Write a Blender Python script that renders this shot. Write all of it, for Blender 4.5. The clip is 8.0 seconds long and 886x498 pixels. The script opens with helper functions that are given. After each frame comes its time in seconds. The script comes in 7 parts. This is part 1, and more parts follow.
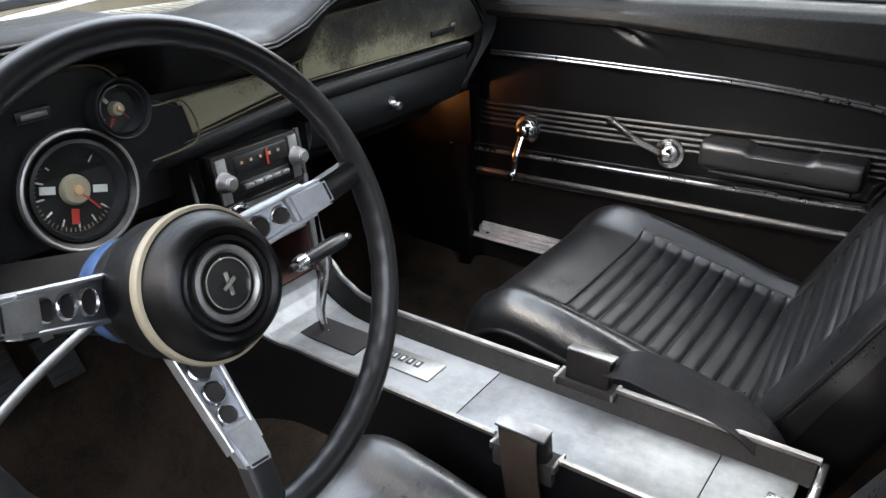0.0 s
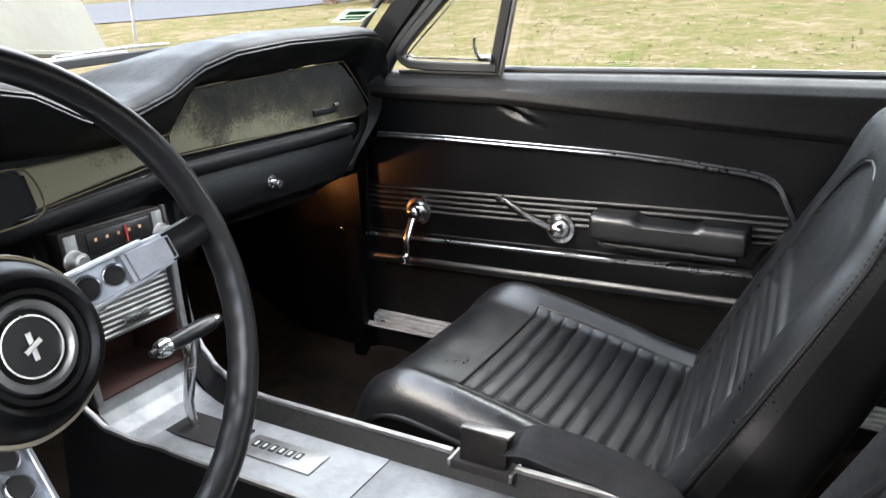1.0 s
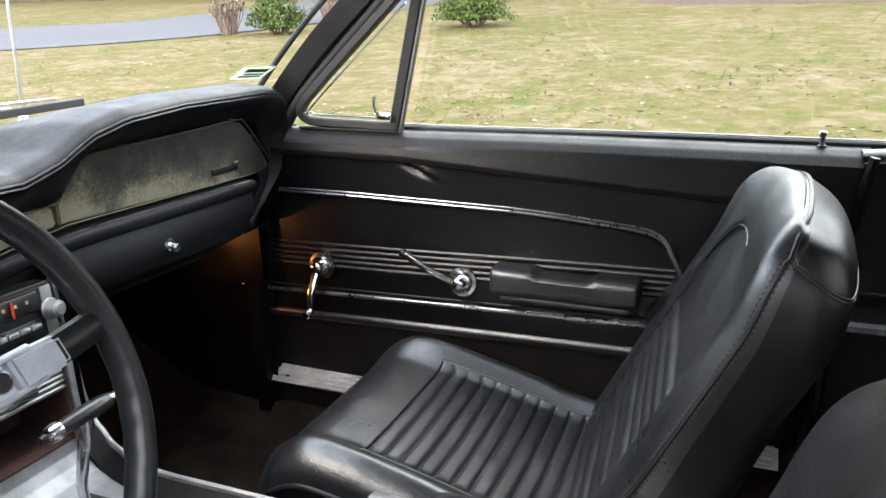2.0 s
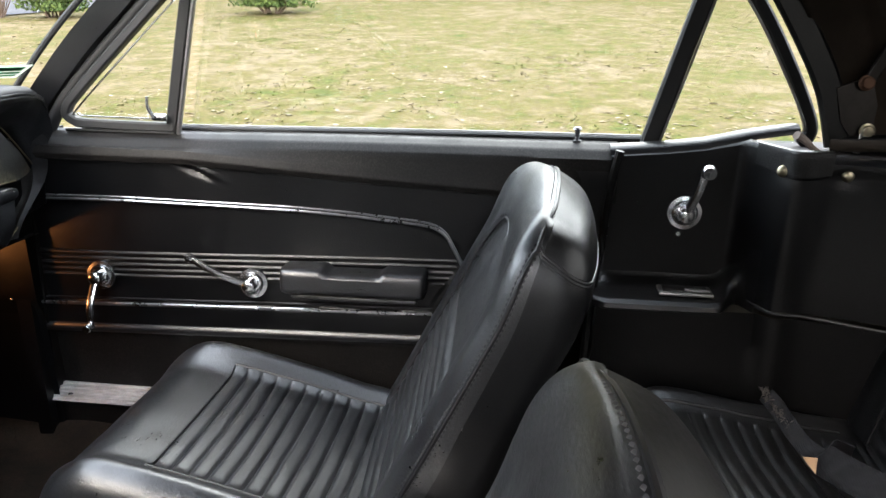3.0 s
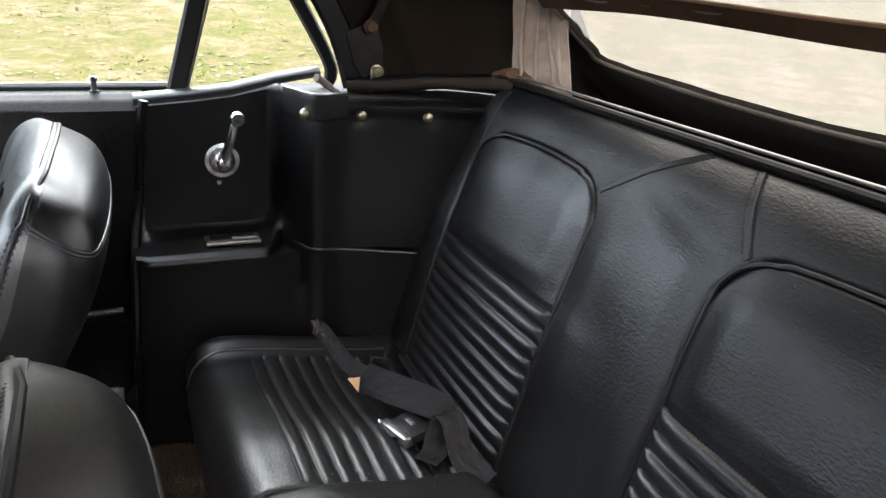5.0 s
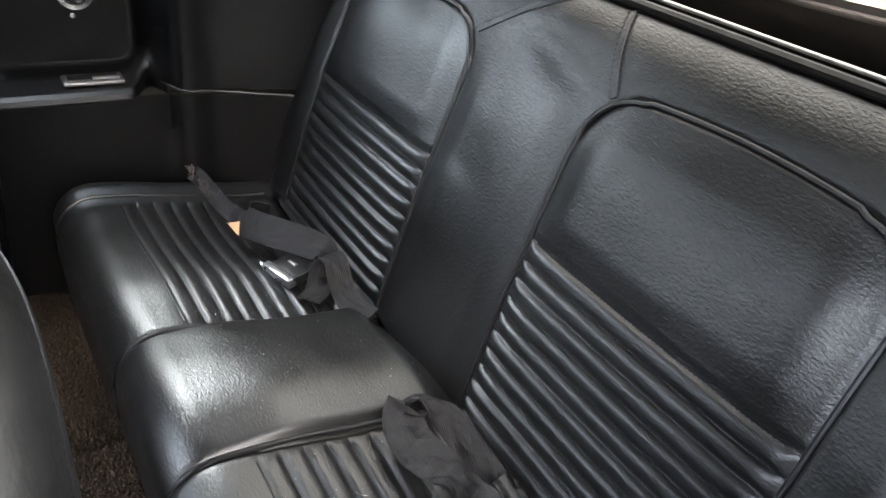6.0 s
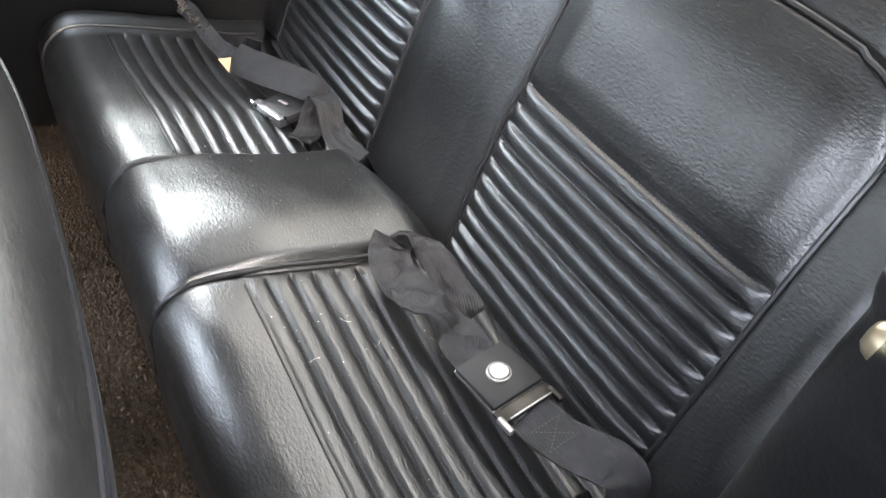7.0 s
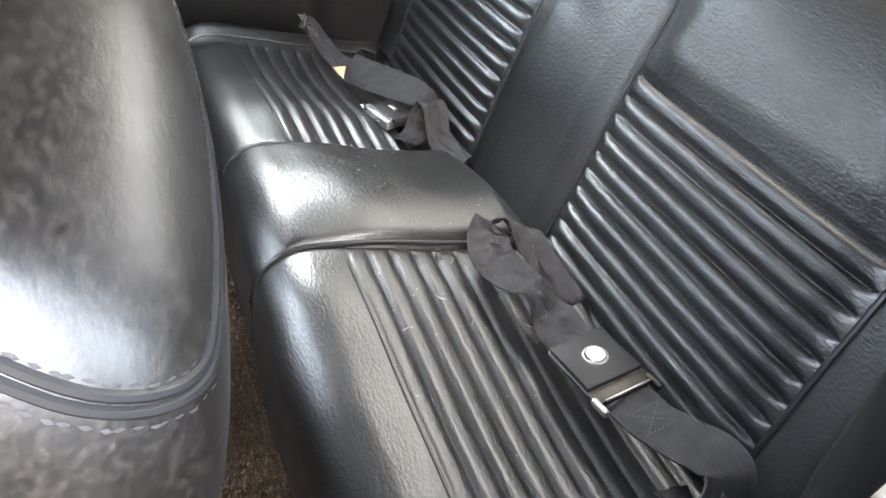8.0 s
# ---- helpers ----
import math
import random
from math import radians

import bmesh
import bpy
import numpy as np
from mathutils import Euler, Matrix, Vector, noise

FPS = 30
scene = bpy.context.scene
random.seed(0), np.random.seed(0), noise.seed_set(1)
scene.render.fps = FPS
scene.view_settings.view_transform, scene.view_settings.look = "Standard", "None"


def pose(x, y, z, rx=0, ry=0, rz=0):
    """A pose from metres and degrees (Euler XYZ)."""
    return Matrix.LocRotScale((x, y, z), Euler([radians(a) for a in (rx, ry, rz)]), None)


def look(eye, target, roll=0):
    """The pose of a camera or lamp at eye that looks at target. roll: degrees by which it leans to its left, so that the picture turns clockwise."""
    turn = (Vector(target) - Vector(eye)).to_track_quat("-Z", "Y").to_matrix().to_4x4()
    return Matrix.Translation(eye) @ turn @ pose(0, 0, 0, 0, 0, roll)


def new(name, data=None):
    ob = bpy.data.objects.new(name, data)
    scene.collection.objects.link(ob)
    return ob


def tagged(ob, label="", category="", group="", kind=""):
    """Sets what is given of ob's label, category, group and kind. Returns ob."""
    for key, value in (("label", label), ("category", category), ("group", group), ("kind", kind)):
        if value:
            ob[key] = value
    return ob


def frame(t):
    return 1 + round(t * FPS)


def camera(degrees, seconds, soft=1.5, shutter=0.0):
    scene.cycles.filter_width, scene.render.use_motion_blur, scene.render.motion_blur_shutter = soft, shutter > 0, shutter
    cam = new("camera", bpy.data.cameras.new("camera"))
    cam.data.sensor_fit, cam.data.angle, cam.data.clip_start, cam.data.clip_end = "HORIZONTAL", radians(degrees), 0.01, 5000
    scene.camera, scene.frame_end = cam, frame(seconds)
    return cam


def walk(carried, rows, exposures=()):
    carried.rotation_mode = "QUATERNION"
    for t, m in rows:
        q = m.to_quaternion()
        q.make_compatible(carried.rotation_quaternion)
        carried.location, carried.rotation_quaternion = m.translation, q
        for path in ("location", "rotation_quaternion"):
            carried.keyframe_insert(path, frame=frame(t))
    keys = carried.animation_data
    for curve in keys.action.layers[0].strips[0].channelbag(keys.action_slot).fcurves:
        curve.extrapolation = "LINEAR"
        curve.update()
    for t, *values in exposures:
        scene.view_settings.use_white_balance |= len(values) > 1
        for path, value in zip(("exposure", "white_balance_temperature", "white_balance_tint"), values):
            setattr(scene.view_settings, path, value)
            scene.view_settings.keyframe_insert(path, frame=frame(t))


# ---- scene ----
cam = camera(60.2, 8.0)
PATH = [
    (0, (0.461, -0.688, 1.132), (-0.602, 0.768, 0.267), -1.7),
    (0.5, (0.466, -0.633, 1.079), (-0.519, 0.951, 0.357), -1.4),
    (1, (0.465, -0.632, 1.063), (-0.448, 1.039, 0.452), -1.1),
    (1.2, (0.464, -0.634, 1.073), (-0.423, 1.061, 0.49), -1.0),
    (2.3, (0.476, -0.628, 1.126), (-0.115, 1.203, 0.579), 0.1),
    (2.5, (0.489, -0.632, 1.13), (-0.019, 1.222, 0.577), 0.3),
    (3, (0.522, -0.636, 1.14), (0.29, 1.266, 0.567), 0.7),
    (3.5, (0.563, -0.627, 1.145), (0.643, 1.277, 0.54), 1.0),
    (4, (0.597, -0.625, 1.146), (0.937, 1.249, 0.534), 1.3),
    (4.5, (0.621, -0.619, 1.153), (1.17, 1.196, 0.517), 2.1),
    (4.7, (0.627, -0.621, 1.154), (1.256, 1.163, 0.505), 2.4),
    (5.8, (0.624, -0.647, 1.149), (1.577, 0.845, 0.219), 6.3),
    (6, (0.626, -0.645, 1.146), (1.59, 0.785, 0.133), 7.1),
    (6.5, (0.626, -0.655, 1.134), (1.584, 0.644, -0.046), 9.5),
    (7, (0.621, -0.67, 1.114), (1.539, 0.574, -0.155), 11.5),
    (7.5, (0.61, -0.691, 1.089), (1.446, 0.641, -0.147), 11.6),
    (8, (0.601, -0.718, 1.038), (1.337, 0.739, -0.117), 9.3),
]
walk(cam, [(t, look(eye, target, roll)) for t, eye, target, roll in PATH], exposures=[(0, 2.82), (0.5, 2.98), (1, 3.08), (2.5, 2.95), (3, 3.15), (3.5, 3.22), (4.5, 3.3), (4.8, 3.4), (5.8, 3.9), (6, 4.2), (6.5, 4.75), (7, 5.12), (7.5, 5.22), (8, 5.12)])


# ---- light ----
world = bpy.data.worlds.new("overcast_sky")
scene.world = world
world.use_nodes = True
wn = world.node_tree.nodes
sky = wn.new("ShaderNodeTexSky")
sky.sky_type, sky.sun_disc = "NISHITA", False
sky.sun_elevation, sky.sun_rotation = radians(36), radians(200)
sky.air_density, sky.dust_density, sky.ozone_density = 1.0, 4.0, 1.0
haze = wn.new("ShaderNodeMixRGB")
haze.inputs[0].default_value = 0.62
haze.inputs[2].default_value = (8.7, 9.3, 10.4, 1)
world.node_tree.links.new(sky.outputs[0], haze.inputs[1])
world.node_tree.links.new(haze.outputs[0], wn["Background"].inputs[0])
wn["Background"].inputs[1].default_value = 0.15

sun_data = bpy.data.lights.new("sun", "SUN")
sun_data.energy, sun_data.angle, sun_data.color = 0.8, radians(60), (1.0, 0.965, 0.9)
sun = new("sun", sun_data)
sun.matrix_world = look((0, 0, 0), (-0.15, -0.80, -0.62))

bulb_data = bpy.data.lights.new("courtesy_bulb", "SPOT")
bulb_data.energy, bulb_data.color, bulb_data.shadow_soft_size = 0.10, (1.0, 0.36, 0.10), 0.012
bulb_data.spot_size, bulb_data.spot_blend = radians(115), 1.0


# ---- materials ----
def material(name, color, rough=0.5, metal=0.0, spec=0.5):
    m = bpy.data.materials.new(name)
    m.use_nodes = True
    b = m.node_tree.nodes["Principled BSDF"]
    b.inputs["Base Color"].default_value = (*color, 1)
    b.inputs["Roughness"].default_value = rough
    b.inputs["Metallic"].default_value = metal
    b.inputs["Specular IOR Level"].default_value = spec
    return m, m.node_tree, b


def coords(nt):
    return nt.nodes.new("ShaderNodeTexCoord").outputs["Object"]


def noise_tex(nt, scale, detail=4.0, rough=0.55, vec=None, stretch=None):
    n = nt.nodes.new("ShaderNodeTexNoise")
    n.inputs["Scale"].default_value, n.inputs["Detail"].default_value, n.inputs["Roughness"].default_value = scale, detail, rough
    vec = vec or coords(nt)
    if stretch:
        mp = nt.nodes.new("ShaderNodeMapping")
        mp.inputs["Scale"].default_value = stretch
        nt.links.new(vec, mp.inputs[0])
        vec = mp.outputs[0]
    nt.links.new(vec, n.inputs["Vector"])
    return n.outputs["Fac"]


def ramp(nt, fac, stops):
    r = nt.nodes.new("ShaderNodeValToRGB")
    e = r.color_ramp.elements
    while len(e) < len(stops):
        e.new(0.5)
    for k, (p, c) in enumerate(stops):
        e[k].position = p
        e[k].color = (*c, 1) if isinstance(c, tuple) else (c, c, c, 1)
    nt.links.new(fac, r.inputs[0])
    return r.outputs[0]


def bump(nt, b, height, strength=0.3, dist=0.001):
    n = nt.nodes.new("ShaderNodeBump")
    n.inputs["Strength"].default_value, n.inputs["Distance"].default_value = strength, dist
    nt.links.new(height, n.inputs["Height"])
    old = b.inputs["Normal"].links
    if old:
        nt.links.new(old[0].from_socket, n.inputs["Normal"])
    nt.links.new(n.outputs[0], b.inputs["Normal"])


def cells(nt, scale, vec=None):
    v = nt.nodes.new("ShaderNodeTexVoronoi")
    v.inputs["Scale"].default_value = scale
    nt.links.new(vec or coords(nt), v.inputs["Vector"])
    return v.outputs["Distance"]


def vinyl(name, color, worn, r0, r1, grain=260.0, strength=0.5, crease=0.03, spec=0.7):
    """Grained vinyl: worn patches and pale scuffs, uneven gloss, pulled wrinkles and a pressed leather grain."""
    m, nt, b = material(name, color, r0, 0.0, spec)
    vec = coords(nt)
    patch = noise_tex(nt, 5.5, 5.0, 0.6, vec)
    base = ramp(nt, patch, [(0.35, color), (0.75, worn)])
    scuff = ramp(nt, noise_tex(nt, 26.0, 6.0, 0.7, vec, (9.0, 0.7, 6.0)), [(0.66, 0.0), (0.76, 1.0)])
    mx = nt.nodes.new("ShaderNodeMixRGB")
    mx.inputs[2].default_value = (*(c * 2.2 + 0.003 for c in worn), 1)
    nt.links.new(scuff, mx.inputs[0])
    nt.links.new(base, mx.inputs[1])
    pores = noise_tex(nt, grain, 3.0, 0.6, vec, (1, 0.42, 1))
    worn_grain = nt.nodes.new("ShaderNodeMixRGB")
    worn_grain.blend_type = "MULTIPLY"
    worn_grain.inputs[0].default_value = 1.0
    nt.links.new(mx.outputs[0], worn_grain.inputs[1])
    nt.links.new(ramp(nt, pores, [(0.34, 0.35), (0.50, 0.85), (0.68, 2.2)]), worn_grain.inputs[2])
    nt.links.new(worn_grain.outputs[0], b.inputs["Base Color"])
    gloss = noise_tex(nt, 14.0, 9.0, 0.74, vec)
    scratch = noise_tex(nt, 32.0, 4.0, 0.6, vec, (8.0, 0.6, 8.0))
    total = gloss
    for other, w in ((scratch, 0.4), (pores, 0.45)):
        a = nt.nodes.new("ShaderNodeMath")
        a.operation = "MULTIPLY_ADD"
        a.inputs[1].default_value = w
        nt.links.new(other, a.inputs[0])
        nt.links.new(total, a.inputs[2])
        total = a.outputs[0]
    nt.links.new(ramp(nt, total, [(0.66, r0), (0.98, r0 * 0.25 + r1 * 0.75), (1.0, r1)]), b.inputs["Roughness"])
    bump(nt, b, noise_tex(nt, 22.0, 3.0, 0.55, vec), crease * 0.35, 0.004)
    bump(nt, b, noise_tex(nt, 95.0, 4.0, 0.6, vec, (1, 0.38, 1)), crease, 0.0012)
    bump(nt, b, pores, strength, 0.0010)
    return m


VINYL = vinyl("black_vinyl", (0.0010, 0.0011, 0.0013), (0.0036, 0.0036, 0.0040), 0.29, 0.41, 420.0, 0.60, 0.015, 0.62)
# Lighter copy of the black vinyl: the bench cushion's window sheen is in its colour.
VINYL_BENCH = vinyl("lightened_bench_vinyl", (0.0014, 0.0015, 0.0017), (0.0052, 0.0052, 0.0055), 0.29, 0.41, 420.0, 0.60, 0.02, 0.92)
# Glossy and bluish lighter copy: sheen on front seats and armrest put into colour.
VINYL_FRONT = vinyl("lightened_glossy_vinyl", (0.0036, 0.0040, 0.0050), (0.0100, 0.0106, 0.0122), 0.25, 0.41, 300.0, 0.40, 0.04, 1.0)
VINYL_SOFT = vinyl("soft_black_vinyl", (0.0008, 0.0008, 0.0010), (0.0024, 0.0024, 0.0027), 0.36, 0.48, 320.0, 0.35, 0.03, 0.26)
VINYL_SEAT = vinyl("smooth_seat_vinyl", (0.0014, 0.0016, 0.0021), (0.0042, 0.0042, 0.0046), 0.27, 0.40, 420.0, 0.14, 0.02, 0.50)
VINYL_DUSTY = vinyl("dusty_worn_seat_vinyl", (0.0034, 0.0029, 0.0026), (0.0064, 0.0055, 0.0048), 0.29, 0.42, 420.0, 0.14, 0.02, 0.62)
VINYL_TRIM = vinyl("panel_vinyl", (0.0010, 0.0012, 0.0017), (0.0030, 0.0032, 0.0038), 0.27, 0.40, 320.0, 0.35, 0.05, 0.48)
VINYL_RAIL = vinyl("rail_paint", (0.0045, 0.0042, 0.0040), (0.011, 0.0097, 0.0088), 0.42, 0.58, 320.0, 0.2, 0.06, 0.2)
PAD_VINYL = vinyl("dash_pad_vinyl", (0.0026, 0.0029, 0.0037), (0.0060, 0.0063, 0.0070), 0.42, 0.56, 320.0, 0.3, 0.05, 0.24)
PIPING = material("piping_vinyl", (0.006, 0.006, 0.007), 0.40, 0.0, 0.45)[0]
THREAD = material("dark_stitching_thread", (0.010, 0.010, 0.011), 0.75, 0.0, 0.25)[0]
# Dark thread made paler: the stitches' small highlights are put into its colour.
PLEAT_THREAD = material("lightened_pleat_thread", (0.030, 0.031, 0.034), 0.75, 0.0, 0.25)[0]
THREAD_GREY = material("greyed_stitching_thread", (0.026, 0.026, 0.028), 0.75, 0.0, 0.25)[0]
BLACK = material("black_plastic", (0.008, 0.008, 0.009), 0.35)[0]
RUBBER = material("black_rubber", (0.012, 0.012, 0.012), 0.6)[0]
DARK = material("dark_cavity", (0.01, 0.008, 0.008), 0.8)[0]
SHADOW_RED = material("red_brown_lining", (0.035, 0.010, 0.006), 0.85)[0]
GOLD = material("tarnished_gold_edge", (0.10, 0.082, 0.046), 0.5, 0.6)[0]
WHITE = material("white_marking", (0.6, 0.6, 0.57), 0.6)[0]
CREAM_RING = material("cream_plastic", (0.26, 0.225, 0.16), 0.45)[0]
CRACKLE = material("black_crackle_enamel", (0.006, 0.006, 0.007), 0.5, 0.0, 0.3)[0]
BLUE = material("blue_column_paint", (0.03, 0.06, 0.14), 0.35)[0]
BRASS = material("aged_brass", (0.36, 0.32, 0.23), 0.32, 0.9)[0]
RED = material("red_marking", (0.35, 0.03, 0.02), 0.5)[0]
TAN = material("tan_leather_tag", (0.45, 0.27, 0.14), 0.7)[0]
RUST = material("rusty_metal", (0.12, 0.06, 0.035), 0.75, 0.3)[0]


def metal(name, color, r0, r1, scale, stretch, strength):
    m, nt, b = material(name, color, r0, 1.0)
    n = noise_tex(nt, scale, 5.0, 0.6, None, stretch)
    nt.links.new(ramp(nt, n, [(0.3, r0), (0.75, r1)]), b.inputs["Roughness"])
    dirt = noise_tex(nt, 22.0, 8.0, 0.7)
    nt.links.new(ramp(nt, dirt, [(0.38, tuple(c * 0.72 for c in color)), (0.6, color)]), b.inputs["Base Color"])
    bump(nt, b, n, strength, 0.0004)
    return m


CHROME = metal("pitted_chrome", (0.78, 0.79, 0.80), 0.12, 0.30, 60.0, None, 0.05)
BRUSHED = metal("brushed_aluminium", (0.50, 0.52, 0.55), 0.42, 0.56, 60.0, (1, 14, 1), 0.12)
ALU = metal("worn_aluminium", (0.34, 0.337, 0.33), 0.42, 0.58, 40.0, (1, 6, 1), 0.15)
MOULDING = metal("dull_bright_moulding", (0.52, 0.53, 0.55), 0.24, 0.40, 60.0, None, 0.05)
DARK_STEEL = metal("dark_painted_steel", (0.045, 0.042, 0.040), 0.35, 0.6, 40.0, None, 0.2)
SILL = metal("scuffed_sill_aluminium", (0.78, 0.77, 0.75), 0.30, 0.48, 40.0, (6, 1, 1), 0.3)
SILL.node_tree.nodes["Principled BSDF"].inputs["Metallic"].default_value = 0.45
PLATE = metal("satin_console_plate", (0.33, 0.335, 0.34), 0.48, 0.62, 30.0, (1, 5, 1), 0.06)
PLATE.node_tree.nodes["Principled BSDF"].inputs["Metallic"].default_value = 0.75
STEEL = metal("dull_steel", (0.34, 0.33, 0.32), 0.35, 0.6, 40.0, None, 0.2)


def worn_panel():
    m, nt, b = material("worn_gilt_panel", (0.02, 0.018, 0.014), 0.42)
    vec = coords(nt)
    sep = nt.nodes.new("ShaderNodeSeparateXYZ")
    nt.links.new(vec, sep.inputs[0])
    big = noise_tex(nt, 7.0, 6.0, 0.65, vec)
    fine = noise_tex(nt, 190.0, 3.0, 0.7, vec)
    low = nt.nodes.new("ShaderNodeMapRange")
    low.inputs[1].default_value, low.inputs[2].default_value = 0.95, 0.83
    low.inputs[3].default_value, low.inputs[4].default_value = -0.22, 0.33
    nt.links.new(sep.outputs[2], low.inputs[0])
    side = nt.nodes.new("ShaderNodeMapRange")
    side.inputs[1].default_value, side.inputs[2].default_value = 0.62, 0.12
    side.inputs[3].default_value, side.inputs[4].default_value = -0.28, 0.12
    nt.links.new(sep.outputs[1], side.inputs[0])
    total = big
    for other, w in ((low.outputs[0], 0.62), (side.outputs[0], 0.8), (fine, 0.32)):
        a = nt.nodes.new("ShaderNodeMath")
        a.operation = "MULTIPLY_ADD"
        a.inputs[1].default_value = w
        nt.links.new(other, a.inputs[0])
        nt.links.new(total, a.inputs[2])
        total = a.outputs[0]
    nt.links.new(ramp(nt, total, [(0.46, (0.012, 0.011, 0.009)), (0.60, (0.06, 0.052, 0.034)), (0.76, (0.30, 0.275, 0.19))]), b.inputs["Base Color"])
    nt.links.new(ramp(nt, total, [(0.4, 0.5), (0.75, 0.33)]), b.inputs["Roughness"])
    nt.links.new(ramp(nt, total, [(0.55, 0.0), (0.8, 0.35)]), b.inputs["Metallic"])
    bump(nt, b, cells(nt, 380.0, vec), 0.5, 0.0006)
    return m


WORN = worn_panel()


def carpet(name, low, high, scale):
    m, nt, b = material(name, low, 0.95, 0.0, 0.1)
    n = noise_tex(nt, 9.0, 6.0, 0.7)
    f = noise_tex(nt, scale, 3.0, 0.8)
    mix = nt.nodes.new("ShaderNodeMath")
    mix.operation = "MULTIPLY_ADD"
    mix.inputs[1].default_value = 0.6
    nt.links.new(f, mix.inputs[0])
    nt.links.new(n, mix.inputs[2])
    nt.links.new(ramp(nt, mix.outputs[0], [(0.6, low), (1.0, high)]), b.inputs["Base Color"])
    bump(nt, b, f, 0.9, 0.006)
    return m


CARPET = carpet("dirty_black_carpet", (0.010, 0.008, 0.0065), (0.045, 0.032, 0.022), 240.0)
SHAG = carpet("brown_loop_carpet", (0.014, 0.010, 0.007), (0.05, 0.036, 0.025), 420.0)


def webbing(name, color):
    m, nt, b = material(name, color, 0.66, 0.0, 0.3)
    w = nt.nodes.new("ShaderNodeTexWave")
    w.inputs["Scale"].default_value, w.inputs["Distortion"].default_value = 130.0, 2.5
    nt.links.new(coords(nt), w.inputs["Vector"])
    n = noise_tex(nt, 22.0, 6.0, 0.75)
    weave = nt.nodes.new("ShaderNodeMixRGB")
    weave.blend_type = "MULTIPLY"
    weave.inputs[0].default_value = 1.0
    nt.links.new(ramp(nt, n, [(0.3, tuple(c * 0.45 for c in color)), (0.55, color), (0.78, tuple(c * 1.8 for c in color))]), weave.inputs[1])
    nt.links.new(ramp(nt, w.outputs["Fac"], [(0.2, 0.85), (0.8, 1.1)]), weave.inputs[2])
    nt.links.new(weave.outputs[0], b.inputs["Base Color"])
    bump(nt, b, w.outputs["Fac"], 0.5, 0.0006)
    return m


WEB = webbing("faded_black_webbing", (0.0105, 0.0103, 0.0122))
BROWN_WEB = webbing("brown_stained_webbing", (0.020, 0.013, 0.009))


def cloth(name, low, high, rough=0.9):
    m, nt, b = material(name, low, rough, 0.0, 0.2)
    n = noise_tex(nt, 6.0, 7.0, 0.7)
    nt.links.new(ramp(nt, n, [(0.3, low), (0.75, high)]), b.inputs["Base Color"])
    bump(nt, b, noise_tex(nt, 500.0, 2.0, 0.5), 0.4, 0.0008)
    bump(nt, b, noise_tex(nt, 9.0, 4.0, 0.6), 0.4, 0.01)
    return m


TOP_CLOTH = cloth("brown_black_top_lining", (0.013, 0.0100, 0.0076), (0.032, 0.0240, 0.0175))
FRAY = cloth("frayed_grey_yarn", (0.05, 0.044, 0.040), (0.10, 0.088, 0.08))
STRAP_CLOTH = cloth("grey_cotton_strap", (0.17, 0.14, 0.12), (0.36, 0.30, 0.27))
GRIME = cloth("grimy_window_edge", (0.07, 0.058, 0.045), (0.20, 0.175, 0.145))
BROWN_BAND = cloth("brown_binding_tape", (0.055, 0.03, 0.018), (0.13, 0.075, 0.048))
CREAM = cloth("cream_car_paint", (0.100, 0.092, 0.070), (0.125, 0.116, 0.090), 0.45)
WHITE_PAINT = cloth("white_wiper_paint", (0.6, 0.6, 0.6), (0.75, 0.75, 0.74), 0.3)
ASPHALT = cloth("grey_asphalt", (0.0390, 0.0390, 0.0437), (0.0608, 0.0608, 0.0671))


def glass(name, tint, rough=0.0):
    m = bpy.data.materials.new(name)
    m.use_nodes = True
    nt = m.node_tree
    nt.nodes.remove(nt.nodes["Principled BSDF"])
    t, g, mix = (nt.nodes.new(k) for k in ("ShaderNodeBsdfTransparent", "ShaderNodeBsdfGlossy", "ShaderNodeMixShader"))
    t.inputs[0].default_value = (*tint, 1)
    g.inputs["Roughness"].default_value = rough
    mix.inputs[0].default_value = 0.045
    for a, b in ((t.outputs[0], mix.inputs[1]), (g.outputs[0], mix.inputs[2])):
        nt.links.new(a, b)
    nt.links.new(mix.outputs[0], nt.nodes["Material Output"].inputs[0])
    return m


GLASS = glass("window_glass", (0.96, 0.98, 0.96))


def cloudy():
    m = bpy.data.materials.new("cloudy_clear_vinyl")
    m.use_nodes = True
    nt = m.node_tree
    b = nt.nodes["Principled BSDF"]
    tr, ad = nt.nodes.new("ShaderNodeBsdfTranslucent"), nt.nodes.new("ShaderNodeMixShader")
    n = noise_tex(nt, 7.0, 6.0, 0.7)
    c = ramp(nt, n, [(0.25, (0.070, 0.062, 0.052)), (0.7, (0.118, 0.108, 0.094))])
    nt.links.new(c, tr.inputs[0])
    nt.links.new(c, b.inputs["Base Color"])
    b.inputs["Roughness"].default_value = 0.25
    ad.inputs[0].default_value = 0.85
    nt.links.new(b.outputs[0], ad.inputs[1])
    nt.links.new(tr.outputs[0], ad.inputs[2])
    see = nt.nodes.new("ShaderNodeBsdfTransparent")
    see.inputs[0].default_value = (0.95, 0.88, 0.76, 1)
    mix = nt.nodes.new("ShaderNodeMixShader")
    mix.inputs[0].default_value = 0.28
    nt.links.new(ad.outputs[0], mix.inputs[1])
    nt.links.new(see.outputs[0], mix.inputs[2])
    nt.links.new(mix.outputs[0], nt.nodes["Material Output"].inputs[0])
    return m


CLOUDY = cloudy()


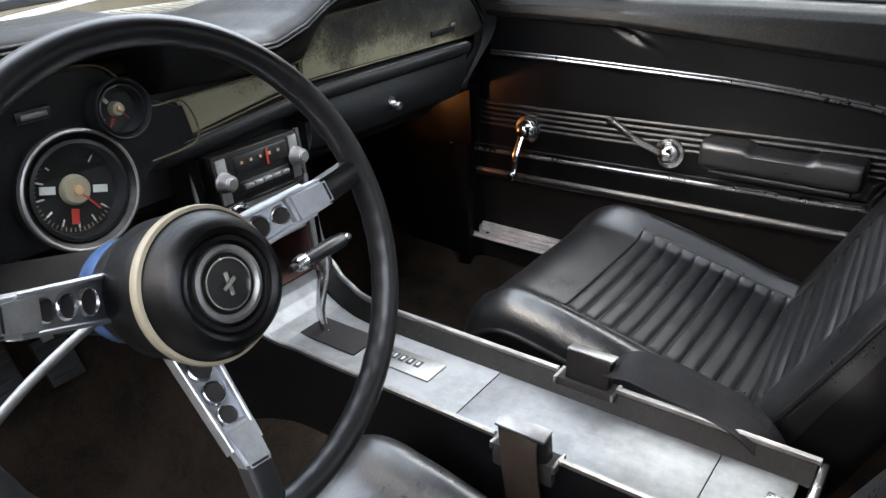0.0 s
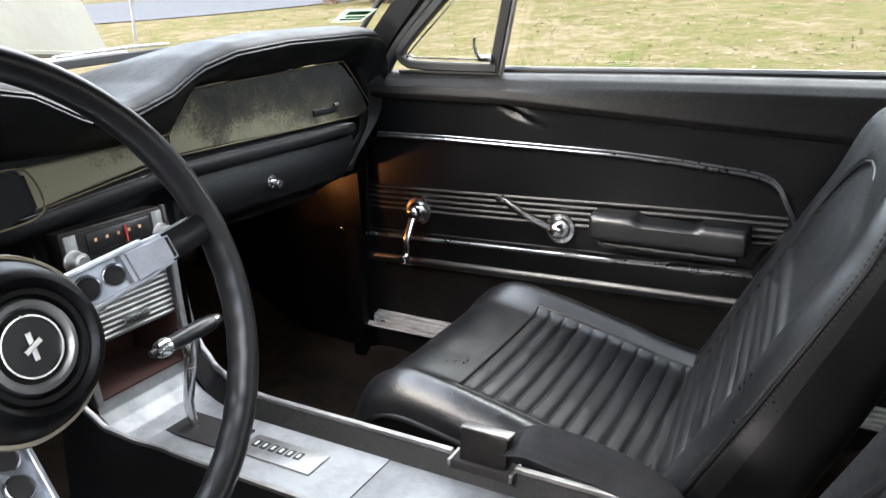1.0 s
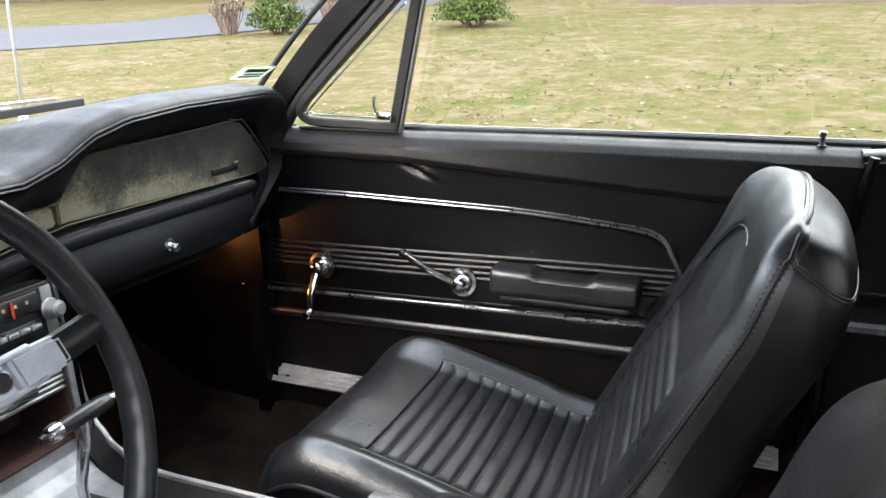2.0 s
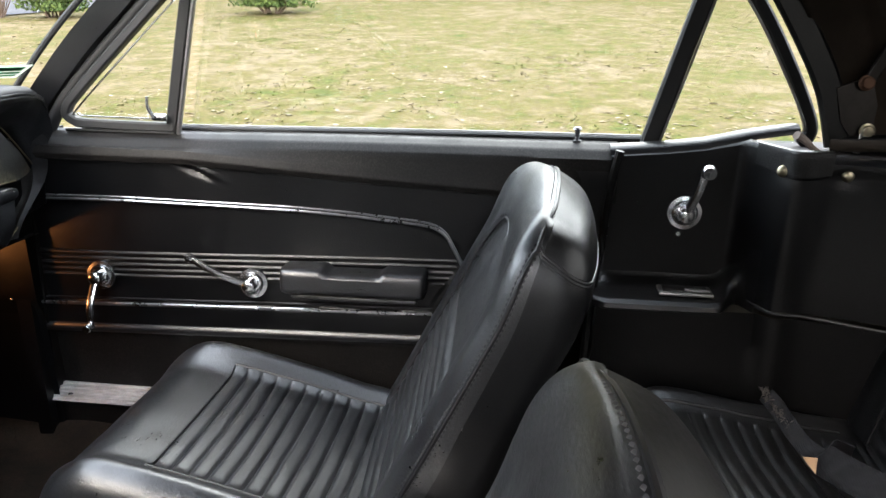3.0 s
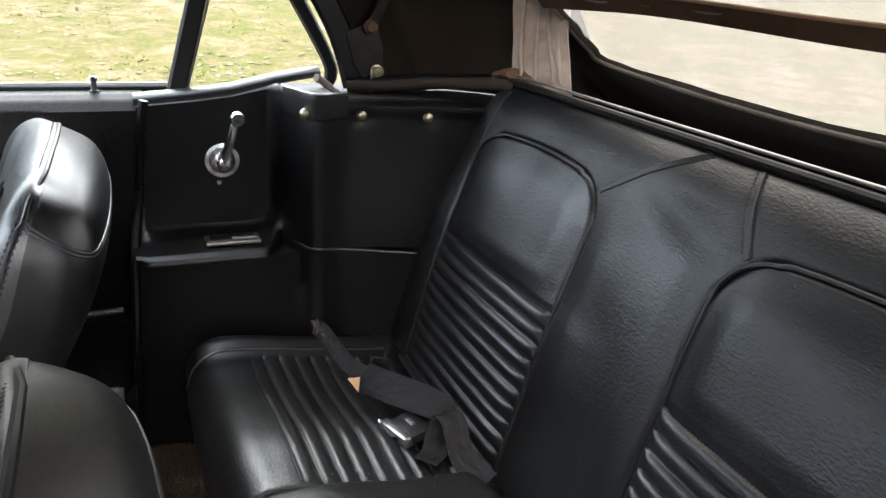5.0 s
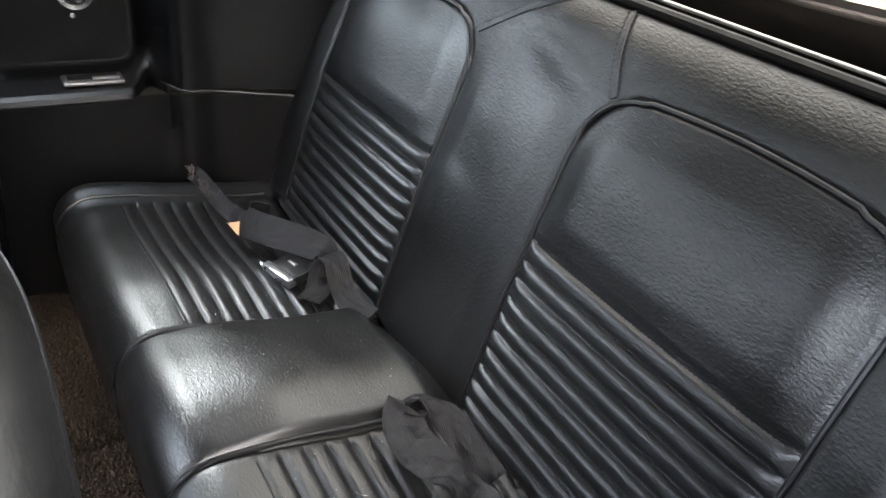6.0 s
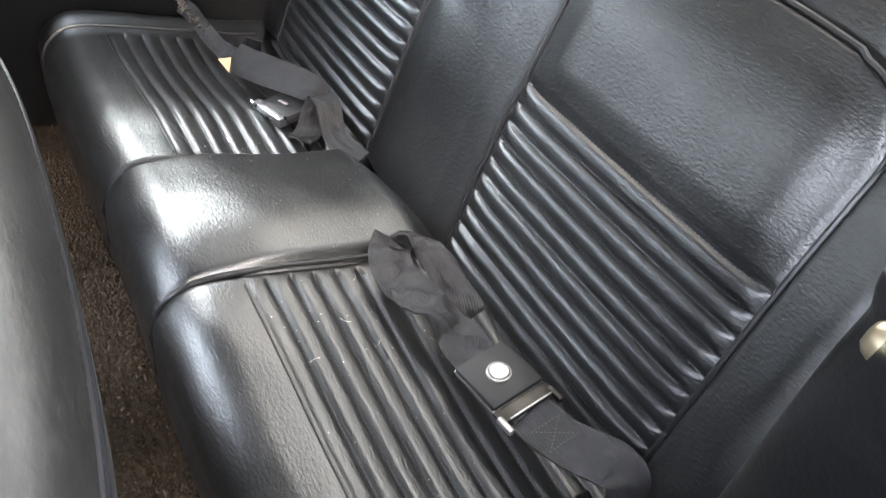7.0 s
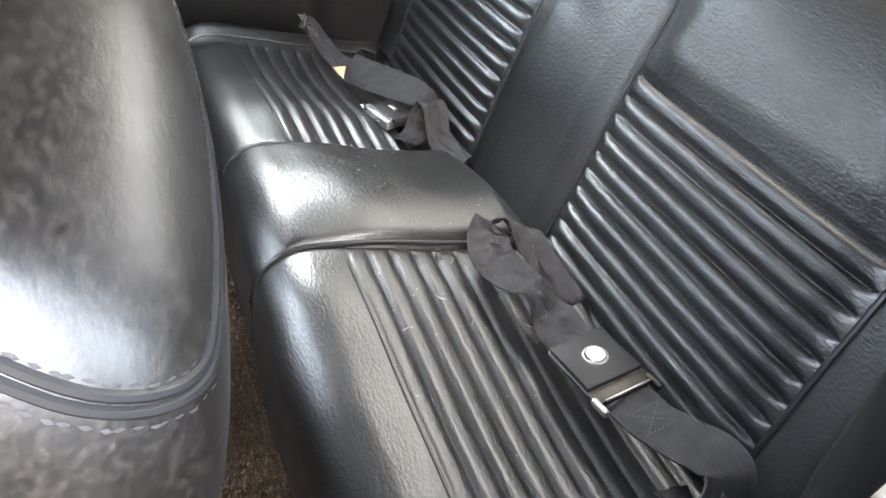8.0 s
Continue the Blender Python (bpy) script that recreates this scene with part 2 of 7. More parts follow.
def grass_material():
    m, nt, b = material("spring_lawn", (0.1, 0.12, 0.03), 0.9, 0.0, 0.1)
    big = noise_tex(nt, 0.35, 5.0, 0.65)
    mid = noise_tex(nt, 2.2, 6.0, 0.75)
    fine = noise_tex(nt, 26.0, 4.0, 0.8)
    a = nt.nodes.new("ShaderNodeMath")
    a.operation = "MULTIPLY_ADD"
    a.inputs[1].default_value = 0.45
    nt.links.new(big, a.inputs[0])
    nt.links.new(mid, a.inputs[2])
    tuft = noise_tex(nt, 5.5, 6.0, 0.75)
    a2 = nt.nodes.new("ShaderNodeMath")
    a2.operation = "MULTIPLY_ADD"
    a2.inputs[1].default_value = 1.0
    nt.links.new(tuft, a2.inputs[0])
    nt.links.new(a.outputs[0], a2.inputs[2])
    half = nt.nodes.new("ShaderNodeMath")
    half.operation = "MULTIPLY"
    half.inputs[1].default_value = 0.46
    nt.links.new(a2.outputs[0], half.inputs[0])
    c1 = ramp(nt, half.outputs[0], [(0.41, (0.0290, 0.0480, 0.0060)), (0.47, (0.0500, 0.0580, 0.0090)), (0.53, (0.0690, 0.0600, 0.0140)), (0.58, (0.0900, 0.0690, 0.0280)), (0.64, (0.1250, 0.0970, 0.0580))])
    c2 = ramp(nt, fine, [(0.34, 0.56), (0.66, 1.12)])
    mx = nt.nodes.new("ShaderNodeMixRGB")
    mx.blend_type = "MULTIPLY"
    mx.inputs[0].default_value = 1.0
    nt.links.new(c1, mx.inputs[1])
    nt.links.new(c2, mx.inputs[2])
    nt.links.new(mx.outputs[0], b.inputs["Base Color"])
    bump(nt, b, fine, 0.3, 0.02)
    return m


LAWN = grass_material()


def island(name, stops, rough=0.8, through=0.0):
    m, nt, b = material(name, stops[0][1], rough, 0.0, 0.2)
    g = nt.nodes.new("ShaderNodeNewGeometry")
    nt.links.new(ramp(nt, g.outputs["Random Per Island"], stops), b.inputs["Base Color"])
    return m


BLADES = island("grass_blades", [(0.0, (0.072, 0.098, 0.018)), (0.5, (0.105, 0.112, 0.028)), (1.0, (0.145, 0.132, 0.050))])
PILE = island("carpet_pile_yarn", [(0.0, (0.024, 0.017, 0.011)), (0.7, (0.044, 0.031, 0.021)), (1.0, (0.066, 0.048, 0.034))], 0.95)
LINT = island("pale_lint", [(0.0, (0.25, 0.24, 0.22)), (1.0, (0.6, 0.58, 0.54))], 0.9)
DEAD_LEAF = island("fallen_leaf", [(0.0, (0.084, 0.062, 0.036)), (0.5, (0.140, 0.108, 0.070)), (0.85, (0.21, 0.175, 0.13)), (1.0, (0.32, 0.28, 0.23))])
BUSH_LEAF = island("shrub_leaf", [(0.0, (0.022, 0.038, 0.009)), (0.6, (0.050, 0.075, 0.016)), (1.0, (0.10, 0.13, 0.032))])
WOODS = cloth("far_woods", (0.020, 0.022, 0.012), (0.065, 0.055, 0.036))
BARK = cloth("shrub_bark", (0.10, 0.07, 0.05), (0.19, 0.13, 0.10))
WALL_GREY = cloth("light_block_grey", (0.035, 0.033, 0.031), (0.06, 0.057, 0.053))
MULCH = cloth("brown_mulch", (0.038, 0.024, 0.017), (0.075, 0.048, 0.034))


# ---- building helpers ----
def part(name, bm, mat, parent=None, label="", smooth=True):
    me = bpy.data.meshes.new(name)
    bmesh.ops.recalc_face_normals(bm, faces=bm.faces)
    bm.to_mesh(me)
    bm.free()
    me.materials.append(mat)
    if smooth:
        me.polygons.foreach_set("use_smooth", [True] * len(me.polygons))
        me.set_sharp_from_angle(angle=radians(42))
    ob = new(name, me)
    if parent:
        ob.parent = parent
    if label:
        ob["label"] = label
    return ob


def thing(name, at, label, category, group="", kind=""):
    ob = new(name)
    ob.location = at
    ob.empty_display_size = 0.05
    bpy.context.view_layer.update()
    return tagged(ob, label, category, group, kind)


def settle(root):
    """Parts are built in world places: shift them under a root that stands at its own base."""
    inv = Matrix.Translation(root.location).inverted()
    for ch in root.children:
        ch.matrix_parent_inverse = inv
    return root


def surf(f, nu, nv, wrap_u=False, wrap_v=False, bm=None):
    bm = bm or bmesh.new()
    rows = [[bm.verts.new(f(i / (nu if wrap_u else nu - 1), j / (nv if wrap_v else nv - 1))) for j in range(nv)] for i in range(nu)]
    for i in range(nu if wrap_u else nu - 1):
        for j in range(nv if wrap_v else nv - 1):
            a, b = rows[i], rows[(i + 1) % nu]
            k = (j + 1) % nv
            bm.faces.new((a[j], b[j], b[k], a[k]))
    return bm


def sweep(path, profile, closed=False, up=(0, 0, 1), bm=None, caps=True, scale=None):
    """A closed profile of (side, up) offsets carried along a path."""
    bm = bm or bmesh.new()
    pts = [Vector(p) for p in path]
    up = Vector(up)
    n = len(pts)
    rings = []
    for k, p in enumerate(pts):
        a = pts[(k - 1) % n] if closed or k else pts[k]
        b = pts[(k + 1) % n] if closed or k < n - 1 else pts[k]
        t = (b - a).normalized()
        s = t.cross(up)
        s = s.normalized() if s.length > 1e-6 else Vector((1, 0, 0))
        u = s.cross(t).normalized()
        f = scale(k / (n - 1)) if scale else 1.0
        rings.append([bm.verts.new(p + s * (x * f) + u * (y * f)) for x, y in profile])
    m = len(profile)
    for k in range(n if closed else n - 1):
        a, b = rings[k], rings[(k + 1) % n]
        for j in range(m):
            bm.faces.new((a[j], a[(j + 1) % m], b[(j + 1) % m], b[j]))
    if caps and not closed:
        bm.faces.new(rings[0][::-1])
        bm.faces.new(rings[-1])
    return bm


def ring(r, n=8, ry=None):
    return [(r * math.cos(2 * math.pi * k / n), (ry or r) * math.sin(2 * math.pi * k / n)) for k in range(n)]


def tube(path, r, n=8, closed=False, bm=None, up=(0, 0, 1), scale=None):
    return sweep(path, ring(r, n), closed, up, bm, True, scale)


def bar(w, h, b=0.0015):
    return [(-w / 2 + b, -h / 2), (w / 2 - b, -h / 2), (w / 2, -h / 2 + b), (w / 2, h / 2 - b), (w / 2 - b, h / 2), (-w / 2 + b, h / 2), (-w / 2, h / 2 - b), (-w / 2, -h / 2 + b)]


def lathe(profile, m=None, n=32, bm=None):
    """(radius, height) round the local z axis, then moved by m."""
    bm = bm or bmesh.new()
    m = m or Matrix()
    rows = []
    for r, h in profile:
        rows.append([bm.verts.new(m @ Vector((r * math.cos(2 * math.pi * k / n), r * math.sin(2 * math.pi * k / n), h))) for k in range(n)] if r > 1e-6 else [bm.verts.new(m @ Vector((0, 0, h)))])
    for a, b in zip(rows, rows[1:]):
        for k in range(n):
            j = (k + 1) % n
            q = [a[k % len(a)], a[j % len(a)], b[j % len(b)], b[k % len(b)]]
            q = list(dict.fromkeys(q))
            if len(q) > 2:
                bm.faces.new(q)
    return bm


def box(c, s, bev=0.003, m=None, bm=None, seg=2):
    out = bmesh.new()
    bmesh.ops.create_cube(out, size=1.0)
    for v in out.verts:
        v.co = Vector((v.co.x * s[0], v.co.y * s[1], v.co.z * s[2]))
    if bev:
        bmesh.ops.bevel(out, geom=out.edges[:], offset=bev, segments=seg, affect="EDGES", profile=0.5)
    mt = (m or Matrix()) @ Matrix.Translation(c) if m else Matrix.Translation(c)
    out.transform(mt)
    if bm is None:
        return out
    tmp = bpy.data.meshes.new("tmp")
    out.to_mesh(tmp)
    out.free()
    bm.from_mesh(tmp)
    bpy.data.meshes.remove(tmp)
    return bm


def prism(poly, lift, bev=0.0):
    """A flat outline of 3D points, thickened along lift."""
    bm = bmesh.new()
    lift = Vector(lift)
    a = [bm.verts.new(Vector(p)) for p in poly]
    b = [bm.verts.new(Vector(p) + lift) for p in poly]
    n = len(poly)
    bm.faces.new(a[::-1])
    bm.faces.new(b)
    for k in range(n):
        bm.faces.new((a[k], a[(k + 1) % n], b[(k + 1) % n], b[k]))
    if bev:
        bmesh.ops.bevel(bm, geom=bm.edges[:], offset=bev, segments=2, affect="EDGES")
    return bm


def smooth01(a, b, x):
    t = min(1.0, max(0.0, (x - a) / (b - a)))
    return t * t * (3 - 2 * t)


def lerp(x, xs, ys):
    return float(np.interp(x, xs, ys))


def curve_pts(pts, n=40, closed=False):
    """A smooth line through the points."""
    P = [Vector(p) for p in pts]
    m = len(P)
    out = []
    for k in range(n if closed else n + 1):
        s = k / n * (m if closed else m - 1)
        i = min(int(s), m - 1 if closed else m - 2)
        t = s - i
        g = lambda q: P[q % m] if closed else P[max(0, min(m - 1, q))]
        a, b, c, d = g(i - 1), g(i), g(i + 1), g(i + 2)
        out.append(0.5 * ((2 * b) + (c - a) * t + (2 * a - 5 * b + 4 * c - d) * t * t + (3 * b - a - 3 * c + d) * t ** 3))
    return out


def frame_to(z_axis, at, x_hint=(0, 0, 1)):
    z = Vector(z_axis).normalized()
    x = Vector(x_hint) - z * z.dot(Vector(x_hint))
    x = x.normalized()
    y = z.cross(x)
    return Matrix(((x.x, y.x, z.x, at[0]), (x.y, y.y, z.y, at[1]), (x.z, y.z, z.z, at[2]), (0, 0, 0, 1)))


def pleat(d, pitch, fullness=2.6):
    """Height of a stuffed pleat, 0 in the narrow seam and 1 on its broad crown."""
    q = abs(2 * ((d / pitch) % 1.0) - 1)
    return 1 - q ** fullness


def threads(name, bm, parent, label="", mat=None):
    ob = part(name, bm, mat or THREAD, parent, label)
    ob["kind"] = "stuff"
    return ob


def stitches(path, gap, size, normal, bm=None):
    """Short raised threads along a path."""
    bm = bm or bmesh.new()
    P = [Vector(p) for p in path]
    acc = 0.0
    for a, b in zip(P, P[1:]):
        d = (b - a).length
        while acc < d:
            p = a.lerp(b, acc / d)
            t = (b - a).normalized()
            s = t.cross(Vector(normal)).normalized() * size * 0.28
            nrm = Vector(normal).normalized()
            q = [p - t * size / 2, p - s + nrm * size * 0.05, p + t * size / 2, p + s + nrm * size * 0.05]
            top = bm.verts.new(p + nrm * size * 0.12)
            vs = [bm.verts.new(v) for v in q]
            for k in range(4):
                bm.faces.new((vs[k], vs[(k + 1) % 4], top))
            acc += gap
        acc -= d
    return bm


# ---- ground and surroundings ----
def lawn_height(x, y):
    d = max(0.0, y - 1.3)
    rise = 0.1 * d if d < 40 else 4.0 + 0.02 * (d - 40)
    return rise + (0.03 * noise.noise((x * 0.35, y * 0.35, 0.0)) if d > 0.5 else 0.0)


def spaced(v, reach):
    return math.copysign(abs(v) ** 2.2, v) * reach


tagged(part("ground", surf(lambda u, v: ((x := spaced(2 * u - 1, 900.0)), (y := spaced(2 * v - 1, 900.0)), lawn_height(x, y)), 141, 141), LAWN),
       "sloping spring lawn strewn with dead leaves", "lawn", kind="structure")


def build_road():
    line = [(-60, -12), (-32, 2.0), (-22, 7.6), (-15.2, 11.3), (-12.3, 12.9), (-11.4, 14.2), (-11.0, 16.5), (-10.2, 24.0), (-9.0, 40.0)]
    mid = curve_pts([(x, y, 0) for x, y in line], 40)

    def f(u, v):
        p = mid[round(u * 40)]
        q = mid[min(40, round(u * 40) + 1)] - mid[max(0, round(u * 40) - 1)]
        side = Vector((-q.y, q.x, 0)).normalized()
        x, y = p.x + side.x * (v - 0.5) * 5.8, p.y + side.y * (v - 0.5) * 5.8
        return (x, y, lawn_height(x, y) + 0.02)
    tagged(part("road", surf(f, 41, 9), ASPHALT), "pale grey asphalt road beyond the lawn", "road", kind="structure")


build_road()


def build_grass():
    rnd = random.Random(4)
    verts, faces = [], []
    for _ in range(10000):
        y = 2.6 + 11.0 * rnd.random() ** 1.3
        x = -y * 1.25 + rnd.random() * y * 2.1
        if noise.noise((x * 0.9, y * 0.9, 3.0)) < -0.12 + 0.35 * rnd.random():
            continue
        z = lawn_height(x, y)
        for _b in range(3):
            a, h = rnd.random() * 6.28, 0.006 + 0.012 * rnd.random()
            dx, dy = math.cos(a), math.sin(a)
            bx, by = x + rnd.uniform(-0.03, 0.03), y + rnd.uniform(-0.03, 0.03)
            k = len(verts)
            verts += [(bx - dy * 0.006, by + dx * 0.006, z), (bx + dy * 0.006, by - dx * 0.006, z), (bx + dx * h * 1.9, by + dy * h * 1.9, z + h)]
            faces.append((k, k + 1, k + 2))
    me = bpy.data.meshes.new("grass")
    me.from_pydata(verts, [], faces)
    me.materials.append(BLADES)
    tagged(new("grass", me), "short patchy green grass on the lawn", "grass", kind="stuff")


build_grass()


def build_leaves():
    rnd = random.Random(9)
    verts, faces = [], []
    for _ in range(13000):
        y = 2.4 + 15.0 * rnd.random() ** 1.2
        x = -y * 1.25 + rnd.random() * y * 2.2
        if noise.noise((x * 0.5, y * 0.5, 7.0)) < -0.25 + 0.4 * rnd.random():
            continue
        z = lawn_height(x, y) + 0.004 + 0.006 * rnd.random()
        s = 0.012 + 0.024 * rnd.random() ** 1.6
        m = Matrix.Translation((x, y, z)) @ Euler((rnd.uniform(-0.1, 0.12), rnd.uniform(-0.1, 0.1), rnd.random() * 6.28)).to_matrix().to_4x4()
        k = len(verts)
        for p in ((-1, 0, 0), (-0.3, -0.55, 0.08), (0.45, -0.4, 0.12), (1, 0, 0.03), (0.4, 0.45, 0.12), (-0.35, 0.5, 0.1), (0, 0, -0.02)):
            verts.append(m @ (Vector(p) * s))
        faces += [(k + 6, k + j, k + (j + 1) % 6) for j in range(6)]
    me = bpy.data.meshes.new("fallen_leaves")
    me.from_pydata([tuple(v) for v in verts], [], faces)
    me.materials.append(DEAD_LEAF)
    tagged(new("fallen_leaves", me), "pale brown dead leaves scattered over the grass", "leaves", kind="stuff")


build_leaves()


def build_woods():
    """A plain uneven line of far woods that closes the lawn, above the view."""
    def f(u, v):
        x = -70 + 150 * u
        y = 27.0 + 5.0 * noise.noise((x * 0.05, 0, 4)) + 1.5 * noise.noise((x * 0.4, v * 3, 6))
        return (x, y, lawn_height(x, 27.0) - 0.5 + v * (7.5 + 2.5 * noise.noise((x * 0.22, 1, 9))))
    tagged(part("backdrop", surf(f, 160, 14), WOODS), "dark line of woods beyond the lawn", "woods", kind="structure")


build_woods()


def shrub(x, y, w, h, seed, bare=False):
    rnd = random.Random(seed)
    z0 = lawn_height(x, y)
    root = thing("shrub", (x, y, z0), "bare twiggy shrub with pale brown stems" if bare else "rounded evergreen shrub on a mulch bed", "shrub")
    bm = bmesh.new()
    tips = []
    for k in range(46 if bare else 16):
        a, r = rnd.random() * 6.28, rnd.random() ** 0.5
        tip = Vector((x + math.cos(a) * r * w / 2, y + math.sin(a) * r * w / 2, z0 + h * (1 - 0.5 * r * r) * rnd.uniform(0.7, 1.05)))
        base = Vector((x + math.cos(a) * 0.12, y + math.sin(a) * 0.12, z0 - 0.02))
        mid = base.lerp(tip, 0.5) + Vector((rnd.uniform(-0.08, 0.08), rnd.uniform(-0.08, 0.08), 0.08))
        tube(curve_pts([base, mid, tip], 6), 0.018 if not bare else 0.012, 5, bm=bm, scale=lambda s: 1.0 - 0.75 * s)
        tips.append((mid, tip))
    part("stems", bm, BARK, root)
    verts, faces = [], []
    for _ in range(500 if bare else 4200):
        if bare:
            m_, t_ = rnd.choice(tips)
            p = m_.lerp(t_, rnd.random()) + Vector([rnd.uniform(-0.06, 0.06) for _k in range(3)])
        else:
            a, c = rnd.random() * 6.28, rnd.random() ** 0.45
            e = math.acos(rnd.uniform(0.0, 1.0))
            lump = 0.72 + 0.55 * noise.noise((math.cos(a) * 2.6 + seed, math.sin(a) * 2.6, e * 2.6)) + 0.18 * rnd.random() ** 3
            p = Vector((x + math.cos(a) * math.sin(e) * c * w / 2 * lump, y + math.sin(a) * math.sin(e) * c * w / 2 * lump, z0 + 0.12 + math.cos(e) * c * h * lump))
        s = rnd.uniform(0.025, 0.05)
        m = Matrix.Translation(p) @ Euler((rnd.random() * 6, rnd.random() * 6, rnd.random() * 6)).to_matrix().to_4x4()
        k = len(verts)
        verts += [tuple(m @ Vector(q)) for q in ((-s, 0, 0), (0, -s * 0.45, 0.2 * s), (s, 0, 0), (0, s * 0.45, 0.2 * s))]
        faces.append((k, k + 1, k + 2, k + 3))
    me = bpy.data.meshes.new("crown")
    me.from_pydata(verts, [], faces)
    me.materials.append(DEAD_LEAF if bare else BUSH_LEAF)
    crown = new("crown", me)
    crown.parent = root
    settle(root)


shrub(-7.95, 12.4, 1.35, 0.95, 11)
shrub(-4.4, 13.5, 1.7, 0.95, 12)
shrub(-8.95, 12.2, 0.7, 1.1, 13, True)
shrub(-8.4, 15.2, 0.9, 1.4, 14, True)


def build_mulch():
    def f(u, v):
        a, r = u * 2 * math.pi, v * (1.0 + 0.12 * math.sin(5 * u * 6.28))
        x, y = 1.6 + 4.2 * r * math.cos(a), 19.6 + 1.3 * r * math.sin(a)
        return (x, y, lawn_height(x, y) + 0.045 * (1 - r * 0.9))
    tagged(part("mulch_bed", surf(f, 48, 6, wrap_u=True), MULCH), "brown leaf mulch bed at the edge of the lawn", "mulch", kind="structure")


build_mulch()


# ---- car shell ----
def door_y(z, off=0.0):
    """The trim plane of the passenger side leans inwards as it rises."""
    return 0.688 + off - 0.09 * (z - 0.65)


def build_floor():
    def f(u, v):
        x, y = -0.98 + 1.78 * u, -0.72 + 1.44 * v
        z = 0.285 + 0.18 * smooth01(-0.62, -0.92, x) + 0.006 * noise.noise((x * 9, y * 9, 0))
        z += 0.15 * smooth01(0.19, 0.08, abs(y)) * smooth01(0.56, 0.48, x) + 0.04 * smooth01(0.52, 0.62, x)
        z += 0.035 * smooth01(0.64, 0.70, abs(y))
        return (x, y, z)
    tagged(part("floor", surf(f, 90, 80), CARPET), "worn dirty dark brown carpet over the floor pan", "carpet", kind="structure")

    def g(u, v):
        x, y = 0.52 + 0.28 * u, -0.60 + 1.2 * v
        return (x, y, 0.345 + 0.10 * smooth01(0.17, 0.07, abs(y)) + 0.006 * noise.noise((x * 30, y * 30, 1)) + 0.006 * noise.noise((x * 190, y * 190, 2)))
    tagged(part("rear_carpet", surf(g, 130, 560), SHAG), "brown loop-pile carpet, worn and dusty", "carpet", kind="structure")
    blobs("carpet_pile", [(x + rnd_c.uniform(-0.002, 0.002), y + rnd_c.uniform(-0.002, 0.002), g((x - 0.52) / 0.28, (y + 0.60) / 1.2)[2] + 0.001)
                          for x in np.arange(0.575, 0.745, 0.0046) for y in np.arange(-0.47, 0.50, 0.0046)], (0.0019, 0.0036), (1.0, 1.0, 1.8), PILE, "brown loops of the rear carpet pile", "carpet pile", rnd_c)


rnd_c = random.Random(11)


def blobs(name, places, size, shape, mat, label, category, rnd):
    """Many small faceted lumps in one mesh."""
    V, F = [], []
    for p in places:
        r = rnd.uniform(*size)
        a, tx, ty = rnd.uniform(0, 3.14), rnd.uniform(-0.4, 0.4), rnd.uniform(-0.4, 0.4)
        c, sn = math.cos(a), math.sin(a)
        k = len(V)
        for ex, ey, ez in ((1, 0, 0), (0, 0.7, 0), (-1, 0, 0), (0, -0.7, 0), (tx, ty, 1), (0, 0, -1)):
            V.append((p[0] + r * shape[0] * (ex * c - ey * sn), p[1] + r * shape[1] * (ex * sn + ey * c), p[2] + r * shape[2] * ez))
        for q in range(4):
            F.append((k + q, k + (q + 1) % 4, k + 4))
            F.append((k + (q + 1) % 4, k + q, k + 5))
    me = bpy.data.meshes.new(name)
    me.from_pydata(V, [], F)
    me.materials.append(mat)
    me.polygons.foreach_set("use_smooth", [True] * len(me.polygons))
    return tagged(new(name, me), label, category, kind="stuff")


build_floor()


def wall(name, poly, lift, mat, label):
    return tagged(part(name, prism(poly, lift, 0.0), mat, smooth=False), label, "body panel", kind="structure")


wall("wall_firewall", [(-0.98, -0.80, 0.2), (-0.98, 0.80, 0.2), (-0.94, 0.80, 0.88), (-0.94, -0.80, 0.88)], (-0.03, 0, 0), CARPET, "dark carpeted firewall behind the footwells")
wall("wall_bulkhead", [(1.22, -0.80, 0.2), (1.22, 0.80, 0.2), (1.30, 0.80, 0.93), (1.30, -0.80, 0.93)], (0.03, 0, 0), DARK, "dark bulkhead behind the rear seat")
# Out of view: added to darken reflections on surfaces that face the driver's side.
wall("wall_light_block", [(-4.0, -1.95, 0.0), (4.5, -1.95, 0.0), (4.5, -1.95, 1.5), (-4.0, -1.95, 1.5)], (0, -0.15, 0), WALL_GREY, "unseen dark grey wall added to hold light off the driver's side")
wall("wall_underbody", [(-1.0, -0.80, 0.20), (1.30, -0.80, 0.20), (1.30, 0.80, 0.20), (-1.0, 0.80, 0.20)], (0, 0, 0.03), STEEL, "steel underbody of the car")
for sgn, nm in ((1, "passenger"), (-1, "driver")):
    wall("wall_outer_front_" + nm, [(-1.0, 0.80 * sgn, 0.2), (-0.50, 0.80 * sgn, 0.2), (-0.44, 0.80 * sgn, 0.90), (-1.0, 0.80 * sgn, 0.90)], (0, 0.02 * sgn, 0), CREAM, "cream painted outer body side ahead of the door")
    wall("wall_outer_rear_" + nm, [(0.66, 0.80 * sgn, 0.2), (1.33, 0.80 * sgn, 0.2), (1.33, 0.80 * sgn, 0.93), (0.70, 0.80 * sgn, 0.93)], (0, 0.02 * sgn, 0), CREAM, "cream painted outer body side behind the door")


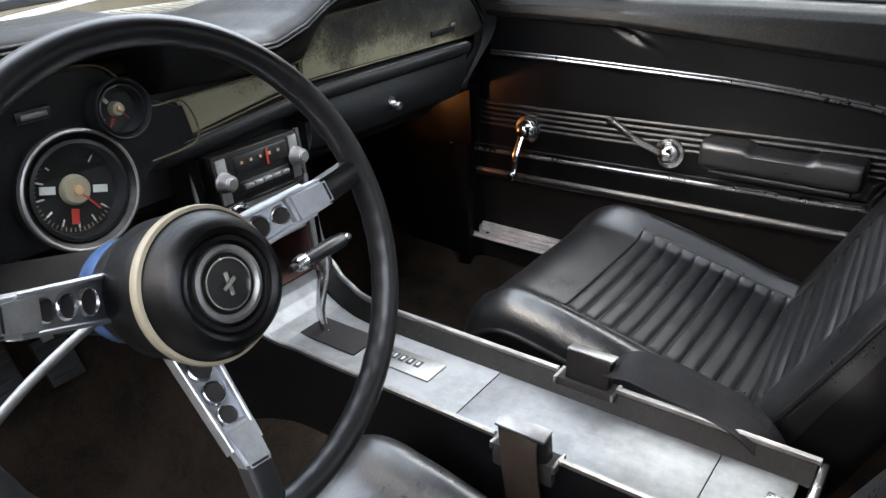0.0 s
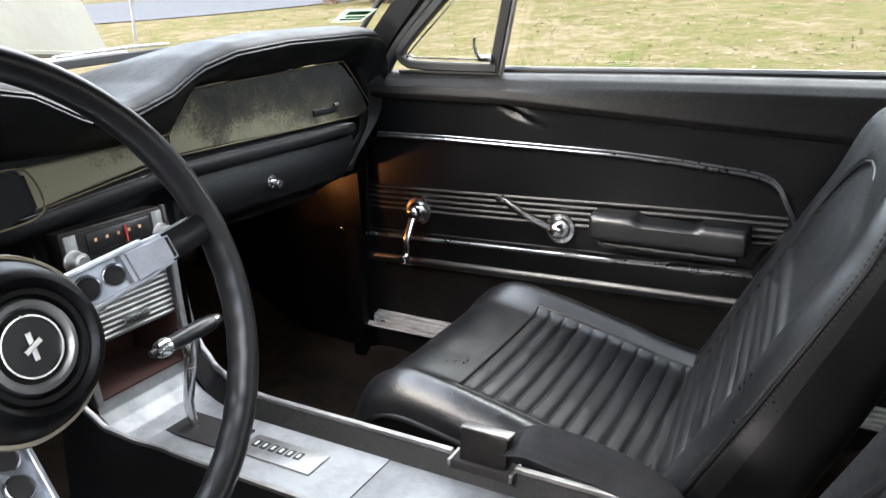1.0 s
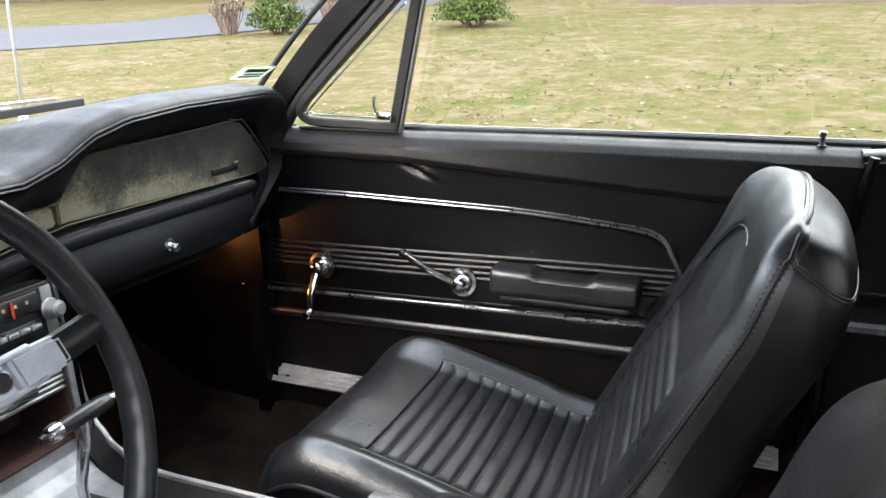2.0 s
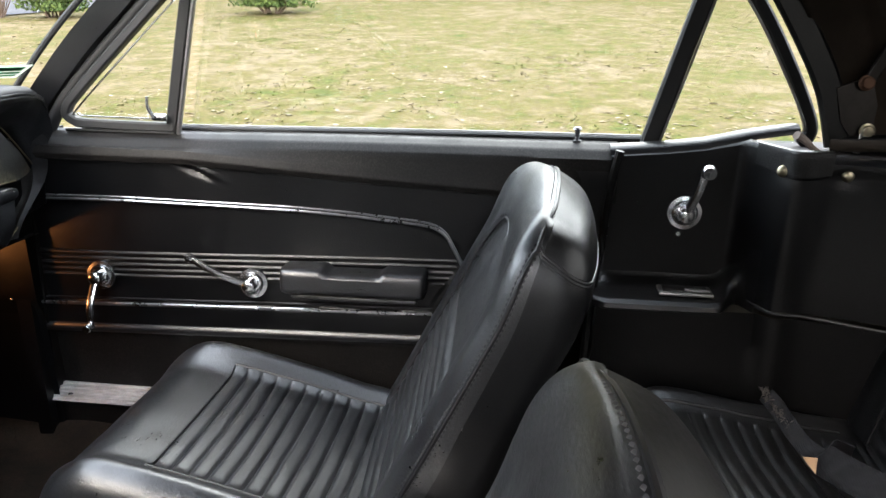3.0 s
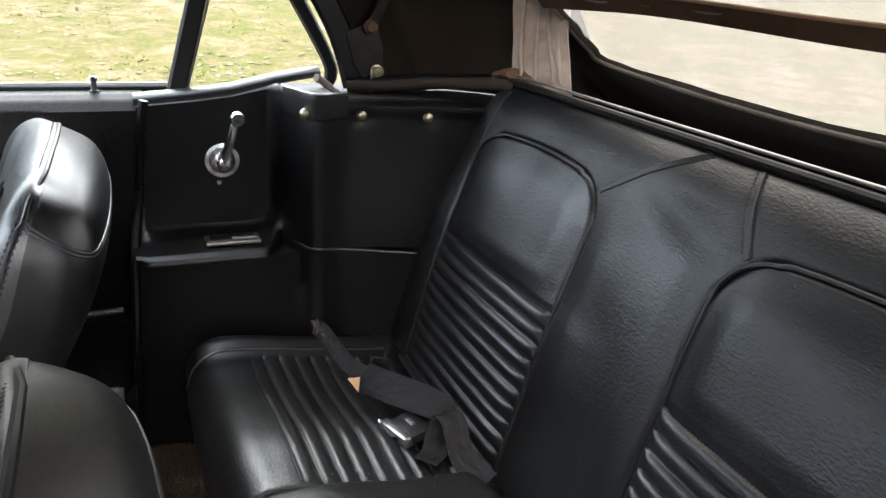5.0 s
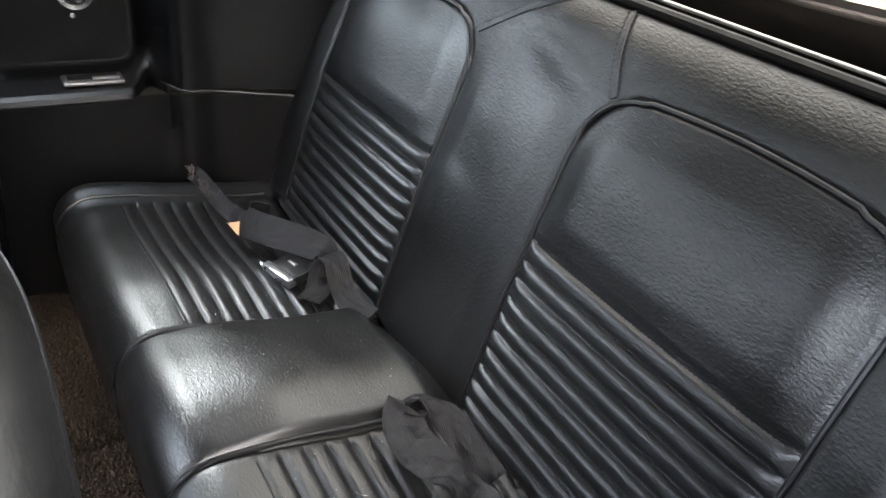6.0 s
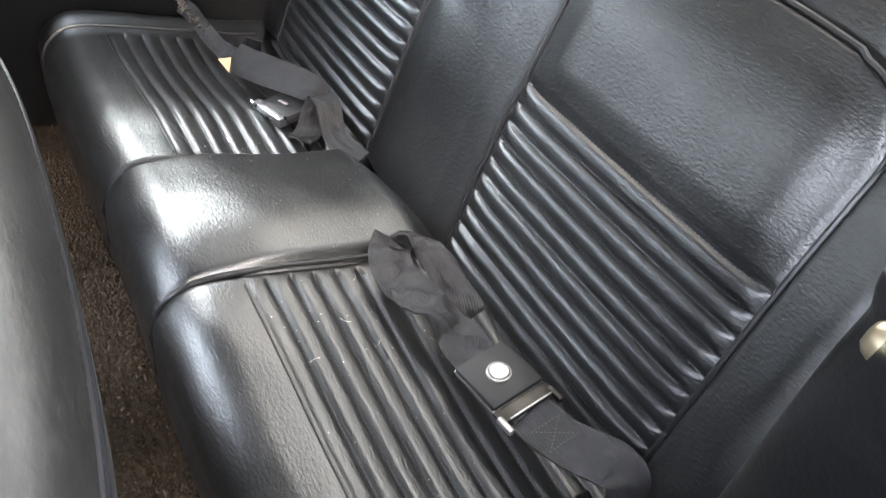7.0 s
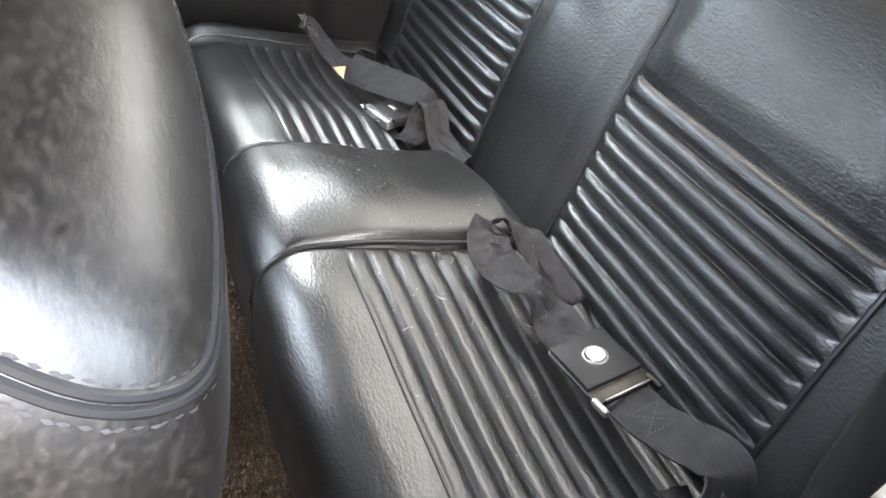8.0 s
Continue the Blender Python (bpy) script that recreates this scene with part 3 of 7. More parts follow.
def build_kick(sgn, nm):
    def f(u, v):
        x = -0.94 + u * 0.502
        z = 0.27 + 0.60 * v
        y = 0.70 - 0.045 * v - 0.02 * smooth01(-0.6, -0.9, x) - 0.012 * smooth01(0.5, 0.55, v) + 0.003 * noise.noise((x * 9, z * 9, 0))
        return (x, sgn * y, z)
    tagged(part("wall_kick_" + nm, surf(f, 24, 40), VINYL_TRIM), "black kick panel beside the footwell", "kick panel", kind="structure")


wall("wall_hinge_pillar", [(-0.452, 0.672, 0.30), (-0.452, 0.80, 0.30), (-0.452, 0.80, 0.92), (-0.452, 0.652, 0.92)], (-0.03, 0, 0), VINYL_TRIM, "black hinge pillar ahead of the door")
wall("wall_latch_pillar", [(0.612, 0.62, 0.30), (0.612, 0.80, 0.30), (0.672, 0.80, 0.93), (0.672, 0.72, 0.93)], (0.03, 0, 0), VINYL_TRIM, "black latch pillar behind the door")
for sgn, nm in ((1, "passenger"), (-1, "driver")):
    wall("wall_rocker_" + nm, [(-0.5, 0.70 * sgn, 0.2), (0.70, 0.70 * sgn, 0.2), (0.70, 0.70 * sgn, 0.362), (-0.5, 0.70 * sgn, 0.362)], (0, 0.09 * sgn, 0), VINYL_RAIL, "dark painted rocker under the door opening")
build_kick(1, "passenger")
build_kick(-1, "driver")
screw = part("kick_panel_screw", lathe([(0.0, 0.003), (0.004, 0.002), (0.006, 0.0)], frame_to((0, -1, 0), (-0.492, 0.664, 0.602)), 14), CHROME)
tagged(screw, "small chrome screw in the kick panel", "screw")


def build_sill(sgn):
    root = thing("sill_plate", (0, sgn * 0.73, 0.345), "ribbed aluminium door sill plate, scuffed", "sill plate", "sill plates")
    part("plate", prism([(-0.462, sgn * 0.684, 0.374), (0.586, sgn * 0.684, 0.374), (0.586, sgn * 0.752, 0.398), (-0.462, sgn * 0.752, 0.398)], (0, 0, 0.004), 0.001), SILL, root)
    for k in range(4):
        part("ridge", box((0.061, sgn * (0.692 + 0.012 * k), 0.3825 + 0.0042 * k), (1.036, 0.005, 0.005), 0.0015), SILL, root)
    for k in range(3):
        part("screw", lathe([(0, 0.003), (0.004, 0.002), (0.006, 0)], Matrix.Translation((-0.42 + 0.4 * k, sgn * 0.700, 0.384)), 12), CHROME, root)
    settle(root)


build_sill(1)
build_sill(-1)


# ---- passenger door ----
RAIL_X, RAIL_Z = (-0.40, -0.35, -0.11, 0.04, 0.25, 0.47, 0.66), (0.888, 0.887, 0.885, 0.875, 0.861, 0.849, 0.842)
C1_X, C1_Z = (-0.44, -0.386, -0.249, -0.072, 0.095, 0.201, 0.313), (0.812, 0.813, 0.814, 0.811, 0.808, 0.802, 0.792)


def door_front(z):
    return -0.437 - 0.075 * (0.742 - z)


def door_rear(z):
    return 0.660 - 0.09 * (0.93 - z)


def inner_field(x, z):
    """1 inside the field framed by the chrome mouldings, 0 outside, soft at the edge."""
    top = lerp(x, C1_X, C1_Z) - 0.004
    if x > 0.313:
        top = 0.792 - 0.004 - max(0.0, x - 0.313) ** 1.6 * 2.2
    low = 0.598 + 0.024 * (x + 0.03)
    return smooth01(0.0, 0.007, top - z) * smooth01(0.0, 0.007, z - low) * smooth01(0.0, 0.01, 0.395 - 0.05 * smooth01(0.72, 0.62, z) - x)


def build_door():
    root = thing("door_1", (0.1, 0.73, 0.36), "closed black vinyl car door with bright mouldings", "car door", kind="structure")

    def trim(u, v):
        z = 0.548 + 0.35 * v
        x = door_front(z) + u * (door_rear(z) - door_front(z))
        y = door_y(z) + 0.007 * inner_field(x, z)
        y -= 0.004 * smooth01(0.0, 0.02, z - 0.855) * 0
        d = (x + 0.085) * 0.75 + (z - 0.868) * 1.6
        y += 0.007 * math.exp(-((d / 0.009) ** 2)) * math.exp(-(((x + 0.085) / 0.04) ** 2) - ((z - 0.872) / 0.018) ** 2)
        y -= 0.004 * math.exp(-(((d - 0.016) / 0.009) ** 2)) * math.exp(-(((x + 0.085) / 0.045) ** 2) - ((z - 0.872) / 0.02) ** 2)
        y += 0.0014 * noise.noise((x * 6, z * 6, 4))
        return (x, y, z)
    part("trim_panel", surf(trim, 200, 90), VINYL_TRIM, root)

    def rail(u, v):
        x = -0.445 + 1.105 * u
        zl = lerp(x, RAIL_X, RAIL_Z)
        zb = 0.936 + 0.006 * smooth01(-0.4, 0.3, x)
        pr = [(0.735, zb - 0.004), (0.722, zb), (0.700, zb - 0.002), (0.680, zb - 0.010), (0.664, zb - 0.024), (0.653, zl + 0.026), (0.649, zl + 0.012), (0.652, zl + 0.003), (0.660, zl), (0.675, zl)]
        flat = smooth01(0.42, 0.62, x)
        pr = [(py + flat * max(0.0, door_y(pz, 0.001) - py), pz) for py, pz in pr]
        s = v * (len(pr) - 1)
        i = min(int(s), len(pr) - 2)
        a, b = pr[i], pr[i + 1]
        return (x, a[0] + (b[0] - a[0]) * (s - i), a[1] + (b[1] - a[1]) * (s - i))
    part("top_rail", surf(rail, 60, 37), VINYL_RAIL, root, "dark painted top rail with a rounded edge")

    def lower(u, v):
        z = 0.372 + 0.182 * v
        x = door_front(z) + u * (door_rear(z) - door_front(z))
        y = 0.724 - 0.14 * (z - 0.37) + 0.010 * smooth01(0.545, 0.53, z)
        x += 0.02 * (1 - smooth01(0.0, 0.04, z - 0.372)) * (1 - 2 * u)
        return (x, y, z)
    part("lower_panel", surf(lower, 60, 30), VINYL_RAIL, root, "dark painted lower door metal")
    # The lip's highlight comes partly from this lightened vinyl.
    part("lower_lip", sweep([(x, door_y(0.545) - 0.002, 0.538 + 0.024 * (x + 0.46)) for x in np.linspace(-0.462, 0.60, 30)], ring(0.0065, 10, 0.0095)), VINYL_FRONT, root, "rounded trim edge along the panel's foot, lightened for its highlight")
    part("outer_skin", prism([(-0.46, 0.80, 0.30), (0.66, 0.80, 0.30), (0.68, 0.79, 0.935), (-0.44, 0.79, 0.925)], (0, 0.015, 0)), CREAM, root, smooth=False)
    part("door_edge", prism([(-0.447, 0.70, 0.40), (-0.447, 0.80, 0.40), (-0.425, 0.80, 0.93), (-0.425, 0.67, 0.92)], (-0.004, 0, 0)), VINYL_RAIL, root, smooth=False)

    # bright mouldings
    path = [(x, door_y(lerp(x, C1_X, C1_Z), -0.001), lerp(x, C1_X, C1_Z)) for x in np.linspace(-0.432, 0.313, 36)]
    bend = curve_pts([(0.313, door_y(0.792, -0.001), 0.792), (0.345, door_y(0.786, -0.001), 0.786), (0.366, door_y(0.772, -0.001), 0.772), (0.379, door_y(0.75, -0.001), 0.750), (0.396, door_y(0.72, -0.001), 0.716)], 16)
    for off, w in ((0.0035, 0.0034), (-0.0028, 0.0044)):
        part("upper_moulding", sweep([(p[0], p[1], p[2] + off) for p in map(Vector, path + [tuple(q) for q in bend[1:]])], bar(0.005, w, 0.001), up=(0, 0.6, 0.8)), MOULDING, root, "bright chrome moulding")
    low = [(x, door_y(0.6, -0.001), 0.602 + 0.0265 * (x + 0.03)) for x in np.linspace(-0.448, 0.345, 30)]
    low += [tuple(p) for p in curve_pts([(0.345, door_y(0.61, -0.001), 0.612), (0.37, door_y(0.63, -0.001), 0.626), (0.385, door_y(0.66, -0.001), 0.66)], 8)[1:]]
    part("lower_moulding", sweep(low[:30], bar(0.005, 0.007, 0.0015)), MOULDING, root, "bright chrome moulding")
    part("moulding_shadow_bead", sweep([(p[0], p[1] + 0.002, p[2] + 0.011) for p in low], bar(0.004, 0.004, 0.001)), PIPING, root)
    for k in range(5):
        pts = [(x, door_y(0.66, -0.0) + 0.006 - 0.09 * (0.02 - 0.012 * k), 0.700 - 0.0118 * k + 0.03 * smooth01(-0.44, 0.5, x) * 0.62) for x in np.linspace(-0.440, 0.386, 40)]
        part("rib", sweep(pts, [(-0.004, -0.0042), (0.003, -0.0042), (0.0045, -0.002), (0.005, 0.0), (0.0045, 0.002), (0.003, 0.0042), (-0.004, 0.0042)]), VINYL, root)

    # armrest
    def arm(u, v):
        a = 2 * math.pi * v
        x = 0.068 + 0.266 * (0.5 - 0.5 * math.cos(math.pi * u))
        e = min(1.0, math.sqrt(max(0.0, 1 - abs(2 * u - 1) ** 9)) + 1e-3)
        hz, hy = 0.026 * (0.45 + 0.55 * e), 0.034 * (0.2 + 0.8 * e)
        ca, sa = math.cos(a), math.sin(a)
        z = 0.682 + hz * math.copysign(abs(sa) ** 0.5, sa)
        y = door_y(0.68) - 0.026 + hy * math.copysign(abs(ca) ** 0.5, ca)
        z -= 0.008 * smooth01(0.145, 0.158, x) * smooth01(0.262, 0.25, x) * (sa > 0.3)
        return (x, y, z)
    part("armrest_pad", surf(arm, 60, 40, wrap_v=True), VINYL_FRONT, root, "moulded black armrest pad")
    part("armrest_base", box((0.201, door_y(0.648) - 0.020, 0.647), (0.235, 0.046, 0.012), 0.005), BLACK, root)

    # window crank and latch lever
    def handle(name, hub, tip, label, knob):
        h, t = Vector(hub), Vector(tip)
        m = frame_to((0, -1, 0.05), (h.x, door_y(h.z) + 0.004, h.z))
        hd = part(name, lathe([(0, 0.012), (0.019, 0.012), (0.021, 0.010), (0.022, 0.006), (0.0285, 0.005), (0.030, 0.002), (0.030, 0.0)], m, 36), CHROME, root, label)
        part("hub", lathe([(0.0, 0.034), (0.009, 0.034), (0.0125, 0.031), (0.0135, 0.022), (0.0145, 0.010)], m, 28), CHROME, hd)
        a = m @ Vector((0, 0, 0.024))
        mid = a.lerp(t, 0.55) + Vector((0, -0.010, 0))
        part("arm", sweep(curve_pts([a, mid, t], 14), [(-0.0075, -0.003), (0.0075, -0.003), (0.006, 0.003), (0.002, 0.0042), (-0.002, 0.0042), (-0.006, 0.003)], up=(0, -1, 0), scale=lambda s: 1.0 - 0.18 * s), CHROME, hd)
        if knob:
            part("knob", lathe([(0, 0.018), (0.007, 0.017), (0.0095, 0.012), (0.008, 0.004), (0.006, -0.006), (0, -0.008)], frame_to((0, -1, 0), t), 22), CHROME, hd)
        else:
            part("grip_end", lathe([(0, 0.010), (0.006, 0.009), (0.008, 0.002), (0.007, -0.006), (0, -0.007)], frame_to((0, -1, 0), t), 18), CHROME, hd)
    handle("window_crank", (-0.004, 0.69, 0.655), (-0.111, 0.652, 0.712), "chrome window crank", False)
    handle("latch_lever", (-0.312, 0.69, 0.655), (-0.317, 0.640, 0.566), "chrome door latch lever", True)

    # lock button
    lk = part("lock_button", lathe([(0, 0.042), (0.0065, 0.041), (0.0075, 0.038), (0.0045, 0.034), (0.0035, 0.0)], Matrix.Translation((0.590, 0.708, 0.925)), 18), CHROME, root, "chrome pull-up lock button")
    part("grommet", lathe([(0, 0.006), (0.007, 0.006), (0.009, 0.0)], Matrix.Translation((0.590, 0.708, 0.938)), 16), RUBBER, lk)

    # weatherstrip and glass
    part("weatherstrip", sweep([(x, 0.728, 0.941 + 0.004 * smooth01(-0.2, 0.5, x)) for x in np.linspace(-0.14, 0.72, 20)], bar(0.010, 0.010, 0.003)), RUBBER, root)
    part("belt_bead", sweep([(x, 0.735, 0.946 + 0.004 * smooth01(-0.2, 0.5, x)) for x in np.linspace(-0.14, 0.72, 20)], bar(0.004, 0.005, 0.001)), STEEL, root)
    pane = part("window_pane", prism([(-0.135, 0.742, 0.90), (0.70, 0.742, 0.90), (0.775, 0.705, 1.20), (0.772, 0.69, 1.262), (-0.04, 0.69, 1.262)], (0, 0.004, 0)), GLASS, root, "raised clear door glass", False)
    pane.visible_shadow = False

    # vent window
    dv = door_y(0.95, 0.04)
    V = lambda x, z, o=0.0: (x, dv + o - 0.16 * (z - 0.95), z)
    fr = [V(-0.140, 0.946), V(-0.300, 0.949), V(-0.335, 0.955), V(-0.345, 0.975), V(-0.30, 1.022), V(-0.090, 1.205)]
    vent = part("vent_window", sweep(curve_pts(fr[:1] + fr[1:], 40), bar(0.017, 0.020, 0.003), up=(0, 1, 0)), RUBBER, root, "triangular vent window in a black frame")
    part("vent_post", sweep([V(-0.148, 0.935), V(-0.11, 1.07), V(-0.055, 1.26)], bar(0.022, 0.016, 0.003), up=(0, 1, 0)), RUBBER, vent)
    part("vent_channel", sweep([V(-0.132, 0.935, -0.006), V(-0.094, 1.07, -0.006), V(-0.040, 1.26, -0.006)], bar(0.007, 0.010, 0.002), up=(0, 1, 0)), STEEL, vent)
    pn = part("vent_pane", prism([V(-0.14, 0.95), V(-0.325, 0.957), V(-0.31, 1.01), V(-0.075, 1.21)], (0, 0.003, 0)), GLASS, vent, "", False)
    pn.visible_shadow = False
    part("vent_bead", sweep(curve_pts([V(-0.155, 0.962, -0.008), V(-0.295, 0.964, -0.008), V(-0.318, 0.968, -0.008), V(-0.312, 0.984, -0.008), V(-0.10, 1.168, -0.008)], 40), bar(0.003, 0.003, 0.0008), up=(0, 1, 0)), CHROME, vent)
    part("sill_strip", sweep([V(-0.352, 0.937, -0.004), V(-0.142, 0.937, -0.004)], bar(0.010, 0.005, 0.001)), RUBBER, vent)
    la = part("vent_latch", box((0, 0, 0), (0.030, 0.010, 0.013), 0.004, Matrix.Translation(V(-0.158, 0.966, -0.016))), CHROME, vent, "chrome vent latch")
    part("latch_lever", sweep(curve_pts([V(-0.166, 0.966, -0.022), V(-0.172, 0.985, -0.026), V(-0.171, 1.004, -0.024)], 8), bar(0.008, 0.005, 0.0015), up=(1, 0, 0)), CHROME, la)
    settle(root)


build_door()


# ---- windscreen pillar, glass, soft top ----
def build_pillar(sgn, nm):
    def P(x, y, z):
        return (x, sgn * y, z)
    root = thing("wall_pillar_" + nm, P(-0.42, 0.70, 0.92), "black windscreen pillar with a rubber seal", "windscreen pillar", kind="structure")
    path = [P(-0.47, 0.715, 0.90), P(-0.40, 0.712, 0.985), P(-0.30, 0.70, 1.09), P(-0.19, 0.685, 1.185), P(-0.10, 0.665, 1.26)]
    part("pillar_trim", sweep(curve_pts(path, 20), [(-0.022, -0.026), (0.020, -0.030), (0.027, 0.0), (0.020, 0.026), (-0.02, 0.030), (-0.03, 0.0)], up=(0, sgn, 0)), VINYL_TRIM, root)
    path = [P(-0.385, 0.700, 0.94), P(-0.340, 0.698, 1.005), P(-0.25, 0.690, 1.09), P(-0.145, 0.672, 1.18), P(-0.06, 0.65, 1.255)]
    part("door_seal", tube(curve_pts(path, 20), 0.012, 10), RUBBER, root)
    path = [P(-0.50, 0.69, 0.93), P(-0.435, 0.69, 1.015), P(-0.335, 0.68, 1.12), P(-0.20, 0.66, 1.235)]
    part("glass_bead", tube(curve_pts(path, 20), 0.006, 8), RUBBER, root)
    settle(root)


build_pillar(1, "passenger")
build_pillar(-1, "driver")


def screen_x(z):
    return -0.775 + (z - 0.93) * 1.72


def build_windscreen():
    root = thing("windscreen", (-0.75, 0, 0.93), "clear raked windscreen glass", "windscreen")

    def f(u, v):
        y = -0.70 + 1.4 * v
        z = 0.93 + 0.32 * u
        return (screen_x(z) + 0.10 * (abs(y) / 0.7) ** 2.4 * 1.9, y * (1 - 0.06 * u), z)
    p = part("pane", surf(f, 12, 24), GLASS, root)
    p.visible_shadow = False
    part("lower_seal", tube([f(0, v) for v in np.linspace(0, 1, 24)], 0.009, 8), RUBBER, root)
    settle(root)
    return f


screen_at = build_windscreen()


def film(name, color):
    """Thin printed plastic that daylight shines through."""
    m, nt, b = material(name, color, 0.5)
    tr, mix = nt.nodes.new("ShaderNodeBsdfTranslucent"), nt.nodes.new("ShaderNodeMixShader")
    tr.inputs[0].default_value = (*color, 1)
    mix.inputs[0].default_value = 0.6
    nt.links.new(b.outputs[0], mix.inputs[1])
    nt.links.new(tr.outputs[0], mix.inputs[2])
    nt.links.new(mix.outputs[0], nt.nodes["Material Output"].inputs[0])
    return m


def build_sticker():
    root = thing("window_sticker", screen_at(0.366, 0.965), "faded green and white sticker inside the windscreen", "sticker")
    c = Vector(screen_at(0.366, 0.965))
    eu = (Vector(screen_at(0.40, 0.965)) - Vector(screen_at(0.33, 0.965))).normalized()
    ev = (Vector(screen_at(0.366, 0.985)) - Vector(screen_at(0.366, 0.945))).normalized()
    nrm = eu.cross(ev).normalized()
    if nrm.x < 0:
        nrm = -nrm
    G, W = film("sticker_green", (0.04, 0.22, 0.09)), film("sticker_film", (0.62, 0.66, 0.58))
    def quad(a, b, w, h, k):
        o = c + eu * a + ev * b + nrm * (0.003 + 0.0015 * k)
        return prism([o - eu * h / 2 - ev * w / 2, o - eu * h / 2 + ev * w / 2, o + eu * h / 2 + ev * w / 2, o + eu * h / 2 - ev * w / 2], nrm * 0.0008)
    part("film", quad(0, 0, 0.064, 0.046, 0), W, root, "", False)
    part("band", quad(0.012, 0, 0.044, 0.012, 1), G, root, "", False)
    part("mark_bar", quad(-0.002, 0.004, 0.040, 0.005, 1), G, root, "", False)
    part("mark_bar", quad(-0.011, 0.0, 0.044, 0.005, 1), G, root, "", False)
    settle(root)


build_sticker()


def build_front_end():
    root = thing("car_hood", (-1.0, 0, 0.93), "raised cream-painted car hood beyond the windscreen", "car hood")

    def f(u, v):
        y = -0.56 + 1.12 * v
        r = 1.15 * u
        return (-1.02 - 0.48 * r, y * (1 - 0.06 * u), 0.965 + 0.88 * r + 0.03 * (1 - (y / 0.56) ** 2))
    part("skin", surf(f, 14, 16), CREAM, root)
    part("rear_lip", tube([Vector(f(0, v)) for v in np.linspace(0, 1, 16)], 0.008, 8), CREAM, root)
    settle(root)
    cowl = thing("cowl_panel", (-0.9, 0, 0.90), "cream ribbed cowl vent panel under the wipers", "cowl panel")

    def g(u, v):
        y = -0.76 + 1.52 * v
        return (-0.80 - 0.26 * u, y, 0.925 - 0.012 * u - 0.02 * (y / 0.76) ** 2)
    part("panel", surf(g, 6, 30), CREAM, cowl)
    for k in range(44):
        y = -0.5 + 0.0235 * k
        part("rib", box((-0.90, y, 0.922 - 0.02 * (y / 0.76) ** 2), (0.10, 0.010, 0.012), 0.002, seg=1), CREAM, cowl)
    settle(cowl)
    for sgn, nm in ((1, "passenger"), (-1, "driver")):
        fd = thing("front_fender", (-1.5, 0.72 * sgn, 0.5), "cream-painted front fender beside the hood", "fender", "front fenders")
        part("skin", prism([(-1.0, 0.58 * sgn, 0.925), (-1.0, 0.80 * sgn, 0.89), (-2.5, 0.80 * sgn, 0.80), (-2.5, 0.58 * sgn, 0.83)], (0, 0, -0.5)), CREAM, fd)
        settle(fd)
    for y0, y1, x0, x1 in ((-0.10, 0.42, -0.86, -0.80), (-0.62, -0.16, -0.86, -0.80)):
        w = thing("windscreen_wiper", (x0, y0, 0.93), "white-painted wiper arm with a black blade", "wiper", "wipers")
        part("arm", sweep(curve_pts([(x0, y0, 0.945), ((x0 + x1) / 2 - 0.01, (y0 + y1) / 2, 0.972), (x1, y1, 0.985)], 10), bar(0.020, 0.008, 0.002), scale=lambda s: 1.15 - 0.5 * s), WHITE_PAINT, w)
        part("pivot", lathe([(0, 0.03), (0.012, 0.028), (0.018, 0.0)], Matrix.Translation((x0, y0, 0.925)), 16), CHROME, w)
        part("blade", sweep([(x1 + 0.008, y1 - 0.22, 0.968), (x1 + 0.012, y1 + 0.16, 0.985)], bar(0.008, 0.016, 0.002)), RUBBER, w)
        part("blade_frame", sweep([(x1 + 0.004, y1 - 0.16, 0.985), (x1 + 0.004, y1, 0.994), (x1 + 0.004, y1 + 0.10, 0.995)], bar(0.010, 0.006, 0.001)), CHROME, w)
        settle(w)
    a = thing("radio_antenna", (-1.10, 0.70, 0.90), "slim chrome radio antenna on the fender", "antenna")
    part("mast", tube([(-1.10, 0.70, 0.90), (-1.095, 0.702, 1.5), (-1.09, 0.704, 1.9)], 0.0035, 8, up=(0, 1, 0)), STEEL, a)
    part("base", lathe([(0, 0.05), (0.006, 0.045), (0.016, 0.012), (0.02, -0.02)], Matrix.Translation((-1.10, 0.70, 0.90)), 16), CHROME, a)
    settle(a)


build_front_end()


# ---- soft top and rear quarter ----
def build_soft_top():
    def roof(u, v):
        x = -0.12 + 1.16 * u
        y = -0.66 + 1.32 * v
        z = 1.265 + 0.075 * math.sin(math.pi / 2 * min(1.0, u * 1.6)) - 0.06 * (abs(y) / 0.66) ** 3
        return (x, y, z + 0.004 * noise.noise((x * 5, y * 5, 0)))
    ceiling = part("ceiling", surf(roof, 40, 40), TOP_CLOTH)
    ceiling.modifiers.new("cloth", "SOLIDIFY").thickness = 0.006
    tagged(ceiling, "dark brown lining of the raised soft top", "soft top", kind="structure")
    for sgn, nm in ((1, "passenger"), (-1, "driver")):
        def side(u, v):
            z = 0.945 + 0.33 * v
            x0 = 1.005 - 0.07 * v - 0.09 * v * v
            x = x0 + u * (1.42 - 0.16 * v - x0)
            y = 0.70 - 0.20 * smooth01(1.12, 1.42, x) - 0.10 * v * v + 0.008 * noise.noise((x * 7, z * 7, sgn)) - 0.012 * math.exp(-(((x - 1.15 + 0.18 * v) / 0.015) ** 2))
            return (x, sgn * y, z)
        w = part("wall_top_quarter_" + nm, surf(side, 50, 36), TOP_CLOTH)
        w.modifiers.new("cloth", "SOLIDIFY").thickness = 0.005
        tagged(w, "dark brown cloth quarter of the soft top", "soft top", kind="structure")


build_soft_top()


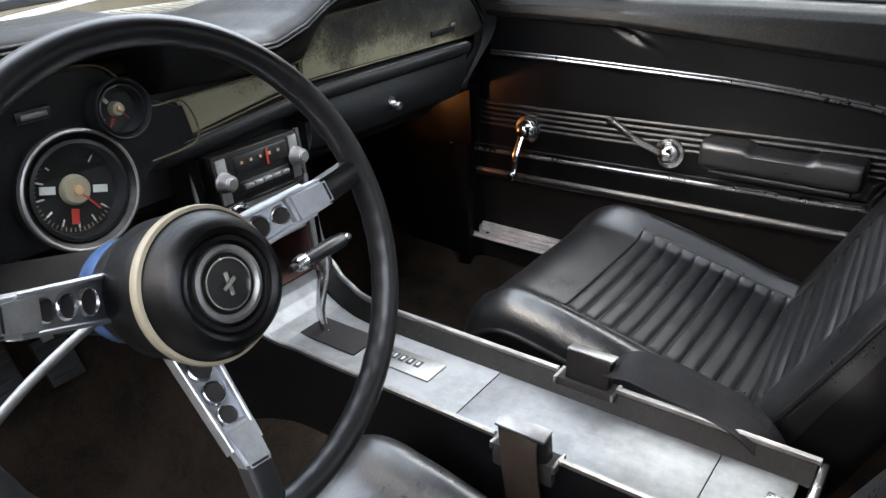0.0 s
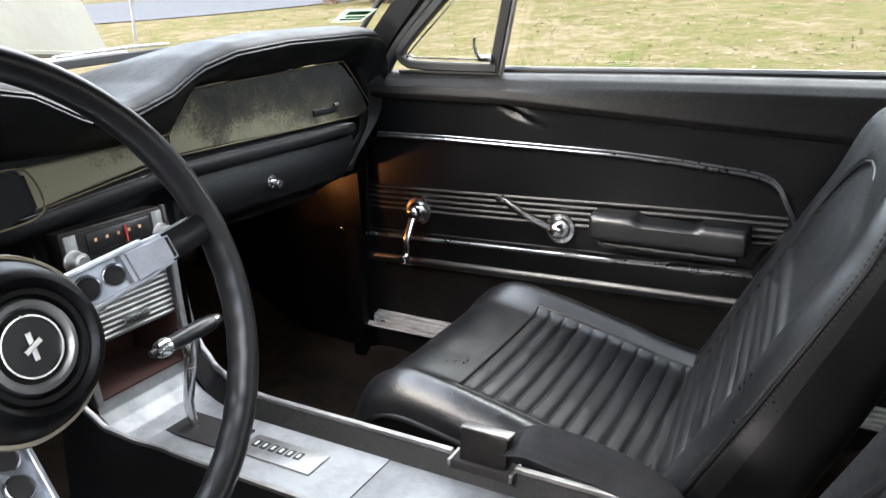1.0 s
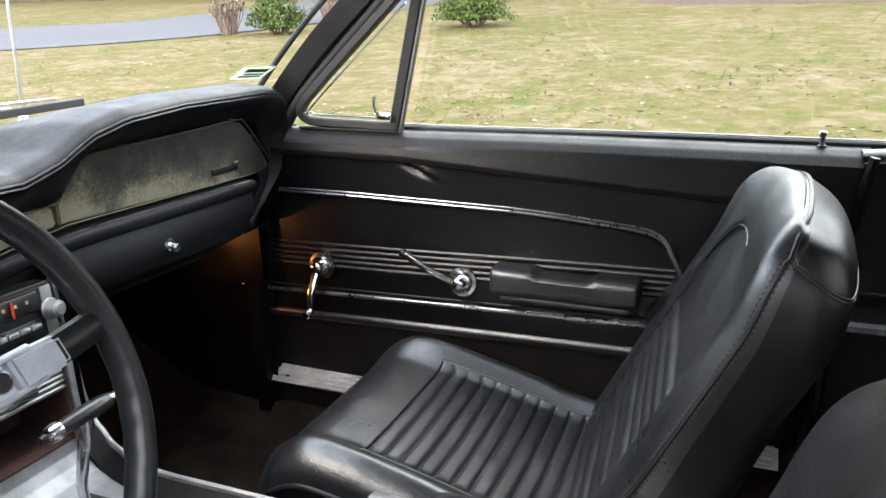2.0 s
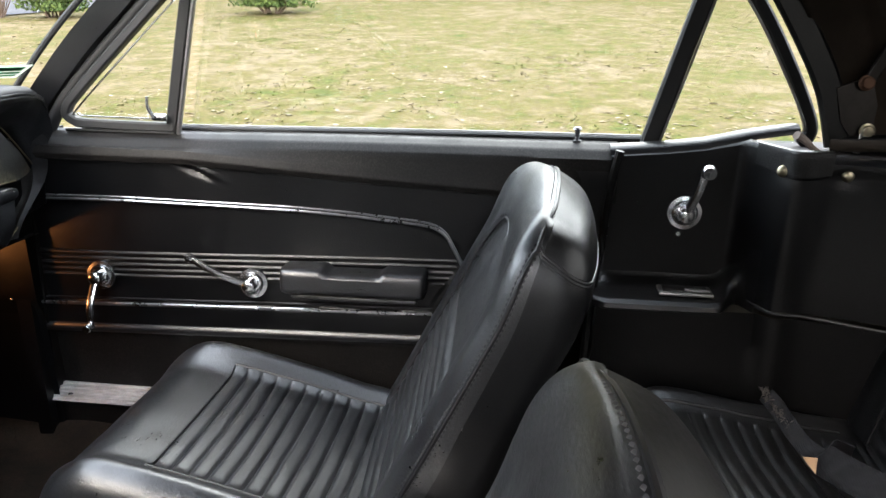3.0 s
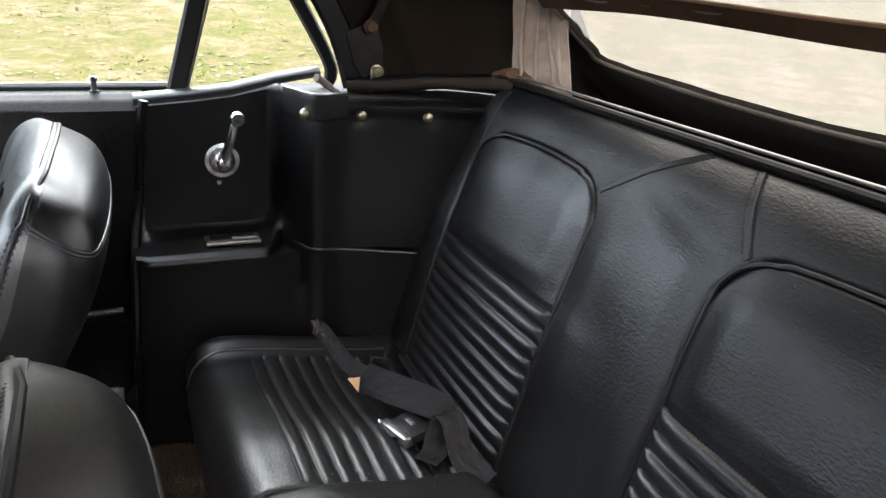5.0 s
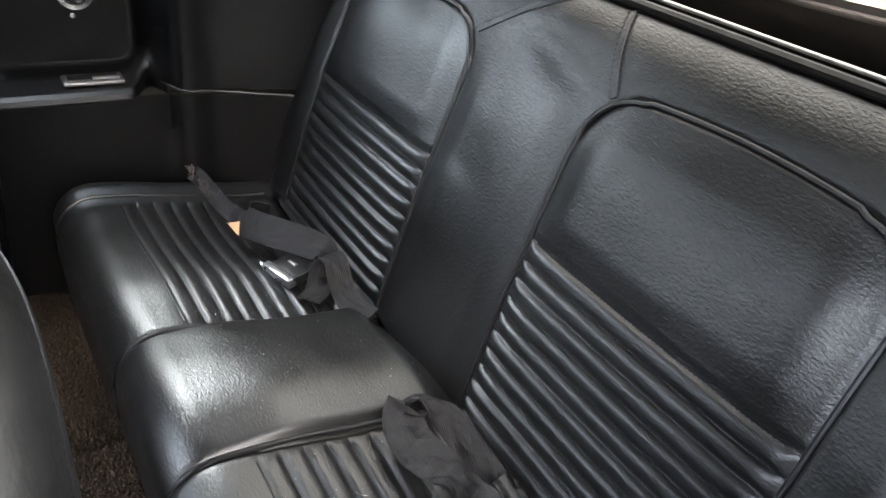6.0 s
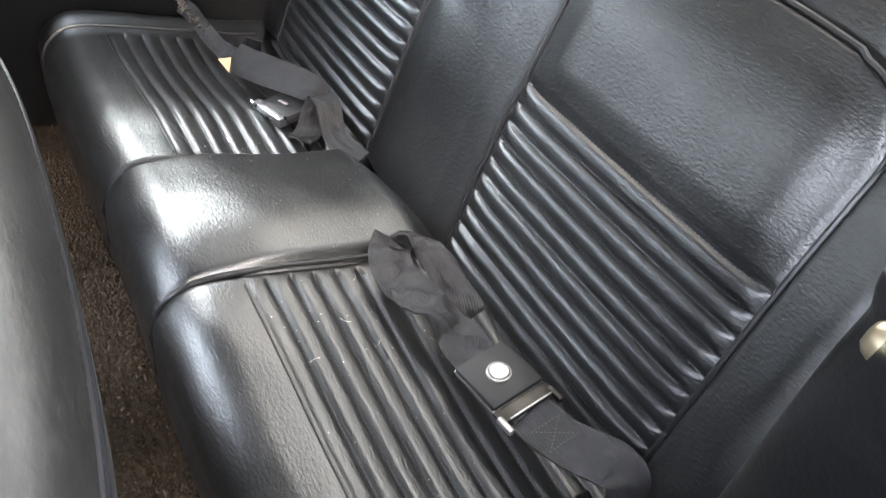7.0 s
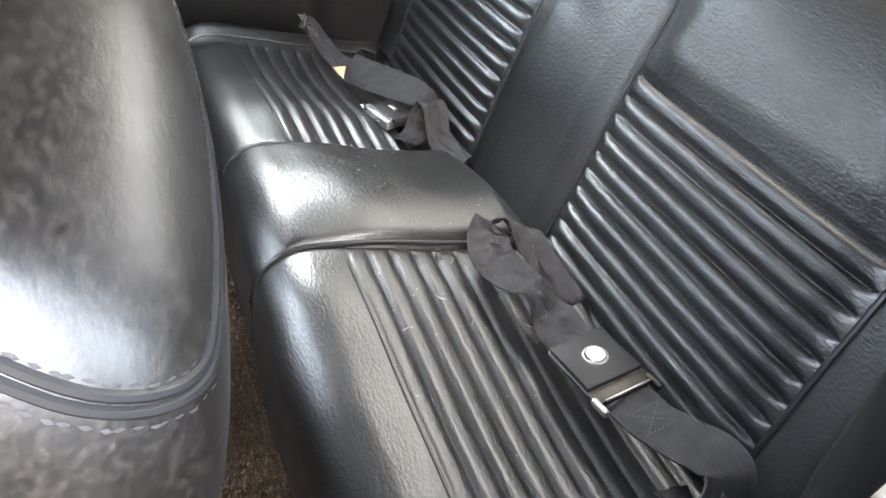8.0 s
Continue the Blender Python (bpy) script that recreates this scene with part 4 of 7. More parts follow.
def back_x(z):
    return 1.37 - (z - 1.0) * 1.0


def build_rear_window():
    root = thing("rear_window", (1.5, 0, 0.95), "cloudy yellowed plastic rear window in the soft top", "rear window")
    out = curve_pts([(back_x(z), y, z) for y, z in ((0.40, 1.020), (0.448, 1.045), (0.468, 1.10), (0.51, 1.23), (0.45, 1.295), (0.0, 1.325), (-0.45, 1.295), (-0.51, 1.23), (-0.468, 1.10), (-0.448, 1.045), (-0.40, 1.020), (0.0, 1.0))], 80, True)
    c = Vector((back_x(1.18), 0, 1.18))

    def f(u, v):
        p = out[round(u * 80) % 80]
        q = c.lerp(p, v)
        return q + Vector((0.01 * noise.noise((q.y * 3, q.z * 3, 0)), 0, 0))
    part("pane", surf(f, 80, 10, wrap_u=True), CLOUDY, root)
    part("binding", sweep(out, bar(0.032, 0.006, 0.002), closed=True, up=(0.7, 0, 0.7)), TOP_CLOTH, root, "grey-brown sewn binding")
    part("bead", sweep([c.lerp(p, 0.955) + Vector((-0.006, 0, -0.004)) for p in out], bar(0.006, 0.004, 0.001), closed=True, up=(0.7, 0, 0.7)), STRAP_CLOTH, root)
    part("stained_edge", surf(lambda u, v: c.lerp(out[round(u * 80) % 80], 0.90 + 0.095 * v + 0.02 * noise.noise((u * 40, v, 5)) * (1 - v)) + Vector((-0.004, 0, -0.003)), 80, 6, wrap_u=True), GRIME, root, "stained margin of the plastic")
    # Pale strand in place of the bright window glinting through slits in the tape.
    part("tape_glint", tube([(back_x(1.120) - 0.018, y, 1.1215 + 0.004 * math.sin(y * 9) + 0.002 * math.sin(y * 60)) for y in np.linspace(0.05, 0.36, 40)], 0.0016, 5), STRAP_CLOTH, root, "pale strand standing in for daylight through frayed slits in the tape")
    part("cross_tape", sweep([(back_x(1.120 + 0.004 * math.sin(y * 9)) - 0.012, y, 1.120 + 0.004 * math.sin(y * 9)) for y in np.linspace(-0.47, 0.47, 40)], bar(0.034, 0.006, 0.002), up=(0.72, 0, 0.69)), BROWN_BAND, root, "brown tape across the window")
    settle(root)
    # cloth round the window
    c2 = Vector((back_x(1.15), 0, 1.15))

    def g(u, v):
        p = out[round(u * 80) % 80]
        d = p - c2
        far = Vector((0, max(-0.74, min(0.74, d.y * 1.9)), max(-0.22, min(0.19, d.z * 2.2))))
        z = p.z + (c2.z + far.z - p.z) * v
        y = p.y + (far.y - p.y) * v
        return (back_x(z), y, z)
    s = part("wall_top_back", surf(g, 80, 4, wrap_u=True), TOP_CLOTH)
    s.modifiers.new("cloth", "SOLIDIFY").thickness = 0.004
    tagged(s, "dark cloth back of the soft top", "soft top", kind="structure")
    deck = part("rear_deck", prism([(1.20, -0.74, 0.93), (1.20, 0.74, 0.93), (1.50, 0.74, 0.925), (1.50, -0.74, 0.925)], (0, 0, -0.02)), DARK, smooth=False)
    tagged(deck, "dark well behind the rear seat for the folded top", "well", kind="structure")


build_rear_window()


def build_quarter(sgn, nm):
    def Y(p):
        return (p[0], sgn * p[1], p[2])
    root = thing("quarter_trim_panel", (0.85, sgn * 0.66, 0.33), "black vinyl rear quarter trim panel with an ashtray shelf", "trim panel", "quarter trim panels")

    def top_z(x):
        return lerp(x, (0.645, 0.74, 0.80, 0.87, 0.93, 0.965), (0.936, 0.944, 0.952, 0.968, 0.978, 0.980)) - (0.02 if sgn < 0 else 0.0)

    def panel_y(x, z):
        """Flat under the glass, sweeping inwards to a rounded post, then running back flat beside the seat."""
        y = door_y(z) + 0.002 - 0.105 * smooth01(0.848, 0.908, x) ** 1.4
        y -= 0.062 * smooth01(0.89, 1.17, x) ** 0.9 + 0.010 * math.exp(-(((x - 0.918) / 0.026) ** 2))
        if sgn < 0:
            y += 0.12 * max(0.0, z - 0.74)
        for sx in (0.899, 0.982, 1.085):
            y += 0.004 * math.exp(-(((x - sx) / 0.018) ** 2) - ((z - 0.925) / 0.018) ** 2)
        return y

    def panel_top(x):
        return top_z(x) + (0.956 - top_z(x)) * smooth01(0.866, 0.888, x)

    def upper(u, v):
        x = 0.648 + 0.537 * u
        z = 0.697 + (panel_top(x) - 0.697) * v
        roll = smooth01(0.955, 1.0, v)
        y = panel_y(x, z) + 0.030 * roll - 0.004 * math.sin(math.pi * smooth01(0.86, 1.0, v)) * smooth01(0.87, 0.90, x)
        return Y((x, y + 0.0012 * noise.noise((x * 9, z * 9, 0)), z - 0.006 * roll * roll))
    part("upper_panel", surf(upper, 170, 60), VINYL_TRIM, root)

    def flap(u, v):
        """A stitched flap folded over the head of the post."""
        x = 0.872 + 0.086 * u
        q = v * 0.052
        z = 0.960 - max(0.0, q - 0.014) - 0.006 * math.sin(math.pi * u) * smooth01(0.5, 1.0, v)
        fold = max(0.0, 0.014 - q)
        return Y((x, panel_y(x, min(z, 0.950)) - 0.005 + 0.9 * fold + 0.003 * (v > 0.97), z + 0.1 * fold))
    if sgn > 0:
        part("flap", surf(flap, 30, 18), VINYL, root, "folded vinyl flap over the post")

    def cap(u, v):
        x = 0.645 + 0.30 * u
        a = math.pi * v
        return Y((x, door_y(0.95, 0.030) - 0.024 * math.cos(a), top_z(x) - 0.010 + 0.016 * math.sin(a)))
    part("top_roll", surf(cap, 30, 10), VINYL_TRIM, root, "padded roll under the quarter glass")

    def shelf(u, v):
        x = 0.628 + 0.262 * u
        pr = [(0.692, 0.730), (0.680, 0.712), (0.660, 0.702), (0.615, 0.698), (0.594, 0.697), (0.586, 0.692), (0.584, 0.684), (0.592, 0.679)]
        s = v * (len(pr) - 1)
        i = min(int(s), len(pr) - 2)
        y = pr[i][0] + (pr[i + 1][0] - pr[i][0]) * (s - i)
        z = pr[i][1] + (pr[i + 1][1] - pr[i][1]) * (s - i)
        rise = smooth01(0.72, 1.0, u) ** 2 * (1 - smooth01(0.30, 0.85, v))
        z += 0.060 * rise
        y += smooth01(0.76, 1.0, u) * (panel_y(x, z) - 0.004 - y) + 0.012 * (1 - smooth01(0, 0.06, u))
        return Y((x, y, z))
    part("shelf", surf(shelf, 40, 22), VINYL, root, "padded shelf edge")

    def lower(u, v):
        z = 0.30 + 0.385 * v
        x0 = 0.612 + 0.02 * smooth01(0.3, 0.68, z)
        x = x0 + (1.16 - x0) * u
        return Y((x, min(0.592, panel_y(x, 0.70) + 0.003) + 0.0015 * noise.noise((x * 8, z * 8, 2)), z))
    part("lower_panel", surf(lower, 40, 30), VINYL_SOFT, root)
    part("seam_welt", tube([Y((x, panel_y(x, 0.70) - 0.001, 0.694 - 0.008 * smooth01(0.9, 1.1, x))) for x in np.linspace(0.885, 1.115, 14)], 0.003, 8), PIPING, root)
    part("front_welt", tube(curve_pts(([Y((0.660, door_y(0.93) - 0.004, 0.935))] if sgn > 0 else []) + [Y((0.650, door_y(0.88) - 0.004, 0.875)), Y((0.641, door_y(0.77) - 0.006, 0.77)), Y((0.628, 0.64, 0.69)), Y((0.618, 0.598, 0.55)), Y((0.612, 0.598, 0.32))], 30), 0.0075, 8), VINYL_SOFT, root)

    # ashtray
    ash = part("ashtray", box((0.782, sgn * 0.632, 0.703), (0.090, 0.044, 0.007), 0.003), STEEL, root, "dull metal-framed ashtray")
    part("lid", box((0.782, sgn * 0.632, 0.7065), (0.074, 0.028, 0.004), 0.0015), DARK_STEEL, ash)
    part("lid_tab", box((0.800, sgn * 0.620, 0.7095), (0.040, 0.009, 0.004), 0.001), ALU, ash)

    # crank
    m = frame_to((0, -sgn, 0.05), (0.776, sgn * (door_y(0.831) + 0.002), 0.831))
    hd = part("window_crank", lathe([(0, 0.012), (0.019, 0.012), (0.021, 0.010), (0.022, 0.006), (0.0285, 0.005), (0.030, 0.002), (0.030, 0.0)], m, 36), CHROME, root, "chrome window crank")
    part("hub", lathe([(0.0, 0.034), (0.009, 0.034), (0.0125, 0.031), (0.0135, 0.022), (0.0145, 0.010)], m, 28), CHROME, hd)
    a, t = m @ Vector((0, 0, 0.026)), Vector(Y((0.794, 0.616, 0.914) if sgn > 0 else (0.904, 0.632, 0.868)))
    part("arm", sweep(curve_pts([a, a.lerp(t, 0.5) + Vector((0, -sgn * 0.008, 0)), t], 12), [(-0.0075, -0.003), (0.0075, -0.003), (0.006, 0.003), (0.002, 0.0042), (-0.002, 0.0042), (-0.006, 0.003)], up=(0, -sgn, 0)), CHROME, hd)
    part("knob", lathe([(0, 0.026), (0.010, 0.025), (0.0125, 0.018), (0.010, 0.008), (0.007, -0.006), (0, -0.008)], frame_to((0, -sgn, 0), t), 24), CHROME if sgn > 0 else CREAM_RING, hd)
    part("stop_screw", lathe([(0, 0.003), (0.004, 0.002), (0.005, 0)], frame_to((0, -sgn, 0.05), (0.770, sgn * (door_y(0.792) + 0.001), 0.792)), 12), CHROME, root)
    for a in (0.035, 0.32, 0.66):
        x = 0.885 + 0.30 * a
        p = Vector(Y((x, panel_y(x, 0.926), 0.926)))
        part("snap", lathe([(0, 0.007), (0.005, 0.0065), (0.008, 0.004), (0.0095, 0.0)], frame_to((-0.25 if a < 0.1 else 0, -sgn, 0.1), (p.x, p.y - sgn * (0.007 if a < 0.1 else 0.001), p.z)), 18), BRASS, root, "brass snap fastener")
    part("well_ledge", prism([Y((0.90, 0.600, 0.946)), Y((0.94, 0.570, 0.946)), Y((1.13, 0.520, 0.946)), Y((1.36, 0.50, 0.94)), Y((1.36, 0.80, 0.94)), Y((0.90, 0.80, 0.940))], (0, 0, -0.06)), DARK, root, "dark cover over the top well", False)
    settle(root)

    # quarter glass with its frame
    q = thing("quarter_window", Y((0.72, 0.72, 0.94)), "fixed quarter window in a black rubber frame", "window", "quarter windows")
    F = lambda x, z, o=0.0: Y((x, 0.722 + o - 0.12 * (z - 0.94), z))
    part("front_frame", sweep([F(0.712, 0.935), F(0.750, 1.08), F(0.795, 1.25)], bar(0.030, 0.020, 0.004), up=(0, sgn, 0)), RUBBER, q)
    part("front_bead", sweep([F(0.731, 0.945, -0.008), F(0.768, 1.08, -0.008), F(0.812, 1.25, -0.008)], bar(0.004, 0.005, 0.001), up=(0, sgn, 0)), STEEL, q)
    part("rear_frame", sweep(curve_pts([F(0.80, 1.25), F(0.868, 1.165), F(0.925, 1.075), F(0.968, 0.995), F(0.975, 0.965), F(0.962, 0.945)], 24), bar(0.022, 0.018, 0.004), up=(0, sgn, 0)), RUBBER, q)
    part("rear_bead", sweep(curve_pts([F(0.792, 1.24, -0.01), F(0.859, 1.155, -0.01), F(0.914, 1.068, -0.01), F(0.957, 0.992, -0.01), F(0.963, 0.97, -0.01)], 24), bar(0.004, 0.005, 0.001), up=(0, sgn, 0)), STEEL, q)
    pn = part("pane", prism([F(0.715, 0.93), F(0.97, 0.95), F(0.925, 1.075), F(0.80, 1.25)], (0, sgn * 0.003, 0)), GLASS, q, "", False)
    pn.visible_shadow = False
    settle(q)

    # folding top linkage
    k = thing("top_linkage", Y((1.03, 0.66, 0.95)), "dark steel folding-top linkage with rusty bolts", "linkage", "top linkages")
    part("side_rail", sweep(curve_pts([Y((0.842, 0.650, 1.255)), Y((0.922, 0.660, 1.139)), Y((0.976, 0.666, 1.045)), Y((1.004, 0.668, 0.955))], 16), bar(0.040, 0.018, 0.005), up=(0, sgn, 0)), VINYL_TRIM, k)
    part("link_plate", prism([Y(p) for p in ((0.985, 0.655, 1.045), (1.035, 0.655, 1.065), (1.050, 0.655, 1.02), (1.048, 0.655, 0.975), (1.02, 0.655, 0.965), (1.0, 0.655, 0.99))], (0, sgn * 0.006, 0)), DARK_STEEL, k, "", False)
    part("upper_link", sweep([Y((1.026, 0.652, 1.05)), Y((1.052, 0.645, 1.11)), Y((1.09, 0.63, 1.20))], bar(0.018, 0.008, 0.002), up=(0, sgn, 0)), DARK_STEEL, k)
    part("lower_link", sweep([Y((1.034, 0.648, 0.985)), Y((1.026, 0.648, 0.94))], bar(0.009, 0.006, 0.001), up=(0, sgn, 0)), ALU, k)
    for x, z, mt in ((1.026, 1.055, RUST), (1.038, 0.980, BRASS)):
        part("bolt", lathe([(0, 0.010), (0.008, 0.009), (0.010, 0.004), (0.0125, 0.003), (0.0125, 0)], frame_to((0, -sgn, 0), Y((x, 0.650, z))), 16), mt, k)
    settle(k)


build_quarter(1, "passenger")
build_quarter(-1, "driver")


# ---- bucket seats ----
from mathutils.bvhtree import BVHTree

SEAT_Y = 0.386


def build_bucket_seat(side, cushion_shift, back_shift, recline, seam_at, shell, label):
    """Built on the passenger's side; side -1 mirrors it across, and the shifts set how far it is slid and reclined."""
    def place_at(shift):
        return Matrix.Translation(shift) @ Matrix.Diagonal((1, side, 1, 1))
    moves = [place_at(cushion_shift)]

    def mpart(name, bm, *rest):
        bm.transform(moves[-1])
        return part(name, bm, *rest)

    def mthreads(name, bm, parent, label=""):
        bm.transform(moves[-1])
        return threads(name, bm, parent, label, THREAD_GREY)
    root = thing("bucket_seat", (0.1 + cushion_shift[0], side * SEAT_Y, 0.30), label, "car seat", "front bucket seats")
    x0, x1, hw = -0.142, 0.345, 0.234

    def top(x, w):
        """Height of the cushion at x and at w, -1 to 1 across."""
        s = (x - x0) / (x1 - x0)
        z = 0.558 - 0.080 * s + 0.012 * math.sin(math.pi * min(1, s * 1.3))
        d = abs(w)
        z += 0.034 * smooth01(0.58, 0.86, d) * smooth01(-0.05, 0.25, s) * (1 - 0.45 * s) - 0.010 * (1 - d * d) * smooth01(0.1, 0.5, s)
        fx = (x - x0) / 0.095
        if fx < 1:
            z -= 0.085 * (1 - math.sqrt(max(0.0, 1 - (1 - fx) ** 2)))
        fw = (1 - d) * hw / 0.050
        if fw < 1:
            z -= 0.055 * (1 - math.sqrt(max(0.0, 1 - (1 - fw) ** 2)))
        if x > 0.008 and d < 0.70:
            edge = smooth01(0.70, 0.665, d) * smooth01(0.008, 0.016, x)
            z += edge * (-0.0045 + 0.0058 * pleat(x - 0.008, 0.0262, 3.8))
        return z

    def plan(s, t):
        w = math.sin(math.pi / 2 * (2 * t - 1)) * 0.5 + (2 * t - 1) * 0.5
        x = x0 + (x1 - x0) * (0.35 * s * s + 0.65 * s)
        pinch = 1 - 0.10 * (1 - smooth01(0.0, 0.20, s)) ** 2
        return x, w, w * hw * pinch

    def cushion(u, v):
        x, w, y = plan(u, v)
        return (x, SEAT_Y + y, top(x, w) + 0.0018 * noise.noise((x * 14, y * 14, 1)))
    # Top in lightened vinyl for its sheen; the boxing below stays darker.
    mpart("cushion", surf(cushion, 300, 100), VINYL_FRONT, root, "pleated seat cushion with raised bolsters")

    edge = [plan(s, 0.0) for s in np.linspace(1, 0, 40)] + [plan(0.0, t) for t in np.linspace(0, 1, 40)[1:-1]] + [plan(s, 1.0) for s in np.linspace(0, 1, 40)]
    rim = [Vector((x, SEAT_Y + y, top(x, w))) for x, w, y in edge]

    def skirt(u, v):
        p = rim[round(u * (len(rim) - 1))]
        c = Vector((0.12, SEAT_Y, 0))
        out = Vector((p.x - c.x, p.y - c.y, 0)).normalized()
        b = 0.010 * math.sin(math.pi * v)
        z = p.z + (0.395 - p.z) * v
        return (p.x + out.x * b - 0.015 * out.x * v, p.y + out.y * b - 0.015 * out.y * v, z)
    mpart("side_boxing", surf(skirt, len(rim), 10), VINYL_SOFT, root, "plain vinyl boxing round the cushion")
    mpart("piping", tube([p + Vector((0, 0, -0.002)) for p in rim], 0.0042, 8), PIPING, root)
    seam = [(0.010, w) for w in np.linspace(-0.68, 0.68, 20)]
    mpart("insert_seam", tube([(x, SEAT_Y + w * hw * (1 - 0.10 * (1 - smooth01(0, 0.2, (x - x0) / (x1 - x0))) ** 2), top(x, w) + 0.001) for x, w in seam], 0.0018, 6), PIPING, root)
    for sg in (-1, 1):
        mpart("insert_seam", tube([(x, SEAT_Y + sg * 0.695 * hw, top(x, 0.695) + 0.0005) for x in np.linspace(0.01, 0.33, 30)], 0.002, 6), PIPING, root)
    st = bmesh.new()
    for k in range(13):
        x = 0.008 + 0.0262 * k
        stitches([(x, SEAT_Y + w * hw, top(x, w) + 0.001) for w in np.linspace(-0.66, 0.66, 26)], 0.0060, 0.0042, (0, 0, 1), st)
    mthreads("stitching", st, root, "rows of stitching between the pleats")

    # backrest
    moves.append(place_at(back_shift))
    L = 0.530
    foot, lean = Vector((0.346, SEAT_Y, 0.455)), radians(recline)
    upv, outv = Vector((math.sin(lean), 0, math.cos(lean))), Vector((-math.cos(lean), 0, math.sin(lean)))

    def crown(s):
        return 1.0 if s < 0.82 else max(0.0, 1 - ((s - 0.82) / 0.18) ** 2.5) ** 0.4

    def half(s):
        w = 0.226 + 0.012 * smooth01(0.0, 0.4, s) - 0.008 * smooth01(0.35, 0.8, s)
        q = max(0.0, (s - 0.66) / 0.34)
        c = max(0.0, (s - 0.84) / 0.16)
        return w * (1 - 0.12 * q ** 2.6) * (0.74 + 0.26 * max(0.0, 1 - c ** 3.2) ** (1 / 3.2))

    def thick(s):
        return (0.158 - 0.050 * s) * max(0.004, crown(s))

    def arch(s):
        """Half width of the framed insert, as a share of the whole."""
        if s < 0.62:
            return 0.70
        q = (s - 0.62) / 0.21
        return 0.70 * math.sqrt(max(0.0, 1 - q * q)) if q < 1 else 0.0

    def front(w, s):
        """What the front adds to the plain thickness."""
        a = arch(s)
        inside = smooth01(0.0, 0.05, a - abs(w)) if a > 0 else 0.0
        d = -0.008 * inside * smooth01(0.0, 0.12, s) + 0.004 * smooth01(0.66, 0.80, abs(w)) * smooth01(1.0, 0.86, abs(w))
        d -= 0.006 * math.exp(-(((abs(w) - a) / 0.02) ** 2)) if a > 0 else 0.0
        if s < 0.49:
            d += smooth01(0.0, 0.03, a - abs(w)) * (-0.001 + 0.0068 * pleat(s * L - 0.49 * L, 0.0262, 3.2)) if a > 0 else 0.0
        d += 0.016 * (w - 1)
        return d * crown(s)

    def around(v, s, soft=0.034):
        """Share across and share of the half thickness, along one half of the rounded outline."""
        W, T = half(s), thick(s) / 2
        r = min(soft, T * 0.98)
        q = min(v, 1 - v)
        sg = -1 if v < 0.5 else 1
        if q < 0.08:
            w, d = W, (T - r) * q / 0.08
        elif q < 0.22:
            a = math.pi / 2 * (q - 0.08) / 0.14
            w, d = W - r + r * math.cos(a), T - r + r * math.sin(a)
        else:
            w, d = (W - r) * (1 - (q - 0.22) / 0.28), T
        return sg * w / W, d

    def bs(u):
        return 0.45 * u + 0.55 * math.sin(math.pi / 2 * u)

    def place(w, s, d):
        p = foot + upv * (s * L - 0.022 * smooth01(0.6, 1.0, s) * w * w) + outv * (d + 0.012 * smooth01(0.70, 1.0, s))
        return Vector((p.x, SEAT_Y + w * half(s), p.z))

    def bulge(w, s, d):
        return d * (1 + 0.05 * (1 - w * w)) + 0.022 * smooth01(0.55, 0.90, s) * crown(s) * (1 - 0.55 * w ** 4) * min(1.0, d / max(1e-4, thick(s) / 2))

    def skin(u, v):
        s = bs(u)
        w, d = around(v, s)
        return place(w, s, d + front(w, s) * min(1.0, 2 * d / max(1e-4, thick(s))) + 0.0012 * noise.noise((w * 4, s * 7, 3)))
    def rounded(bm, rows, cols, start):
        """Ease the shoulders of a shell from the given row on."""
        bm.verts.ensure_lookup_table()
        vs = [bm.verts[i * cols + j] for i in range(start, rows - 1) for j in range(1, cols - 1)]
        for _ in range(8):
            bmesh.ops.smooth_vert(bm, verts=vs, factor=0.5, use_axis_x=True, use_axis_y=True, use_axis_z=True)
        return bm
    face = rounded(surf(skin, 170, 110), 170, 110, 122)
    face_tree = BVHTree.FromBMesh(face)
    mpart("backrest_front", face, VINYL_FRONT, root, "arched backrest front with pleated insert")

    def rear(u, v):
        s = bs(u)
        w, d = around(v, s, 0.026)
        return place(w, s, -bulge(w, s, d))
    hull = rounded(surf(rear, 80, 70), 80, 70, 54)
    hull_tree = BVHTree.FromBMesh(hull)

    def on_skin(p, lift=0.0012):
        """The nearest place on the sewn cover."""
        a, b = face_tree.find_nearest(p), hull_tree.find_nearest(p)
        best = a if a[3] < b[3] else b
        away = (best[0] - (foot + upv * ((best[0] - foot).dot(upv)))).normalized()
        return best[0] + away * lift
    mpart("backrest_shell", hull, shell, root, "smooth vinyl back of the backrest")

    def edge_at(q, s, lift):
        """A place on the outline: q 0 is the middle of the side, 0.5 the middle of the front."""
        w, d = around(q, s)
        n = Vector((0, w, 0)) * 0.5 + outv * 0.5
        return place(w, s, d + front(w, s) * min(1.0, 2 * d / max(1e-4, thick(s)))) + n.normalized() * lift
    for sg in (-1, 1):
        v = (lambda q: q) if sg < 0 else (lambda q: 1 - q)
        st = stitches([on_skin(edge_at(v(0.125), s, 0.0)) for s in np.linspace(0.02, 0.95, 60)], 0.0068, 0.0058, outv * 0.5 + Vector((0, sg * 0.8, 0)))
        stitches([on_skin(edge_at(v(0.082), s, 0.0)) for s in np.linspace(0.02, 0.95, 60)], 0.0068, 0.0058, Vector((0, sg, 0)), st)
        mthreads("stitching", st, root)
    girdle = []
    for k in range(121):
        q = -0.10 + 1.20 * k / 120
        s = seam_at - 0.035 * smooth01(-0.10, 0.20, q) * smooth01(1.10, 0.80, q)
        if 0.0 <= q <= 1.0:
            w, d = around(q, s, 0.026)
